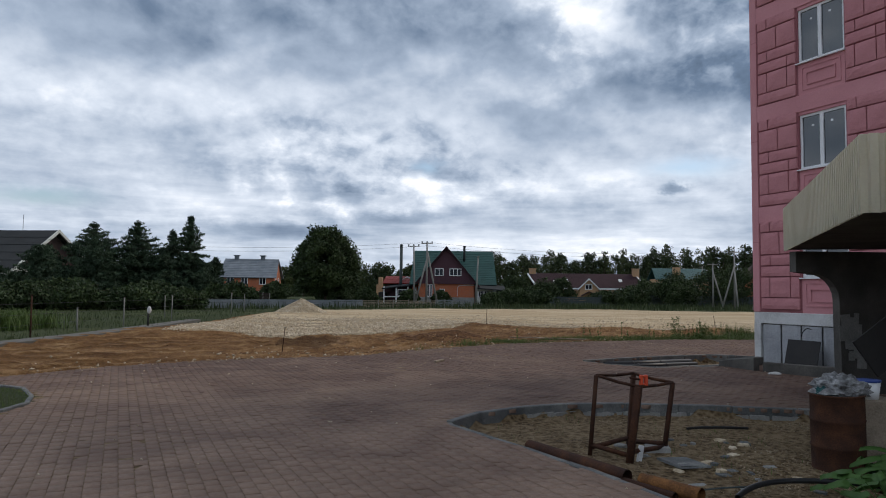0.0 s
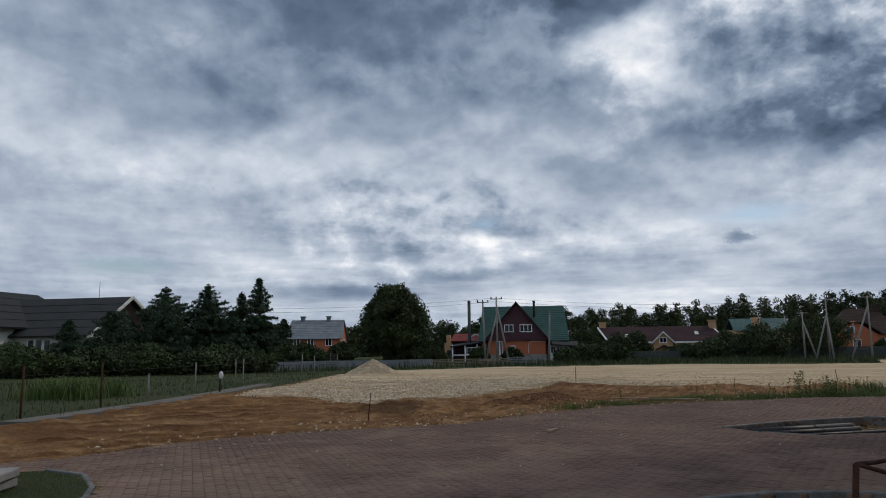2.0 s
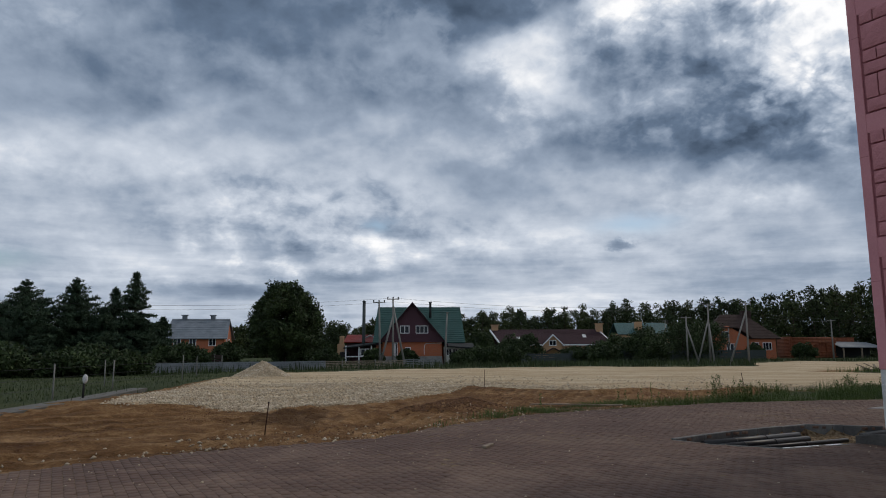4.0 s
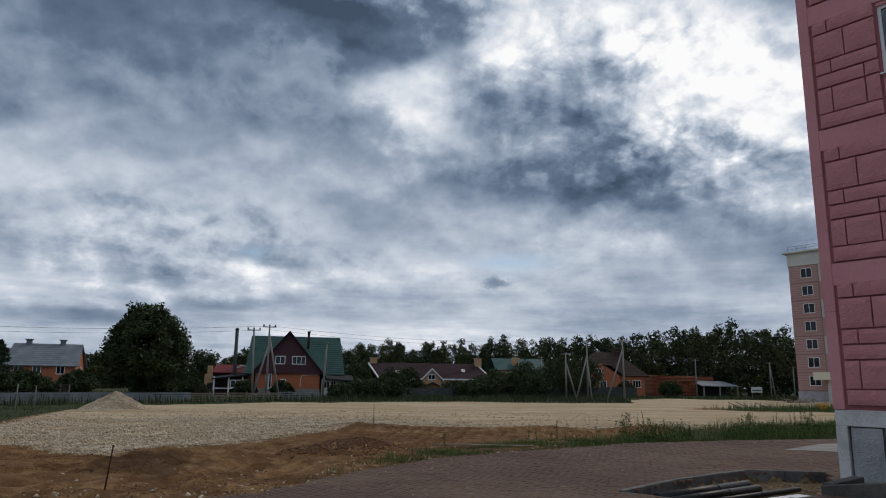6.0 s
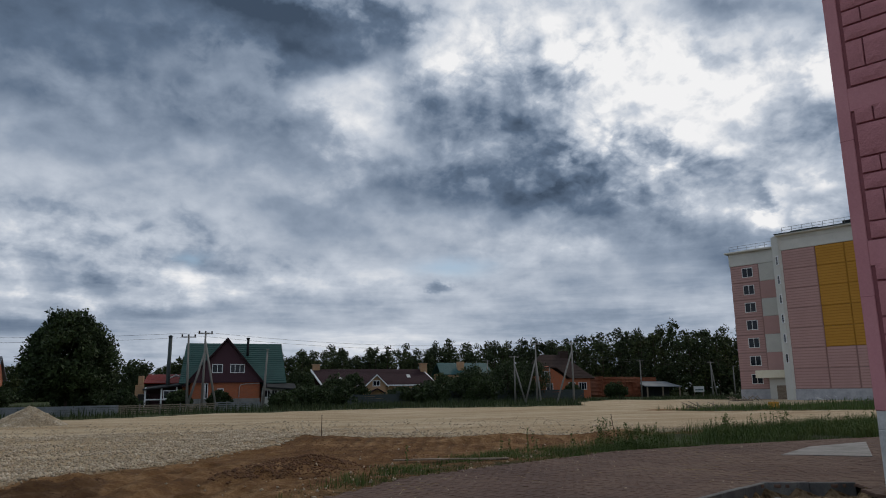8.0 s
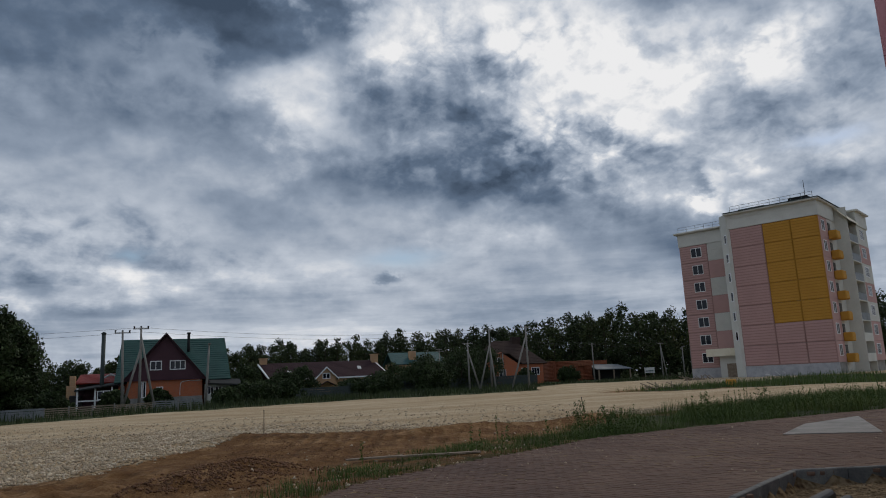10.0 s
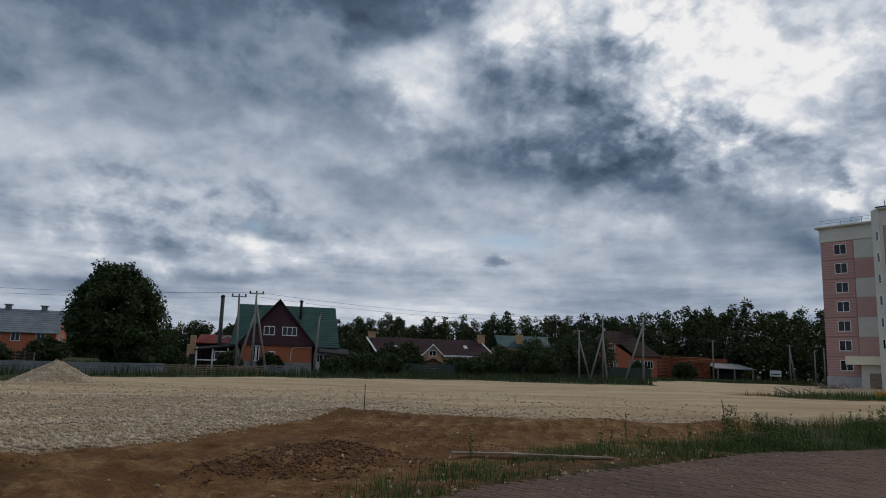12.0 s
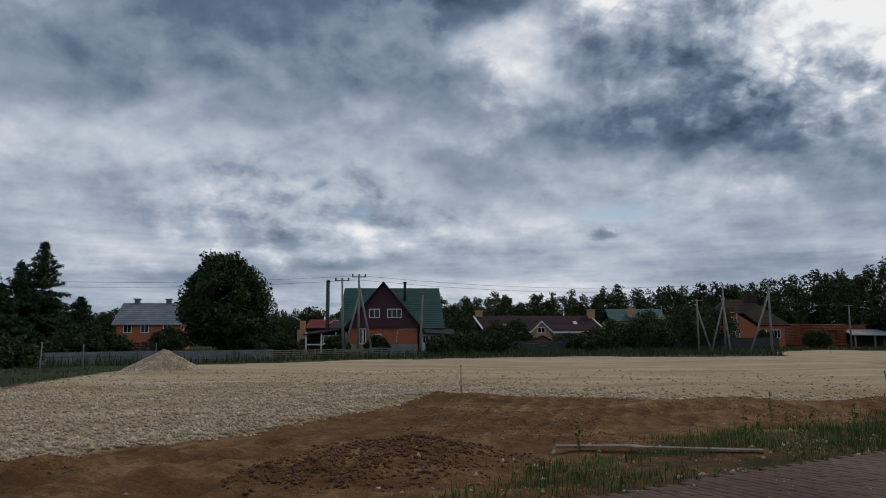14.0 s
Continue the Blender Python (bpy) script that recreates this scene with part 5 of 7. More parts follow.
def log_house():
    h = thing("log_building", "unfinished red log building with grey lean-to roof", "building", pose(80, 150, 0, 0, 0, -6))
    for i in range(14):
        bm = bmesh.new()
        z = 0.3 + 0.3 * i
        x1 = 9.0 if z < 4.4 else 8.0
        if 1.2 < z < 3.0:
            for a, b in ((-0.3, 1.8), (3.4, 5.6), (7.2, x1)):
                piece = bmesh.new()
                tube(piece, (a, 0, z), (b, 0, z), 0.17, 0.17, 6)
                part("log", piece, LOG, h)
            bm.free()
            continue
        else:
            tube(bm, (-0.3 + random.uniform(-0.2, 0.2), 0, z), (x1 + random.uniform(-0.2, 0.4), 0, z), 0.17, 0.17, 6)
        part("log", bm, LOG, h)
    for i in range(14):
        z = 0.3 + 0.3 * i
        bm = bmesh.new()
        tube(bm, (0, -0.3, z + 0.15), (0, 7, z + 0.15), 0.17, 0.17, 6)
        part("side_log", bm, LOG, h)
    boxpart("inner_wall", (0.3, 0.3, -0.3, 9, 7, 4.0), LOG, h)
    boxpart("rear_block", (9.2, 3, -0.3, 14.5, 7, 4.3), LOG, h)
    window(h, 1.9, 1.3, 1.4, 1.5, -0.05)
    bm = bmesh.new()
    slab(bm, ((9.3, -1.8, 2.3), (18.2, -1.8, 2.2), (16.8, 3, 3.3), (9.0, 3, 3.5)), 0.15)
    part("leanto_roof", bm, GREY_ROOF, h)
    for x in (9.8, 13.5, 17.6):
        boxpart("post", (x, -1.6, -0.3, x + 0.25, -1.35, 2.2), WOOD, h)
    boxpart("leanto_wall", (9.4, 1.0, -0.3, 16.5, 1.2, 2.6), DARK_ROOF, h)


def left_house():
    h = thing("house", "dark-roofed brick and white house behind pines", "house", pushed(-38.0, 52, -0.4, -6, 1.75))
    boxpart("wall", (-5, 0, 0, 6.0, 9, 3.9), CREAM, h)
    bm = bmesh.new()
    tiled_slope(bm, (-5, -0.7, 3.6), (6.6, -0.7, 3.6), (6.4, 4.5, 6.9), (-5, 4.5, 6.9), 1.2)
    part("front_roof", bm, DARK_ROOF, h)
    bm = bmesh.new()
    tiled_slope(bm, (6.6, 9.7, 3.6), (-5, 9.7, 3.6), (-5, 4.5, 6.9), (6.4, 4.5, 6.9), 0.3)
    part("rear_roof", bm, DARK_ROOF, h)
    bm = bmesh.new()
    tri = [(5.8, 0, 3.7), (5.8, 9, 3.7), (5.8, 4.5, 6.6)]
    f, r = [bm.verts.new(p) for p in tri], [bm.verts.new((6.0, p[1], p[2])) for p in tri]
    bm.faces.new(f)
    bm.faces.new(r[::-1])
    for i in range(3):
        j = (i + 1) % 3
        bm.faces.new((f[j], f[i], r[i], r[j]))
    part("gable", bm, BROWN_ROOF, h)
    for y0, z0, y1, z1 in ((-0.8, 3.55, 4.5, 6.9), (9.8, 3.55, 4.5, 6.9)):
        bm = bmesh.new()
        slab(bm, ((6.55, y0, z0), (6.68, y0, z0), (6.5, y1, z1 + 0.05), (6.38, y1, z1 + 0.05)), 0.25)
        part("verge", bm, CREAM, h)
    for i in range(3):
        window(h, 0.6 + 0.75 * i, 1.5, 0.68, 1.9, 0.0, 0)
    # cross wing
    boxpart("brick_wing", (-5.4, -2.2, 0, -1.6, 3, 4.6), RED_BRICK, h)
    boxpart("white_pier", (-1.6, -2.3, 0, -0.6, 0, 4.4), CREAM, h)
    window(h, -4.2, 3.2, 0.95, 1.05, -2.2, 1)
    bm = bmesh.new()
    tiled_slope(bm, (0.2, -3.0, 4.3), (0.2, 8, 4.3), (-6.0, 8, 7.6), (-6.0, -3.0, 7.6), 1.2)
    part("wing_roof", bm, DARK_ROOF, h)
    bm = bmesh.new()
    slab(bm, ((0.25, -3.15, 4.25), (0.25, -3.0, 4.25), (-6.0, -3.0, 7.6), (-6.0, -3.15, 7.6)), 0.3)
    part("wing_verge", bm, BROWN_ROOF, h)
    bm = bmesh.new()
    tube(bm, (3.2, 4.5, 6.8), (3.2, 4.5, 8.2), 0.02, 0.015, 5)
    part("aerial", bm, DARK_METAL, h)


purple_house()
annex()
brick_house()
long_house()
teal_house()
hip_house()
log_house()
left_house()


# ---- the far apartment block ----
def far_block():
    d, n = Vector((0.438, -0.899, 0)), Vector((-0.899, -0.438, 0))
    m = Matrix(((d.x, -n.x, 0, 73.4), (d.y, -n.y, 0, 87.6), (0, 0, 1, 0), (0, 0, 0, 1)))
    # local: x along the blank end wall to its near corner, y into the building, z up
    h = thing("apartment_building", "seven-storey pink, cream and ochre panel block", "building", m)
    W, H, S, Z0 = 11.4, 21.0, 2.72, 1.5
    for f in range(7):
        z0, z1 = Z0 + S * f, Z0 + S * (f + 1) - 0.03
        for a, b in ((0, 4.4), (4.42, 8.0), (8.02, W)):
            mat = FAR_YELLOW if f >= 2 and a > 4 else FAR_PINK
            boxpart("panel", (a, 0, z0, b - 0.02, 0.3, z1), OCHRE_JOINT if mat is FAR_YELLOW else FAR_JOINT, h)
            for k in range(7):
                z = z0 + 0.12 + 0.37 * k
                if z + 0.2 < z1:
                    boxpart("rustic_course", (a + 0.1, -0.06, z, b - 0.12, 0.0, z + 0.27), mat, h)
    boxpart("core", (0.1, 0.25, -0.5, W - 0.1, 16, H), CONCRETE, h)
    boxpart("plinth", (-0.05, -0.06, -0.6, W + 0.05, 0.25, Z0 - 0.02), PLINTH_ROUGH, h)
    boxpart("parapet", (-0.1, -0.12, Z0 + S * 7, W + 0.1, 0.3, Z0 + S * 7 + 2.0), CREAM, h)
    boxpart("cornice", (-0.5, -0.6, Z0 + S * 7 + 2.0, W + 0.5, 16, Z0 + S * 7 + 2.25), CREAM, h, bevel=0.08)
    boxpart("roof_edge", (-0.55, -0.65, Z0 + S * 7 + 2.25, W + 0.55, 16.1, Z0 + S * 7 + 2.35), DARK_FENCE, h)
    for k in range(30):
        boxpart("dentil", (0.1 + 0.38 * k, -0.2, Z0 + S * 7 + 1.35, 0.3 + 0.38 * k, -0.12, Z0 + S * 7 + 1.6), CREAM, h)
    top = Z0 + S * 7 + 2.35
    # rail, roof hatch and mast
    bm = bmesh.new()
    for k in range(9):
        tube(bm, (0.3 + 1.35 * k, 0.2, top), (0.3 + 1.35 * k, 0.2, top + 0.9), 0.03, 0.03, 4)
    for z in (0.5, 0.9):
        tube(bm, (0.3, 0.2, top + z), (11.1, 0.2, top + z), 0.025, 0.025, 4)
    part("roof_rail", bm, FENCE_METAL, h)
    boxpart("roof_hatch", (7.6, 2, top, 10.0, 4, top + 0.9), DARK_ROOF, h)
    boxpart("roof_ridge", (1.0, 1.5, top, 4.6, 5, top + 0.55), DARK_FENCE, h)
    bm = bmesh.new()
    tube(bm, (9.8, 2.0, top + 0.9), (9.8, 2.0, top + 3.0), 0.05, 0.03, 5)
    part("mast", bm, DARK_METAL, h)
    # chamfered stair face with small windows
    boxpart("stair_wall", (0.0, -0.4, -0.5, 2.0, 0.0, top - 0.1), CREAM, h).matrix_basis = pose(-1.41, 1.41, 0, 0, 0, -45)
    for f in range(6):
        w = window(h, 0, 0, 0.75, 1.3, 0, 0)
        w.matrix_basis = pose(-1.41, 1.41, 0, 0, 0, -45) @ pose(1.0, -0.42, Z0 + S * (f + 1) + 0.75)
    # wing set back
    for f in range(7):
        z0, z1 = Z0 + S * f, Z0 + S * (f + 1) - 0.03
        boxpart("panel", (-11.0, 8.0, z0, -6.6, 8.3, z1), FAR_JOINT, h)
        boxpart("panel", (-6.58, 8.0, z0, -1.5, 8.3, z1), CREAM if f in (2, 4, 6) else FAR_PINK, h)
        for a, b, mat in ((-11.0, -6.6, FAR_PINK), (-6.58, -1.5, CREAM if f in (2, 4, 6) else FAR_PINK)):
            for k in range(7):
                z = z0 + 0.12 + 0.37 * k
                if z + 0.2 < z1:
                    boxpart("rustic_course", (a + 0.1, 7.94, z, b - 0.1, 8.0, z + 0.27), mat, h)
        window(h, -9.2, z0 + 0.75, 1.7, 1.5, 7.95)
    boxpart("wing_core", (-10.9, 8.2, -0.5, -0.2, 20, H), CONCRETE, h)
    boxpart("wing_plinth", (-11.05, 7.94, -0.6, -1.5, 8.2, Z0 - 0.02), PLINTH_ROUGH, h)
    boxpart("wing_parapet", (-11.1, 7.88, Z0 + S * 7, -0.5, 8.3, Z0 + S * 7 + 2.0), CREAM, h)
    boxpart("wing_cornice", (-11.6, 7.4, Z0 + S * 7 + 2.0, -0.5, 20, Z0 + S * 7 + 2.3), CREAM, h, bevel=0.08)
    bm = bmesh.new()
    for k in range(7):
        tube(bm, (-11 + 1.4 * k, 8.2, top - 0.05), (-11 + 1.4 * k, 8.2, top + 0.85), 0.03, 0.03, 4)
    for z in (0.45, 0.85):
        tube(bm, (-11, 8.2, top + z), (-2.6, 8.2, top + z), 0.025, 0.025, 4)
    part("wing_rail", bm, FENCE_METAL, h)
    # entrance porch
    boxpart("porch_roof", (-7.2, 4.6, 3.1, -1.6, 8.0, 4.2), SHEET, h)
    boxpart("porch_wall", (-5.6, 5.4, -0.5, -2.2, 7.9, 3.1), CREAM, h)
    boxpart("porch_door", (-4.6, 5.34, -0.4, -3.2, 5.4, 2.0), WOOD, h)
    # balcony side, at a right angle to the blank wall
    for f in range(7):
        z = Z0 + S * f
        boxpart("side_panel", (W - 0.3, 0.31, z, W, 4.2, z + S - 0.03), FAR_PINK, h)
        w = window(h, 0, 0, 1.5, 1.45, 0)
        w.matrix_basis = pose(W, 1.2, z + 0.8, 0, 0, 90)
        bm = bmesh.new()
        box(bm, W, 4.0, z - 0.1, W + 1.1, 5.8, z + 1.05, bevel=0.12)
        part("balcony", bm, FAR_YELLOW, h, "rounded ochre balcony front")
        boxpart("balcony_door", (W + 0.01, 4.3, z + 0.1, W + 0.05, 5.4, z + 2.2), FAR_GLASS, h)
        boxpart("loggia_floor", (W, 8.2, z - 0.12, W + 1.6, 13.0, z + 0.02), CREAM, h)
        boxpart("loggia_front", (W + 1.5, 8.2, z + 0.02, W + 1.6, 13.0, z + 1.0), CREAM if f < 2 else FENCE_METAL, h)
        boxpart("loggia_window", (W + 0.02, 8.9, z + 0.3, W + 0.08, 10.2, z + 2.1), FAR_GLASS, h)
        boxpart("loggia_door", (W + 0.02, 11.2, z + 0.1, W + 0.08, 12.0, z + 2.1), FAR_GLASS, h)
        boxpart("end_panel", (W + 1.3, 13.2, z, W + 1.6, 19, z + S - 0.03), CREAM if f in (2, 4, 6) else FAR_PINK, h)
        w = window(h, 0, 0, 2.2, 1.5, 0, 3)
        w.matrix_basis = pose(W + 1.6, 14.4, z + 0.8, 0, 0, 90)
    boxpart("balcony_wall", (W - 0.3, 4.2, -0.5, W, 8.2, top - 0.1), CREAM, h)
    boxpart("loggia_wall", (W - 0.3, 8.2, -0.5, W, 13.0, top - 0.1), CREAM, h)
    for y in (8.15, 13.0):
        boxpart("loggia_pier", (W, y, -0.5, W + 1.6, y + 0.2, top - 0.4), CREAM, h)
    boxpart("side_parapet", (W, 0.3, Z0 + S * 7, W + 0.1, 8.0, Z0 + S * 7 + 2.0), CREAM, h)
    boxpart("end_core", (W - 0.2, 13.1, -0.5, W + 1.3, 19.5, Z0 + S * 7), CONCRETE, h)
    boxpart("end_parapet", (W - 0.2, 13.0, Z0 + S * 7, W + 1.7, 19.5, Z0 + S * 7 + 2.0), CREAM, h)
    boxpart("end_cornice", (W - 0.2, 12.8, Z0 + S * 7 + 2.0, W + 2.1, 19.8, Z0 + S * 7 + 2.3), CREAM, h, bevel=0.08)
    bm = bmesh.new()
    slab(bm, ((W, 7.6, top), (W, 13.2, top), (W + 1.9, 13.2, top - 2.2), (W + 1.9, 7.6, top - 2.2)), 0.15)
    part("loggia_roof", bm, SHEET, h)


far_block()


# ---- poles, fences, stakes ----
def gz(x, y):
    return float(height(np.array([float(x)]), np.array([float(y)]))[0])


def power_pole(x, y, h, top=0, braces=(), lean=(0, 0), lamp=False):
    p = thing("power_pole", "weathered grey concrete power pole with insulators" if top else "plain weathered grey pole", "pole", pose(x, y, gz(x, y) - 0.1))
    bm = bmesh.new()
    tube(bm, (0, 0, 0), (lean[0], lean[1], h), 0.15, 0.09, 8)
    part("shaft", bm, POLE, p)
    for dx, dy, dh in braces:
        bm = bmesh.new()
        tube(bm, (dx, dy, 0), (lean[0] * dh / h, lean[1] * dh / h - 0.05, dh), 0.13, 0.10, 8)
        part("brace", bm, POLE, p)
    for i in range(top):
        bm = bmesh.new()
        z = h - 0.15 - 0.5 * i
        box(bm, lean[0] - 0.75, lean[1] - 0.05, z - 0.05, lean[0] + 0.75, lean[1] + 0.05, z + 0.05)
        part("cross_arm", bm, POLE, p)
        for dx in (-0.65, 0.0, 0.65):
            bm = bmesh.new()
            tube(bm, (lean[0] + dx, lean[1], z + 0.05), (lean[0] + dx, lean[1], z + 0.28), 0.06, 0.09, 8)
            part("insulator", bm, DARK_METAL, p)
    if lamp:
        bm = bmesh.new()
        box(bm, lean[0] - 0.15, lean[1] - 0.7, h - 0.05, lean[0] + 0.15, lean[1], h + 0.08, bevel=0.03)
        part("lamp_head", bm, POLE, p)
    return p


power_pole(-4.1, 90, 8.0, 1, lean=(-0.2, 0))
power_pole(-2.6, 90.5, 8.4, 1, ((-1.6, 0, 6.2), (1.5, 0, 7.5)))
power_pole(3.8, 92, 6.6, 0, lean=(0.3, 0), lamp=True)
power_pole(42.6, 92.5, 8.1, 1, ((-2.4, 0.3, 7.0),))
power_pole(40.0, 98, 8.2, 1, ((-1.8, 0, 6.2), (-0.1, -1.5, 5.5)))
power_pole(38.1, 101, 6.6, 1, ((1.4, -0.4, 5.3),))
power_pole(73.7, 125, 7.2, 1)
power_pole(55.6, 126, 5.8, 0)
power_pole(66.0, 150, 7.5, 1)
power_pole(94, 131, 7.2, 1, ((1.0, 0, 6.5),))
power_pole(98.6, 130, 6.2, 0, lamp=True)
power_pole(100.7, 130, 6.8, 0)
power_pole(60.5, 170, 9.0, 2)


def line_wire(a, b, sag):
    a, b = Vector(a), Vector(b)
    pts = [a.lerp(b, t / 6) - Vector((0, 0, sag * 4 * (t / 6) * (1 - t / 6))) for t in range(7)]
    wire("power_line", [tuple(p) for p in pts], 0.012, DARK_METAL, "dark overhead power line between poles", "power line")


for dz in (0.0, -0.45):
    line_wire((-2.6, 90.5, 8.3 + dz), (-46, 74, 7.2 + dz), 0.9)
    line_wire((-2.6, 90.5, 8.3 + dz), (40.0, 98, 8.1 + dz), 0.9)
    line_wire((40.0, 98, 8.1 + dz), (73.7, 125, 7.1 + dz), 0.6)
    line_wire((73.7, 125, 7.1 + dz), (94, 131, 7.1 + dz), 0.4)


def sheet_fence(x0, y0, x1, y1, h, mat, label, bars=False, step=2.0):
    """Fence of horizontally ribbed sheets between posts."""
    length, yaw = math.hypot(x1 - x0, y1 - y0), math.degrees(math.atan2(y1 - y0, x1 - x0))
    f = thing("fence", label, "fence", pose(x0, y0, -0.15, 0, 0, yaw))
    k = max(1, round(length / step))
    w = length / k
    for i in range(k):
        bm = bmesh.new()
        rows = 5
        for r in range(rows):
            z0, z1 = 0.1 + (h - 0.1) * r / rows, 0.1 + (h - 0.1) * (r + 1) / rows
            lift = random.uniform(-0.02, 0.02)
            box(bm, i * w + 0.02, -0.02 - 0.03 * (r % 2), z0 + lift + (0.08 if bars else 0.01), (i + 1) * w - 0.02, 0.01, z1 + lift)
        part("panel", bm, mat, f)
    for i in range(k + 1):
        bm = bmesh.new()
        box(bm, i * w - 0.05, -0.03, -0.3, i * w + 0.05, 0.07, h + random.uniform(-0.05, 0.15))
        part("post", bm, POLE if bars else mat, f)
    return f


sheet_fence(-25, 69, -9.5, 80, 1.0, FENCE_METAL, "low fence of ribbed grey metal sheets", step=4.0)
sheet_fence(-9.5, 80, -1.0, 86, 0.95, WOOD, "low grey board fence with gaps", True)
sheet_fence(-1.2, 85, 3.2, 86, 1.05, FENCE_METAL, "stacked grey metal sheets fence by the house", True, 1.1)
sheet_fence(24, 112, 60, 122, 1.9, DARK_FENCE, "dark green sheet fence behind grass", step=3)
sheet_fence(8, 112, 24, 112, 1.5, DARK_FENCE, "dark green sheet fence behind bushes", step=3)
sheet_fence(-31, 100, -24, 94, 1.6, BROWN_ROOF, "brown board fence before the brick house", True, 1.6)


def fence_post(x, y, h, mat, label):
    bm = bmesh.new()
    tube(bm, (0, 0, -0.3), (random.uniform(-0.04, 0.04), 0, h), 0.035, 0.03, 8)
    tube(bm, (0, 0, h), (0, 0, h + 0.02), 0.04, 0.04, 8)
    single("fence_post", bm, mat, label, "fence post", pose(x, y, gz(x, y)), group="posts along the path")


for x, y, h, w in ((-14.6, 25.6, 1.6, 0), (-14.9, 29.4, 1.0, 1), (-15.2, 34.2, 1.45, 1), (-15.8, 41.5, 1.6, 1), (-15.6, 52, 1.6, 1), (-14.2, 21.0, 1.6, 0), (-18.5, 47, 1.5, 1), (-17, 60, 1.5, 1)):
    fence_post(x, y, h, POLE if w else RUST, "white-painted round fence post in grass" if w else "rusty round fence post in grass")
# thin wire mesh line: three strands
for z in (0.4, 0.8, 1.2):
    wire("fence_wire", [(-14.2, 21, z), (-14.6, 25.6, z), (-14.9, 29.4, z), (-15.2, 34.2, z), (-15.8, 41.5, z), (-15.6, 52, z), (-17, 60, z)], 0.006, DARK_METAL, "thin fence wire between posts", "wire")
bm = bmesh.new()
tube(bm, (0, 0, -0.2), (0.02, 0, 1.05), 0.05, 0.045, 8)
signpost = thing("bollard", "dark post with a white cap beside the path", "post", pose(-13.9, 34.0, gz(-13.9, 34)))
part("post", bm, DARK_METAL, signpost)
bm = bmesh.new()
bmesh.ops.create_icosphere(bm, subdivisions=2, radius=0.12)
for v in bm.verts:
    v.co = Vector((v.co.x * 0.9, v.co.y * 0.8, v.co.z * 1.6 + 0.85)) + Vector((0.08, -0.06, 0))
part("cap", bm, PLASTER, signpost)


def stake(x, y, h, lean, mat=RUST, rag=False):
    s = thing("survey_stake", "thin rusty survey stake driven into soil", "stake", pose(x, y, gz(x, y)), group="survey stakes")
    bm = bmesh.new()
    tube(bm, (0, 0, -0.1), (lean, 0, h), 0.014, 0.012, 6)
    part("rod", bm, mat, s)
    bm = bmesh.new()
    tube(bm, (lean * 0.97, 0, h * 0.97), (lean, 0, h), 0.02, 0.02, 6)
    part("tip", bm, DARK_METAL, s)


stake(-3.8, 20.35, 0.72, 0.08)
stake(3.03, 38.3, 0.85, 0.0)
stake(14.8, 36.2, 0.75, -0.12)
stake(49.0, 92, 1.3, -0.08, DARK_METAL)

# planks in the grass, rubbish heaps far off, sign
for x, y, w, yaw in ((5.6, 27.9, 1.9, -16), (4.2, 28.3, 1.3, -4)):
    bm = bmesh.new()
    box(bm, -w / 2, -0.07, 0, w / 2, 0.07, 0.04, bevel=0.005)
    single("plank", bm, WOOD, "weathered plank lying in grass", "plank", pose(x, y, max(gz(x, y), -0.03) + 0.03, 0, 0, yaw), group="planks in the grass")


def debris(x, y, k, spread, mat, label):
    bm = bmesh.new()
    z = gz(x, y)
    for i in range(k):
        a = random.uniform(0, math.pi)
        px, py = x + random.uniform(-spread, spread), y + random.uniform(-spread, spread) * 0.4
        l = random.uniform(0.4, 1.4)
        tube(bm, (px, py, z + random.uniform(0, 0.15)), (px + l * math.cos(a), py + l * math.sin(a), z + random.uniform(0.05, 0.7)), 0.05, 0.04, 5)
    single("debris_heap", bm, mat, label, "debris")


debris(66, 88, 34, 2.2, WOOD, "heap of grey broken branches and boards")
debris(40, 62, 16, 2.4, WOOD, "scattered broken sticks on crushed stone")
debris(76, 84, 20, 3.0, PLASTER, "pale planks heaped before the apartment block")
bm = bmesh.new()
box(bm, -0.35, -0.3, 0, 0.35, 0.3, 0.55, bevel=0.05)
single("ochre_box", bm, FAR_YELLOW, "small ochre plastic box on crushed stone", "box", pose(44.5, 60, gz(44.5, 60)))
board = thing("notice_board", "white notice board with a green top on posts", "sign", pose(90, 130, -0.1))
boxpart("board", (-1.2, 0, 1.1, 1.2, 0.08, 2.2), PLASTER, board)
boxpart("writing", (-1.0, -0.01, 1.4, 0.9, 0.0, 1.6), TEAL_ROOF, board)
for x in (-1.0, 1.0):
    boxpart("post", (x - 0.05, 0.08, 0, x + 0.05, 0.18, 2.2), WOOD, board)
bm = bmesh.new()
prism(bm, [(-14.1, 20), (-13.2, 20), (-12.9, 27), (-13.3, 34), (-14.2, 42), (-15.0, 42), (-14.3, 34), (-13.9, 27)], -0.3, 0.0)
single("footpath", bm, ASPHALT, "narrow grey footpath along the fence", "path", kind="structure")


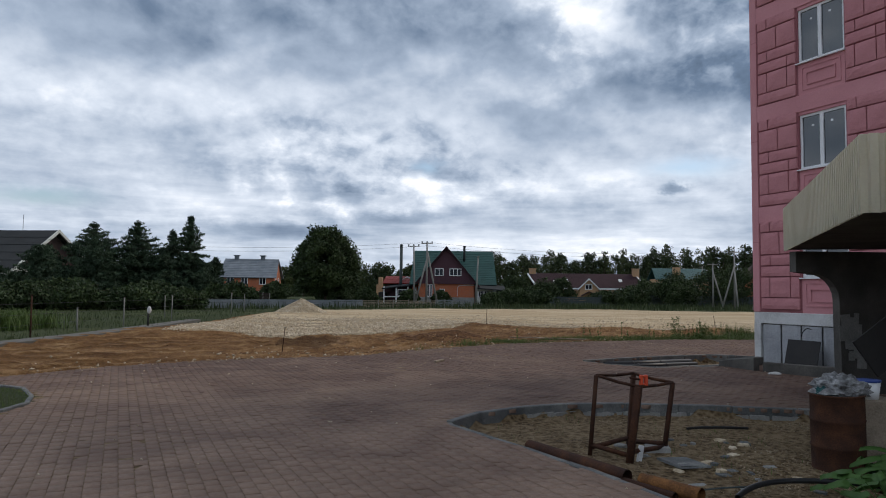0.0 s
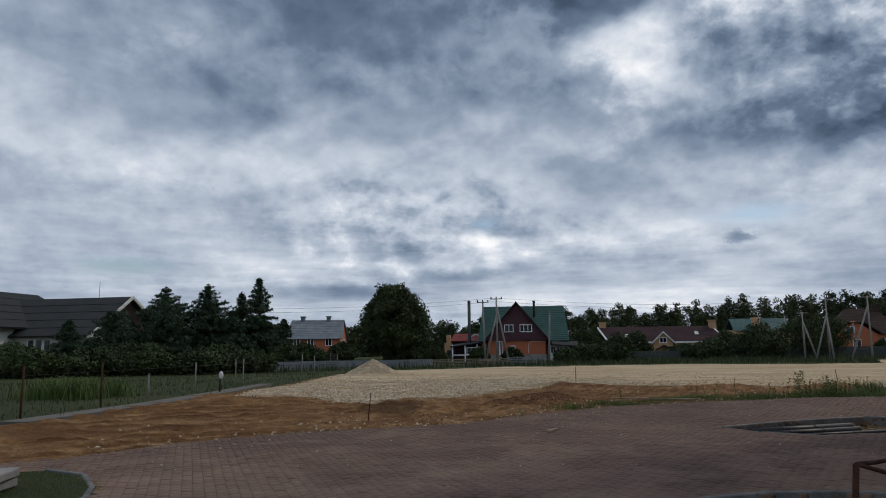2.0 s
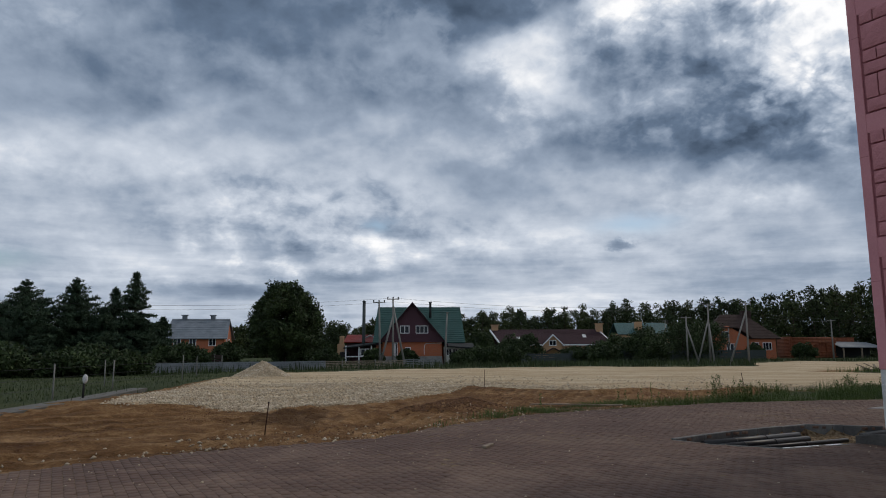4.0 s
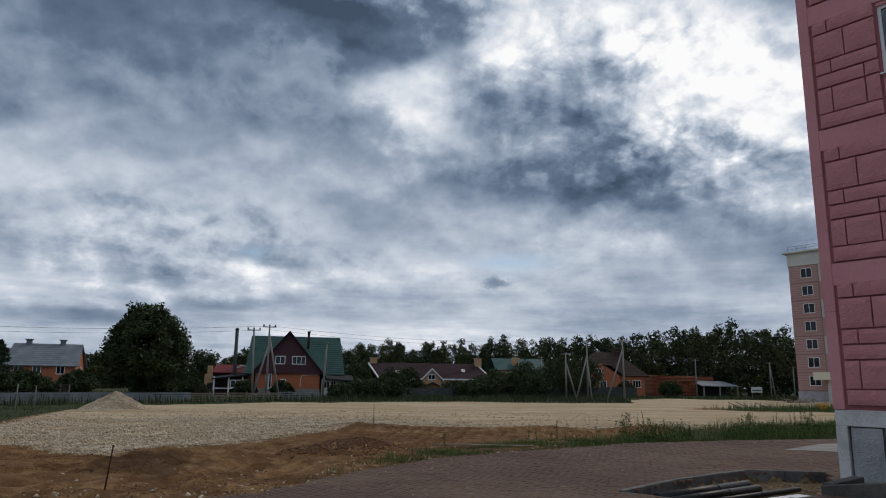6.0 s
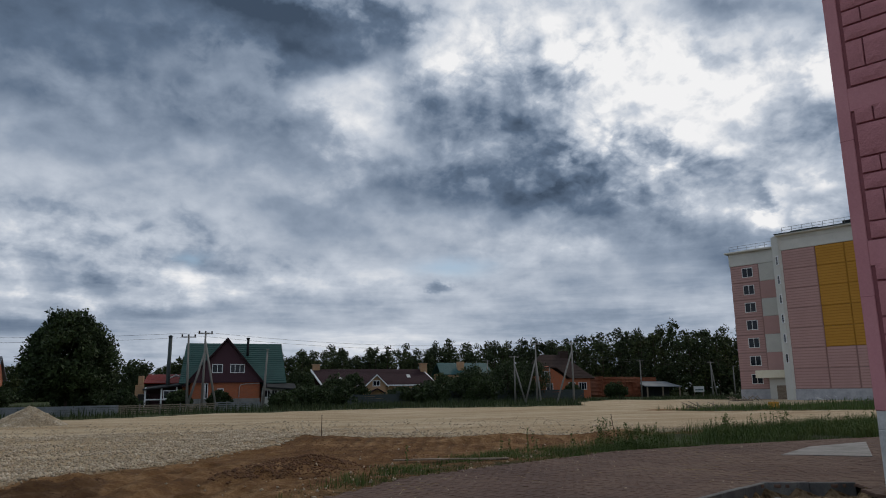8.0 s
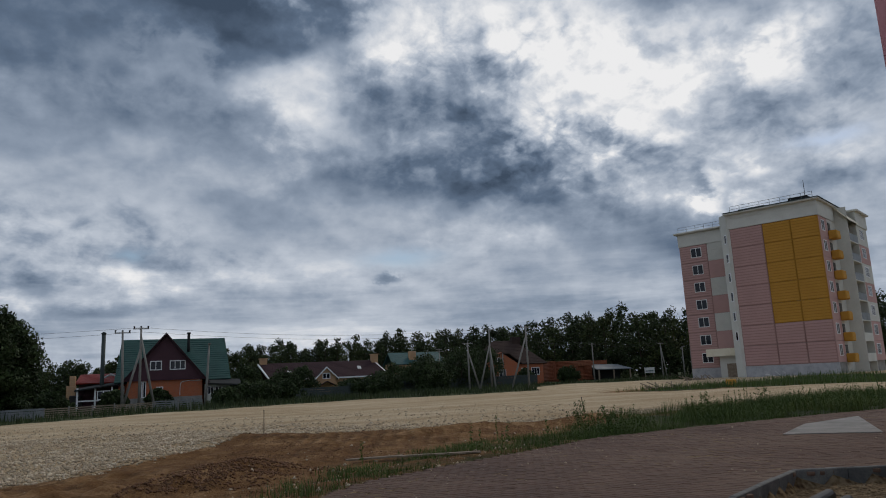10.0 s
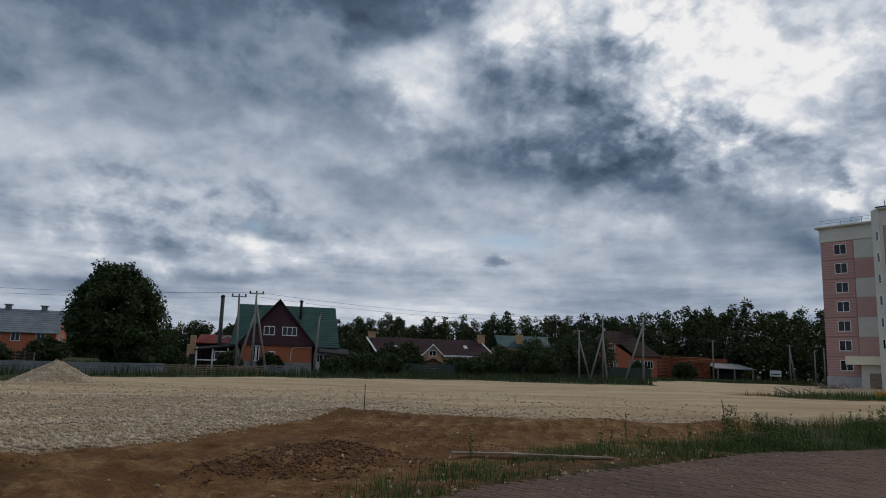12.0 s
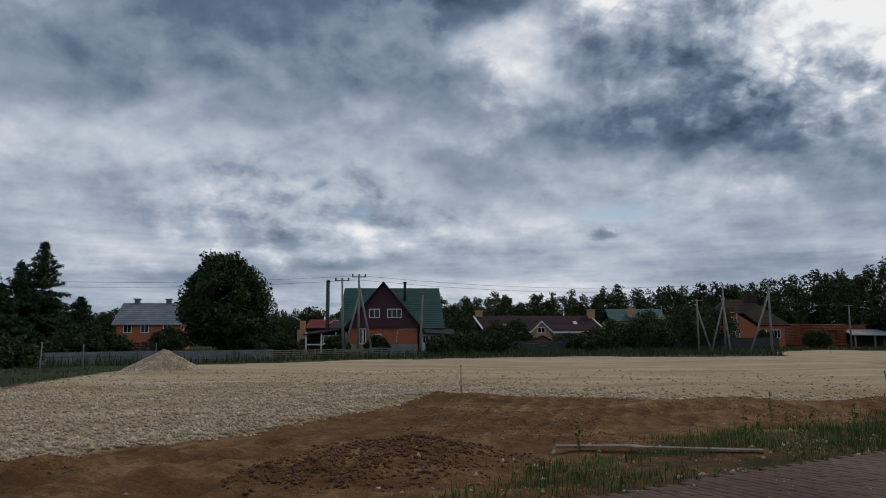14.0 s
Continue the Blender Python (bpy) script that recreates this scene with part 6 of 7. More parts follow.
# ---- vegetation ----
def leaf_cloud(centres, sizes, rng, per, leaf, flat=1.0, droop=0.0, slim=0.45):
    """Many small leaf quads round the given clump centres: arrays of verts and faces."""
    k = len(centres) * per
    c = np.repeat(centres, per, 0)
    s = np.repeat(sizes, per)
    d = rng.normal(size=(k, 3))
    d /= np.linalg.norm(d, axis=1, keepdims=True)
    p = c + d * (s * rng.uniform(0.25, 1.0, k) ** 0.6)[:, None] * np.array([1, 1, flat])
    a = rng.normal(size=(k, 3))
    a[:, 2] -= droop
    a /= np.linalg.norm(a, axis=1, keepdims=True)
    b = np.cross(a, rng.normal(size=(k, 3)))
    b /= np.linalg.norm(b, axis=1, keepdims=True) + 1e-9
    l = (leaf * rng.uniform(0.6, 1.4, k))[:, None]
    v = np.stack([p - a * l, p - b * l * slim, p + a * l, p + b * l * slim], 1).reshape(-1, 3)
    return v, np.arange(4 * k).reshape(-1, 4)


def branch_mesh(name, pieces, mat, parent):
    bm = bmesh.new()
    for a, b, r0, r1 in pieces:
        tube(bm, a, b, r0, r1, 7)
    return part(name, bm, mat, parent)


def broadleaf(x, y, h, w, seed, leaf=0.16, per=46, mat=LEAF, clumps=150, label="dense green broadleaf tree with rounded crown", name="tree", low=0.12):
    r = np.random.default_rng(seed)
    t = thing(name, label, name, pose(x, y, gz(x, y)))
    pieces = [((0, 0, -0.2), (0.1, 0, h * 0.35), 0.03 * h * 0.5, 0.02 * h * 0.5), ((0.1, 0, h * 0.35), (0, 0.1, h * 0.8), 0.02 * h * 0.5, 0.02)]
    for i in range(9):
        a = i * 2.4
        z = h * (0.2 + 0.05 * i)
        pieces.append(((0.05, 0, z), (math.cos(a) * w * 0.38, math.sin(a) * w * 0.38, z + h * 0.22), 0.045, 0.012))
    branch_mesh("trunk", pieces, BARK, t)
    u = r.normal(size=(clumps, 3))
    u /= np.linalg.norm(u, axis=1, keepdims=True)
    rad = r.uniform(0.35, 1.0, clumps) ** 0.5
    bump = 1 + 0.22 * np.sin(3 * np.arctan2(u[:, 1], u[:, 0]) + seed) * np.cos(2.3 * u[:, 2] + seed) + r.uniform(-0.1, 0.12, clumps)
    c = u * (rad * bump)[:, None] * np.array([w / 2, w / 2, h * (1 - low) / 2]) * 0.9
    c[:, :2] *= (1 - 0.42 * np.clip(c[:, 2:] / (h / 2), -0.3, 1))
    c[:, 2] += h * (low + (1 - low) / 2)
    v, f = leaf_cloud(c, np.full(clumps, w * 0.10) * r.uniform(0.7, 1.35, clumps), r, per, leaf, 0.85, 0.2)
    ob = new("crown", raw("crown", v, f, mat))
    ob.parent = t
    return t


def conifer(x, y, h, w, seed, label, pine=False):
    r = np.random.default_rng(seed)
    t = thing("conifer", label, "tree", pose(x, y, gz(x, y)))
    branch = [((0, 0, -0.2), (0, 0, h * 0.97), 0.02 * h + 0.02, 0.015)]
    cs, ss = [], []
    z = 0.015 * h
    while z < h * 0.97:
        u = z / h
        reach = w / 2 * ((1 - u) ** (0.85 if pine else 1.1)) * r.uniform(0.7, 1.25) + 0.06
        if pine and u < 0.2:
            reach *= 0.75
        k = max(4, int(6 + reach * 5))
        for i in range(k):
            a = r.uniform(0, 2 * math.pi)
            l = reach * r.uniform(0.5, 1.1)
            tip = np.array([math.cos(a) * l, math.sin(a) * l, z + (0.22 * l if pine else (-0.12 if u < 0.6 else 0.25) * l)])
            if l > 0.5:
                branch.append(((0, 0, z), tuple(tip), 0.022, 0.006))
            for s in np.linspace(0.2, 1.0, max(2, int(l / 0.36))):
                cs.append(np.array([0, 0, z]) * (1 - s) + tip * s)
                ss.append(0.20 + 0.16 * (1 - s))
        z += (0.030 if not pine else 0.042) * h * r.uniform(0.8, 1.2)
    cs.append(np.array([0, 0, h * 0.985]))
    ss.append(0.08)
    branch_mesh("trunk", branch[:80], BARK, t)
    v, f = leaf_cloud(np.array(cs), np.array(ss), r, 10, 0.25 if not pine else 0.27, 0.7, -0.15, 0.17)
    ob = new("crown", raw("crown", v, f, NEEDLE))
    ob.parent = t
    return t


broadleaf(-13.9, 80.5, 9.4, 8.0, 3, 0.15, 120, clumps=480, label="large dense dark green broadleaf tree behind a low fence", low=0.06)
SPRUCE = "dark green spruce with drooping boughs behind the path"
PINE = "bushy dark green pine beside the path"
for i, (x, y, h, w, pine) in enumerate(((-31.2, 84.0, 10.6, 9.6, 0), (-36.8, 82, 9.8, 9.4, 1), (-34.2, 86, 9.2, 7.6, 0), (-41.0, 80, 9.4, 10.0, 1), (-45.6, 79, 6.6, 8.0, 1), (-47.5, 72, 5.4, 6.6, 0),
                                        (-38.6, 76, 7.0, 8.5, 1), (-33.2, 81, 6.6, 8.0, 0), (-29.4, 88, 5.8, 6.0, 0), (-43.5, 74, 6.4, 9.0, 1))):
    conifer(x, y, h * 1.03, w * 1.18, 11 + i, PINE if pine else SPRUCE, bool(pine))
# the low row at y 57 to 69 is added for the dark shadow below the conifers
for i, (x, y, h, w) in enumerate(((-46, 62, 2.8, 7), (-23.5, 78, 2.8, 4.6), (-25.0, 76, 2.4, 4.2), (-52, 66, 3.0, 7), (-40, 68, 2.6, 6), (-37, 60, 2.3, 6.5), (-32.5, 62, 2.2, 6.0), (-28.5, 64, 2.0, 5.5), (-25, 66, 1.9, 5.0), (-35, 65, 2.8, 6.0), (-29.5, 69, 2.6, 6.0), (-40.5, 57, 2.2, 6.0))):
    broadleaf(x, y, h, w, 30 + i, 0.17, 44, clumps=150, label="dark green rounded garden bush", name="bush", low=0.02)
for i, (x, y, h, w) in enumerate(((9, 96, 2.4, 5.5), (12.5, 100, 2.8, 5.5), (6.2, 93.5, 1.8, 3.6), (-0.9, 96, 2.2, 2.6), (16, 118, 4.2, 6.0), (20.5, 128, 5.0, 5.0),
                                  (29, 112, 3.2, 7.0), (36, 112, 5.4, 8.0), (33, 118, 4.6, 6.5), (44, 118, 6.6, 9.0), (49, 121, 7.0, 8.5), (39, 120, 5.2, 7.0), (51, 128, 6.0, 6.0),
                                  (62, 130, 2.8, 4.0), (73, 133, 3.0, 4.5), (-5.2, 95.5, 2.2, 3.0), (-11.5, 98, 2.4, 3.6), (-15.5, 95, 2.8, 5.0), (-26, 104, 3.0, 5.0), (12, 132, 6.0, 5.5), (-16, 110, 5, 6), (25, 114, 2.6, 5))):
    broadleaf(x, y, h, w, 60 + i, 0.16, 62, clumps=130, label="dense dark green bush by the houses", name="bush", low=0.02)


def forest():
    """The wood behind the houses: trunks and crowns, too many to count."""
    r = np.random.default_rng(5)
    V, Fc, n0 = [], [], 0
    trunks = bmesh.new()
    rows = []
    for row in range(5):
        for k in range(70):
            u = (k + r.uniform(-0.4, 0.4) + 0.37 * row) / 70
            ang = radians(-24 + 82 * u)
            dist = np.interp(u, [0, 0.25, 0.45, 0.7, 1.0], [230, 235, 230, 185, 185]) + row * 8
            h = np.interp(u, [0, 0.18, 0.24, 0.3, 0.55, 0.62, 0.8, 1.0], [10, 10.5, 12, 15.0, 16.5, 16.5, 17.0, 18]) * r.uniform(0.80, 1.12) * (0.88 if row == 0 else 1.0)
            rows.append((dist * math.sin(ang), dist * math.cos(ang), h * 0.96, r.uniform(5.6, 9.0)))
    for i, (x, y, h, w) in enumerate(rows):
        deep = i >= 140
        tube(trunks, (x, y, -0.3), (x, y, h * 0.9), 0.2, 0.06, 5, caps=False)
        m = 44 if deep else 66
        zz = r.uniform(0.12, 1.0, m) if deep else np.concatenate([r.uniform(0.3, 1.0, m - 26), r.uniform(0.02, 0.45, 26)])
        sp = w / 2 * np.sqrt(np.clip(1 - np.clip(zz - 0.45, 0, 1) * 1.75, 0.03, 1)) * r.uniform(0.2, 1.0, m)
        aa = r.uniform(0, 2 * np.pi, m)
        c = np.stack([x + sp * np.cos(aa), y + sp * np.sin(aa), zz * h], 1)
        v, f = leaf_cloud(c, r.uniform(0.8, 1.5, m), r, 22, 0.37, 0.9, 0.2)
        V.append(v)
        Fc.append(f + n0)
        n0 += len(v)
    wood = tagged(new("forest", raw("forest", np.concatenate(V), np.concatenate(Fc), FOREST)), "dark green mixed wood behind the houses", "forest", kind="stuff")
    tr = part("trunks", trunks, BARK, wood)
    tagged(tr, kind="stuff")


forest()


def blades(px, py, h, w, mat, name, label, bend=0.35, seed=1, parent=None):
    """Grass blades, each a bent strip of three faces."""
    r = np.random.default_rng(seed)
    k = len(px)
    z = height(px, py)
    a = r.uniform(0, 2 * np.pi, k)
    side = np.stack([np.cos(a), np.sin(a), np.zeros(k)], 1)
    lean = np.stack([-np.sin(a), np.cos(a), np.zeros(k)], 1) * (r.uniform(-1, 1, k) * bend * h)[:, None]
    base = np.stack([px, py, z - 0.02], 1)
    up = np.array([0, 0, 1.0])
    pts = []
    for t, ww in ((0.0, 1.0), (0.45, 0.8), (0.8, 0.45), (1.0, 0.08)):
        c = base + up * (h * t)[:, None] + lean * t ** 2
        pts += [c - side * (w * ww / 2)[:, None], c + side * (w * ww / 2)[:, None]]
    v = np.stack(pts, 1).reshape(-1, 3)
    o = np.arange(k)[:, None] * 8
    f = np.concatenate([o + np.array([[0, 1, 3, 2]]), o + np.array([[2, 3, 5, 4]]), o + np.array([[4, 5, 7, 6]])], 0)
    return tagged(new(name, raw(name, v, f, mat)), label, "grass", kind="stuff")


def scatter(x0, x1, y0, y1, k, want, seed):
    r = np.random.default_rng(seed)
    px, py = r.uniform(x0, x1, k), r.uniform(y0, y1, k)
    keep = want(px, py) > r.uniform(0, 1, k)
    return px[keep], py[keep]


def strip_want(px, py):
    g = np.clip(regions(px, py)[1] * 2, 0, 1) * ~paved(px, py)
    clump = np.clip(0.55 + 0.9 * lattice(px, py, 0.9, 21) + 0.5 * lattice(px, py, 0.35, 22), 0, 1)
    return np.clip(g * 1.3 - 0.2, 0, 1) * clump


px, py = scatter(-2.5, 32, 20, 40, 230000, strip_want, 1)
hh = (0.12 + 0.17 * np.clip((px - 8) / 10, 0, 1)) * np.random.default_rng(2).uniform(0.5, 1.6, len(px)) * (1 + 0.5 * lattice(px, py, 1.3, 23))
blades(px, py, hh, np.full(len(px), 0.013), GRASS, "verge_grass", "uneven green grass between paving and soil", bend=0.8, seed=3)
# taller weeds with leaves
px, py = scatter(-0.5, 32, 21, 40, 4200, lambda a, b: strip_want(a, b) * np.clip(0.3 + 0.1 * a, 0, 1) * (lattice(a, b, 1.1, 25) > 0.1), 4)
k = len(px)
r = np.random.default_rng(6)
hh = r.uniform(0.3, 0.75, k)
zc = height(px, py)
cs = np.repeat(np.stack([px, py, zc], 1), 7, 0)
cs[:, 2] += np.tile(np.linspace(0.2, 1.0, 7), k) * np.repeat(hh, 7)
v, f = leaf_cloud(cs, np.full(len(cs), 0.05), r, 5, 0.032, 1.0, 0.0)
tagged(new("verge_weeds", raw("verge_weeds", v, f, GRASS)), "tall leafy weeds along the paving's edge", "weeds", kind="stuff")
blades(px, py, hh, np.full(k, 0.012), GRASS, "weed_stems", "thin upright weed stems along the paving", 0.08, 8)
# single tall weed clumps
for i, (x, y, h) in enumerate(((10.9, 30.4, 1.0), (12.3, 31.0, 0.8), (17.3, 32.4, 0.9), (21, 33.5, 0.9))):
    r = np.random.default_rng(90 + i)
    c = np.stack([x + r.normal(0, 0.13, 90), y + r.normal(0, 0.13, 90), gz(x, y) + h * r.uniform(0.0, 1, 90) ** 1.6], 1)
    v, f = leaf_cloud(c, np.full(90, 0.06), r, 12, 0.026, 1.6)
    tagged(new("weed", raw("weed", v, f, GRASS)), "tall bushy green weed at the paving's edge", "weed", group="tall weeds")

# far meadow band before the houses and island of grass by the far block
px, py = scatter(-30, 110, 66, 125, 52000, lambda a, b: regions(a, b)[1] * (0.35 + 0.65 * (lattice(a, b, 2.0, 31) > -0.2)) * np.clip(1.6 - (b - 78) / 40, 0.15, 1), 9)
hh = np.random.default_rng(3).uniform(0.25, 0.75, len(px)) * (1 + 0.5 * lattice(px, py, 2.5, 33))
blades(px, py, hh, np.full(len(px), 0.075), GRASS_DARK, "meadow_grass", "tall rough meadow grass before the fences", 0.4, 11)
px, py = scatter(28, 90, 38, 72, 36000, lambda a, b: regions(a, b)[1], 12)
blades(px, py, np.random.default_rng(4).uniform(0.2, 0.6, len(px)), np.full(len(px), 0.04), GRASS, "island_grass", "rough green grass on a mound", 0.4, 13)
px, py = scatter(-34, -13.5, 14, 66, 15000, lambda a, b: regions(a, b)[1] * (0.4 + 0.6 * (lattice(a, b, 1.6, 35) > 0)), 14)
hh = np.random.default_rng(5).uniform(0.05, 0.2, len(px)) * (1 + 0.9 * np.clip(lattice(px, py, 3, 36), 0, 1))
blades(px, py, hh, np.full(len(px), 0.03), GRASS_DARK, "garden_grass", "green grass along the footpath", 0.4, 15)
px, py = scatter(-9.5, -5.1, 8, 12.4, 9000, lambda a, b: inside(a, b, BED_LEFT) * 1.0, 16)
blades(px, py, np.random.default_rng(6).uniform(0.02, 0.07, len(px)), np.full(len(px), 0.008), GRASS, "lawn_grass", "short green grass in a kerbed lawn", 0.5, 17)
r = np.random.default_rng(44)
px, py = r.normal(-19.2, 0.9, 2600), r.normal(31.2, 0.8, 2600)
blades(px, py, r.uniform(0.4, 1.0, 2600), np.full(2600, 0.03), GRASS, "tall_grass", "clump of tall bright grass by the path", 0.9, 45)
px, py = scatter(2, 6, 5, 11, 700, lambda a, b: inside(a, b, BED_NEAR) * (lattice(a, b, 0.5, 41) > 0.25), 18)
blades(px, py, np.random.default_rng(7).uniform(0.03, 0.12, len(px)), np.full(len(px), 0.007), GRASS, "bed_grass", "thin grass tufts in the gravel bed", 0.7, 19)


def burdock(x, y, seed):
    r = random.Random(seed)
    p = thing("broadleaf_weed", "broad-leaved green weed beside the rusty drum", "weed", pose(x, y, bed_z(x, y)))
    for i in range(46):
        a, reach, h = r.uniform(0, 6.28), r.uniform(0.08, 0.6), r.uniform(0.06, 0.3)
        l, w = r.uniform(0.14, 0.30), r.uniform(0.09, 0.19)
        bm = bmesh.new()
        n = 5
        rows = []
        for j in range(n + 1):
            t = j / n
            ww = w * math.sin(math.pi * min(1, 0.12 + t * 0.88)) ** 0.8 * (1 - 0.3 * t) + 0.004
            drop = -0.35 * l * t * t
            rows.append([bm.verts.new((l * t, s * ww / 2, drop + (0.02 if s == 0 else 0.0) - 0.02 * abs(s) + r.uniform(-0.006, 0.006))) for s in (-1, 0, 1)])
        for A, B in zip(rows, rows[1:]):
            for s in (0, 1):
                fc = bm.faces.new((A[s], A[s + 1], B[s + 1], B[s]))
                fc.smooth = True
        m = pose(reach * math.cos(a), reach * math.sin(a), h, r.uniform(-20, 20), r.uniform(-25, 20), math.degrees(a) + r.uniform(-40, 40))
        bmesh.ops.transform(bm, matrix=m, verts=bm.verts[:])
        tube(bm, (0.2 * reach * math.cos(a), 0.2 * reach * math.sin(a), -0.02), (reach * math.cos(a), reach * math.sin(a), h), 0.006, 0.004, 5, caps=False)
        part("leaf", bm, BIGLEAF, p)


burdock(5.95, 6.7, 1)
burdock(6.45, 7.1, 2)
burdock(5.5, 6.15, 3)
burdock(6.8, 8.4, 4)


# ---- loose stones ----
OCT = np.array([[1, 0, 0], [-1, 0, 0], [0, 1, 0], [0, -1, 0], [0, 0, 1], [0, 0, -1]], float)
OCF = np.array([[0, 2, 4], [2, 1, 4], [1, 3, 4], [3, 0, 4], [2, 0, 5], [1, 2, 5], [3, 1, 5], [0, 3, 5]])


def stones(px, py, size, mat, name, label, category, seed, sink=0.25):
    r = np.random.default_rng(seed)
    k = len(px)
    v = OCT[None] * (1 + r.uniform(-0.35, 0.35, (k, 6, 1))) * size[:, None, None] * r.uniform(0.6, 1.2, (k, 1, 3)) + r.normal(0, 0.12, (k, 6, 3)) * size[:, None, None]
    a = r.uniform(0, 2 * np.pi, k)
    c, s = np.cos(a), np.sin(a)
    x = v[:, :, 0] * c[:, None] - v[:, :, 1] * s[:, None]
    y = v[:, :, 0] * s[:, None] + v[:, :, 1] * c[:, None]
    base = height(px, py)
    base = np.where(paved(px, py), 0.0, base)
    z = v[:, :, 2] * 0.75 + base[:, None] + size[:, None] * sink
    verts = np.stack([x + px[:, None], y + py[:, None], z], -1).reshape(-1, 3)
    faces = (np.arange(k)[:, None, None] * 6 + OCF[None]).reshape(-1, 3)
    return tagged(new(name, raw(name, verts, faces, mat)), label, category, kind="stuff")


def rim_want(a, b):
    yg = np.interp(a, STONE_X, STONE_Y)
    return regions(a, b)[0] * (0.02 + 0.98 * np.exp(-np.clip(b - yg, 0, None) / np.interp(a, [-4, 2, 8, 20], [6, 4, 1.2, 0.9])))


px, py = scatter(-13, 20, 25, 56, 110000, rim_want, 51)
stones(px, py, np.random.default_rng(52).uniform(0.02, 0.07, len(px)), STONE, "crushed_stone", "coarse pale crushed stone spread on soil", "gravel", 53)
px, py = scatter(-13, 4, 25, 46, 52000, lambda a, b: regions(a, b)[0] * np.clip(0.45 + 1.0 * lattice(a, b, 2.6, 50), 0.05, 1), 46)
stones(px, py, 0.018 + 0.045 * np.random.default_rng(47).uniform(0, 1, len(px)) ** 2, STONE, "crushed_stone", "loose pale limestone rubble on the levelled ground", "gravel", 48)
px, py = scatter(-14, -8, 53, 59, 14000, lambda a, b: (np.hypot((a + 11.2) / 2.0, (b - 56) / 2.45) < 1) * 1.0, 54)
stones(px, py, np.random.default_rng(55).uniform(0.03, 0.075, len(px)), STONE, "stone_pile", "conical pile of pale crushed stone", "gravel", 56)
px, py = scatter(-10, 12, 15, 36, 9000, lambda a, b: np.clip(1 - sum(regions(a, b)), 0, 1) * np.exp(-np.abs(b - np.interp(a, EDGE_X, EDGE_Y) - 0.7) / 1.6), 57)
stones(px, py, 0.012 + 0.05 * np.random.default_rng(58).uniform(0, 1, len(px)) ** 2, STONE, "scattered_stones", "pale pebbles scattered on brown soil", "gravel", 59)
px, py = scatter(-1, 4, 25.5, 29.5, 9000, lambda a, b: np.clip(blob(a, b, 1.2, 27.9, 1.1, 0.9) + 0.8 * blob(a, b, 0.2, 26.5, 1.2, 0.7), 0, 1), 60)
stones(px, py, np.random.default_rng(61).uniform(0.010, 0.045, len(px)), CLOD, "soil_clods", "dark crumbly clods of dug soil", "soil", 62)
px, py = scatter(-9, 14, 16, 39, 40000, lambda a, b: np.clip(1 - sum(regions(a, b)), 0, 1) * (lattice(a, b, 2.2, 63) > 0.0), 64)
stones(px, py, np.random.default_rng(65).uniform(0.006, 0.026, len(px)) ** 1.0, CLOD, "soil_crumbs", "small brown crumbs of soil", "soil", 66)
px, py = scatter(-8, 16, 4, 29, 2600, lambda a, b: paved(a, b) * np.clip(0.12 + np.exp(-(np.interp(a, EDGE_X, EDGE_Y) - b) / 2.0), 0, 1), 67)
stones(px, py, np.random.default_rng(68).uniform(0.008, 0.024, len(px)), STONE, "paving_grit", "pale grit and pebbles scattered on paving", "gravel", 69)
px, py = scatter(1, 9, 4, 11.3, 18000, lambda a, b: inside(a, b, BED_NEAR) * (0.35 + 0.65 * (lattice(a, b, 0.8, 70) > 0)), 71)
stones(px, py, np.random.default_rng(72).uniform(0.006, 0.02, len(px)), BED_STONE, "bed_gravel", "small mixed gravel in the kerbed bed", "gravel", 73)
px, py = scatter(4.8, 10.6, 17.2, 21.3, 6000, lambda a, b: inside(a, b, BED_FAR) * 0.7, 74)
stones(px, py, np.random.default_rng(75).uniform(0.008, 0.025, len(px)), BED_STONE, "bed_gravel", "grey gravel in the sunken bed", "gravel", 76)


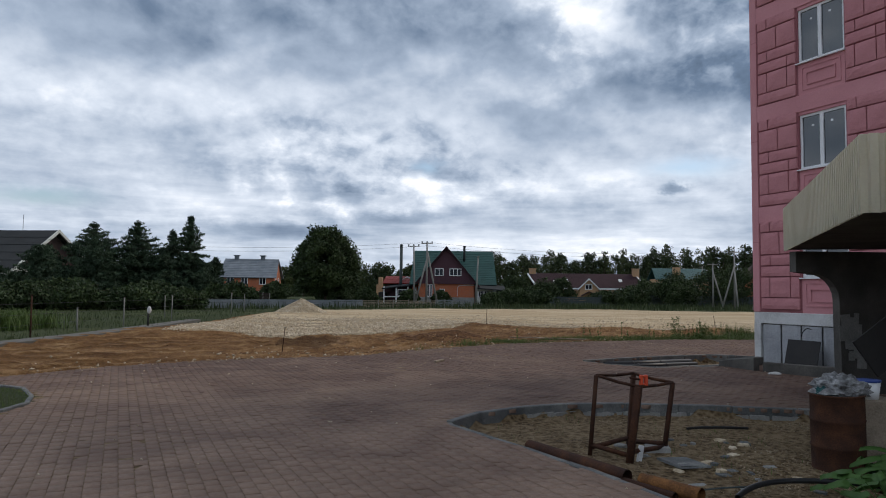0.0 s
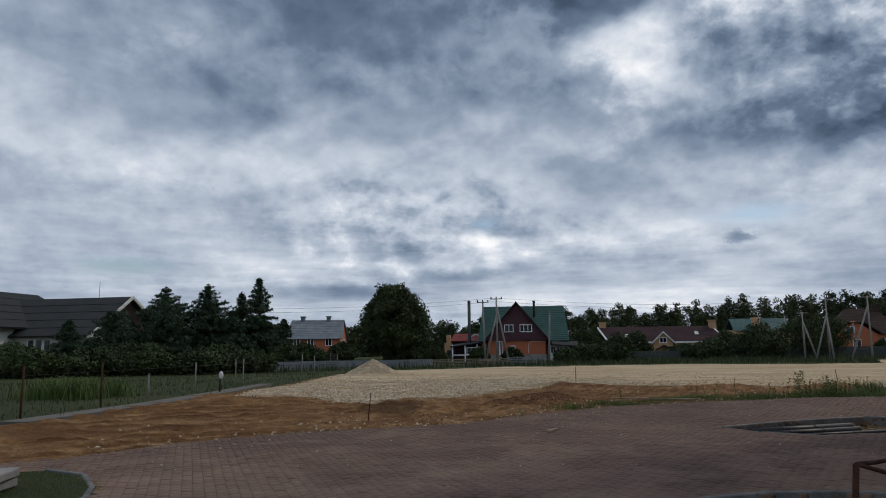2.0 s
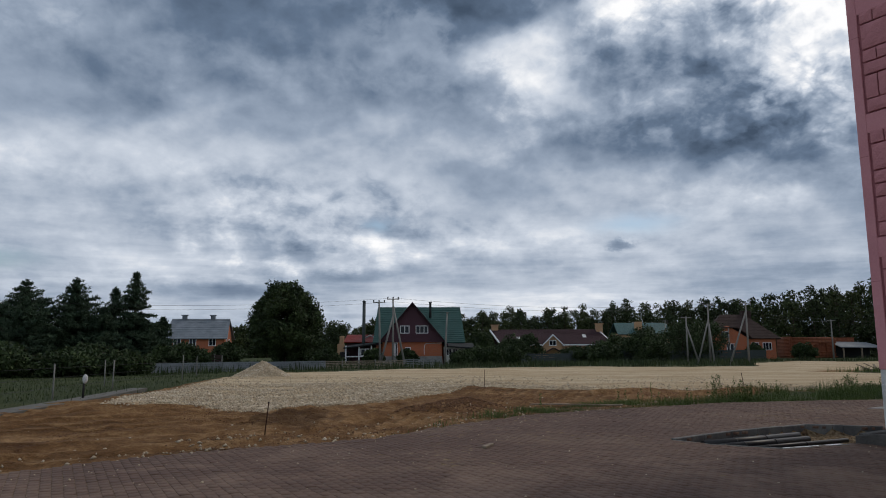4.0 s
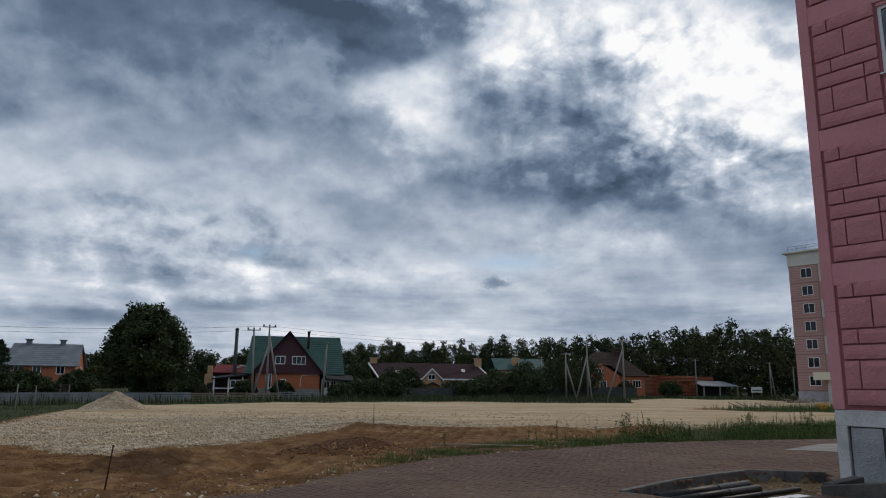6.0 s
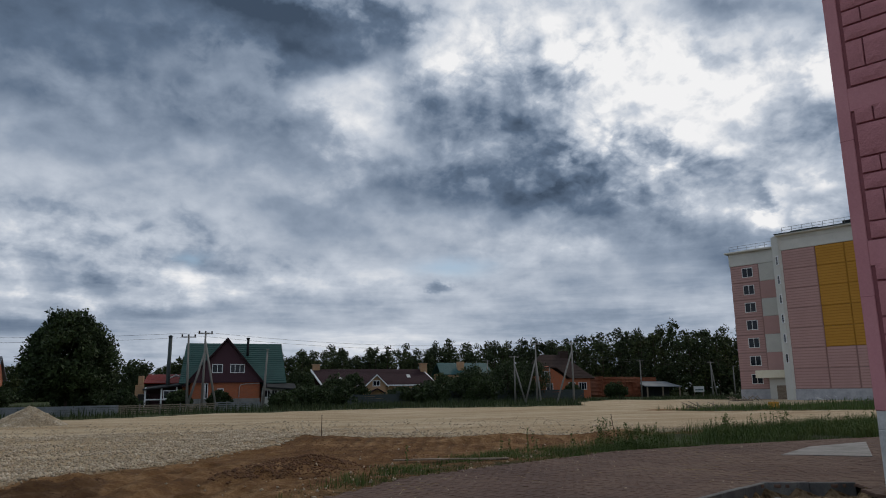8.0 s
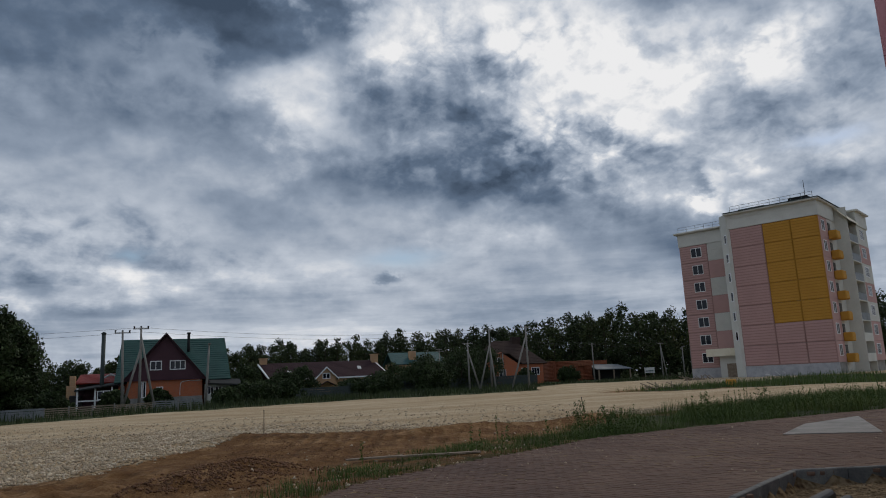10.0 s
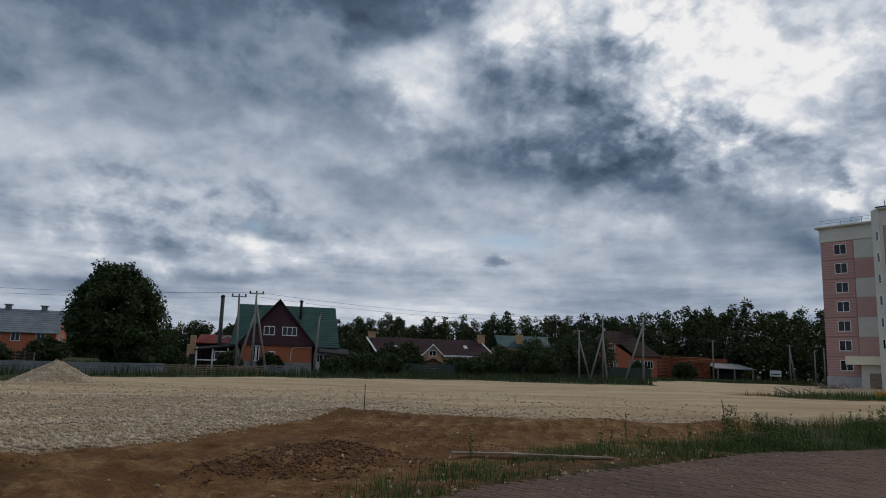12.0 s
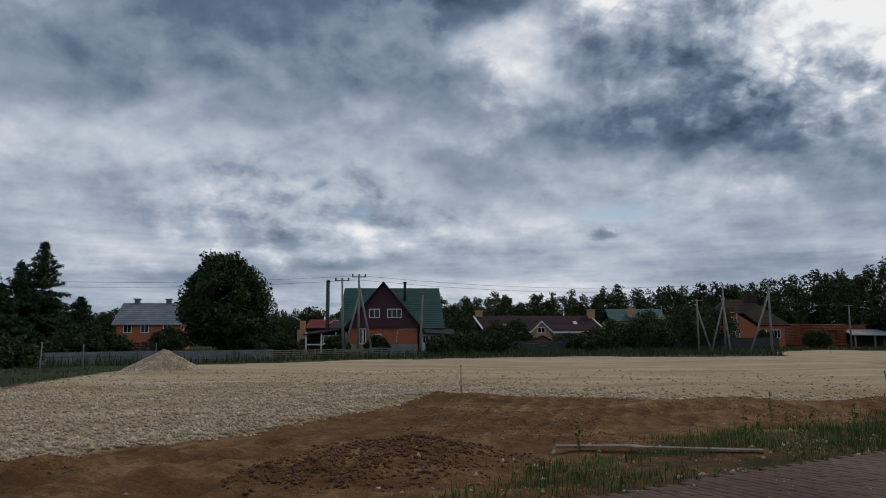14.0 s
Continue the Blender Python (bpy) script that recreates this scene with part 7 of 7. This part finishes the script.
# ---- paving ----
def paving():
    """Concrete pavers in running bond; the nearest are objects of their own, the rest one mesh."""
    PW, PL, J = 0.145, 0.215, 0.004
    ang = radians(26)
    c, s = math.cos(ang), math.sin(ang)
    iu, iv = np.meshgrid(np.arange(-260, 330), np.arange(-60, 190), indexing="ij")
    iu, iv = iu.ravel(), iv.ravel()
    u = iu * PW
    v = (iv + 0.5 * (iu % 2)) * PL
    x, y = u * c - v * s, u * s + v * c
    ok = (y > 1.0) & (x > -15.5) & (x < 24) & (y < 31)
    x, y = x[ok], y[ok]
    near_wall = ((x - 9.58) * -math.cos(radians(BA)) + (y - 19.04) * -math.sin(radians(BA))) > 0.05
    past = ((x - 9.58) * math.sin(radians(BA)) - (y - 19.04) * math.cos(radians(BA))) < -0.1
    ok = paved(x, y) & (near_wall | past)
    x, y = x[ok], y[ok]
    r = np.random.default_rng(80)
    k = len(x)
    ht = r.uniform(-0.004, 0.004, k) + 0.003 * lattice(x, y, 2.4, 81)
    hw, hl, bev = (PW - J) / 2, (PL - J) / 2, 0.004
    top = np.array([[-hw + bev, -hl + bev, 0], [hw - bev, -hl + bev, 0], [hw - bev, hl - bev, 0], [-hw + bev, hl - bev, 0]])
    mid = np.array([[-hw, -hl, -bev], [hw, -hl, -bev], [hw, hl, -bev], [-hw, hl, -bev]])
    low = mid + np.array([0, 0, -0.05])
    shape = np.concatenate([top, mid, low])
    faces = [[0, 1, 2, 3]] + [[4 + i, 4 + (i + 1) % 4, (i + 1) % 4, i] for i in range(4)] + [[8 + i, 8 + (i + 1) % 4, 4 + (i + 1) % 4, 4 + i] for i in range(4)]
    faces = np.array(faces)
    near = (x > -3.2) & (x < 1.3) & (y > 5.2) & (y < 7.3)
    near_ids = np.flatnonzero(near)[:300]
    mask = np.ones(k, bool)
    mask[near_ids] = False
    rot = np.array([[c, s, 0], [-s, c, 0], [0, 0, 1]])
    tilt = r.normal(0, 0.012, (k, 2))
    pts = shape[None] @ rot
    pts = pts + np.zeros((k, 1, 1))
    pts[:, :, 2] += ht[:, None] + pts[:, :, 0] * tilt[:, :1] + pts[:, :, 1] * tilt[:, 1:]
    pts[:, :, 0] += x[:, None]
    pts[:, :, 1] += y[:, None]
    far = pts[mask]
    fc = (np.arange(len(far))[:, None, None] * 12 + faces[None]).reshape(-1, 4)
    pave = tagged(new("pavement", raw("pavement", far.reshape(-1, 3), fc, PAVER)), "dusty reddish-brown concrete block paving", "pavement", kind="structure")
    one = raw("paver", shape @ rot, faces, PAVER_ONE)
    for i in near_ids:
        ob = new("paver", one)
        ob.parent = pave
        ob.matrix_basis = pose(x[i], y[i], ht[i], math.degrees(tilt[i, 1]), -math.degrees(tilt[i, 0]), 0)


paving()
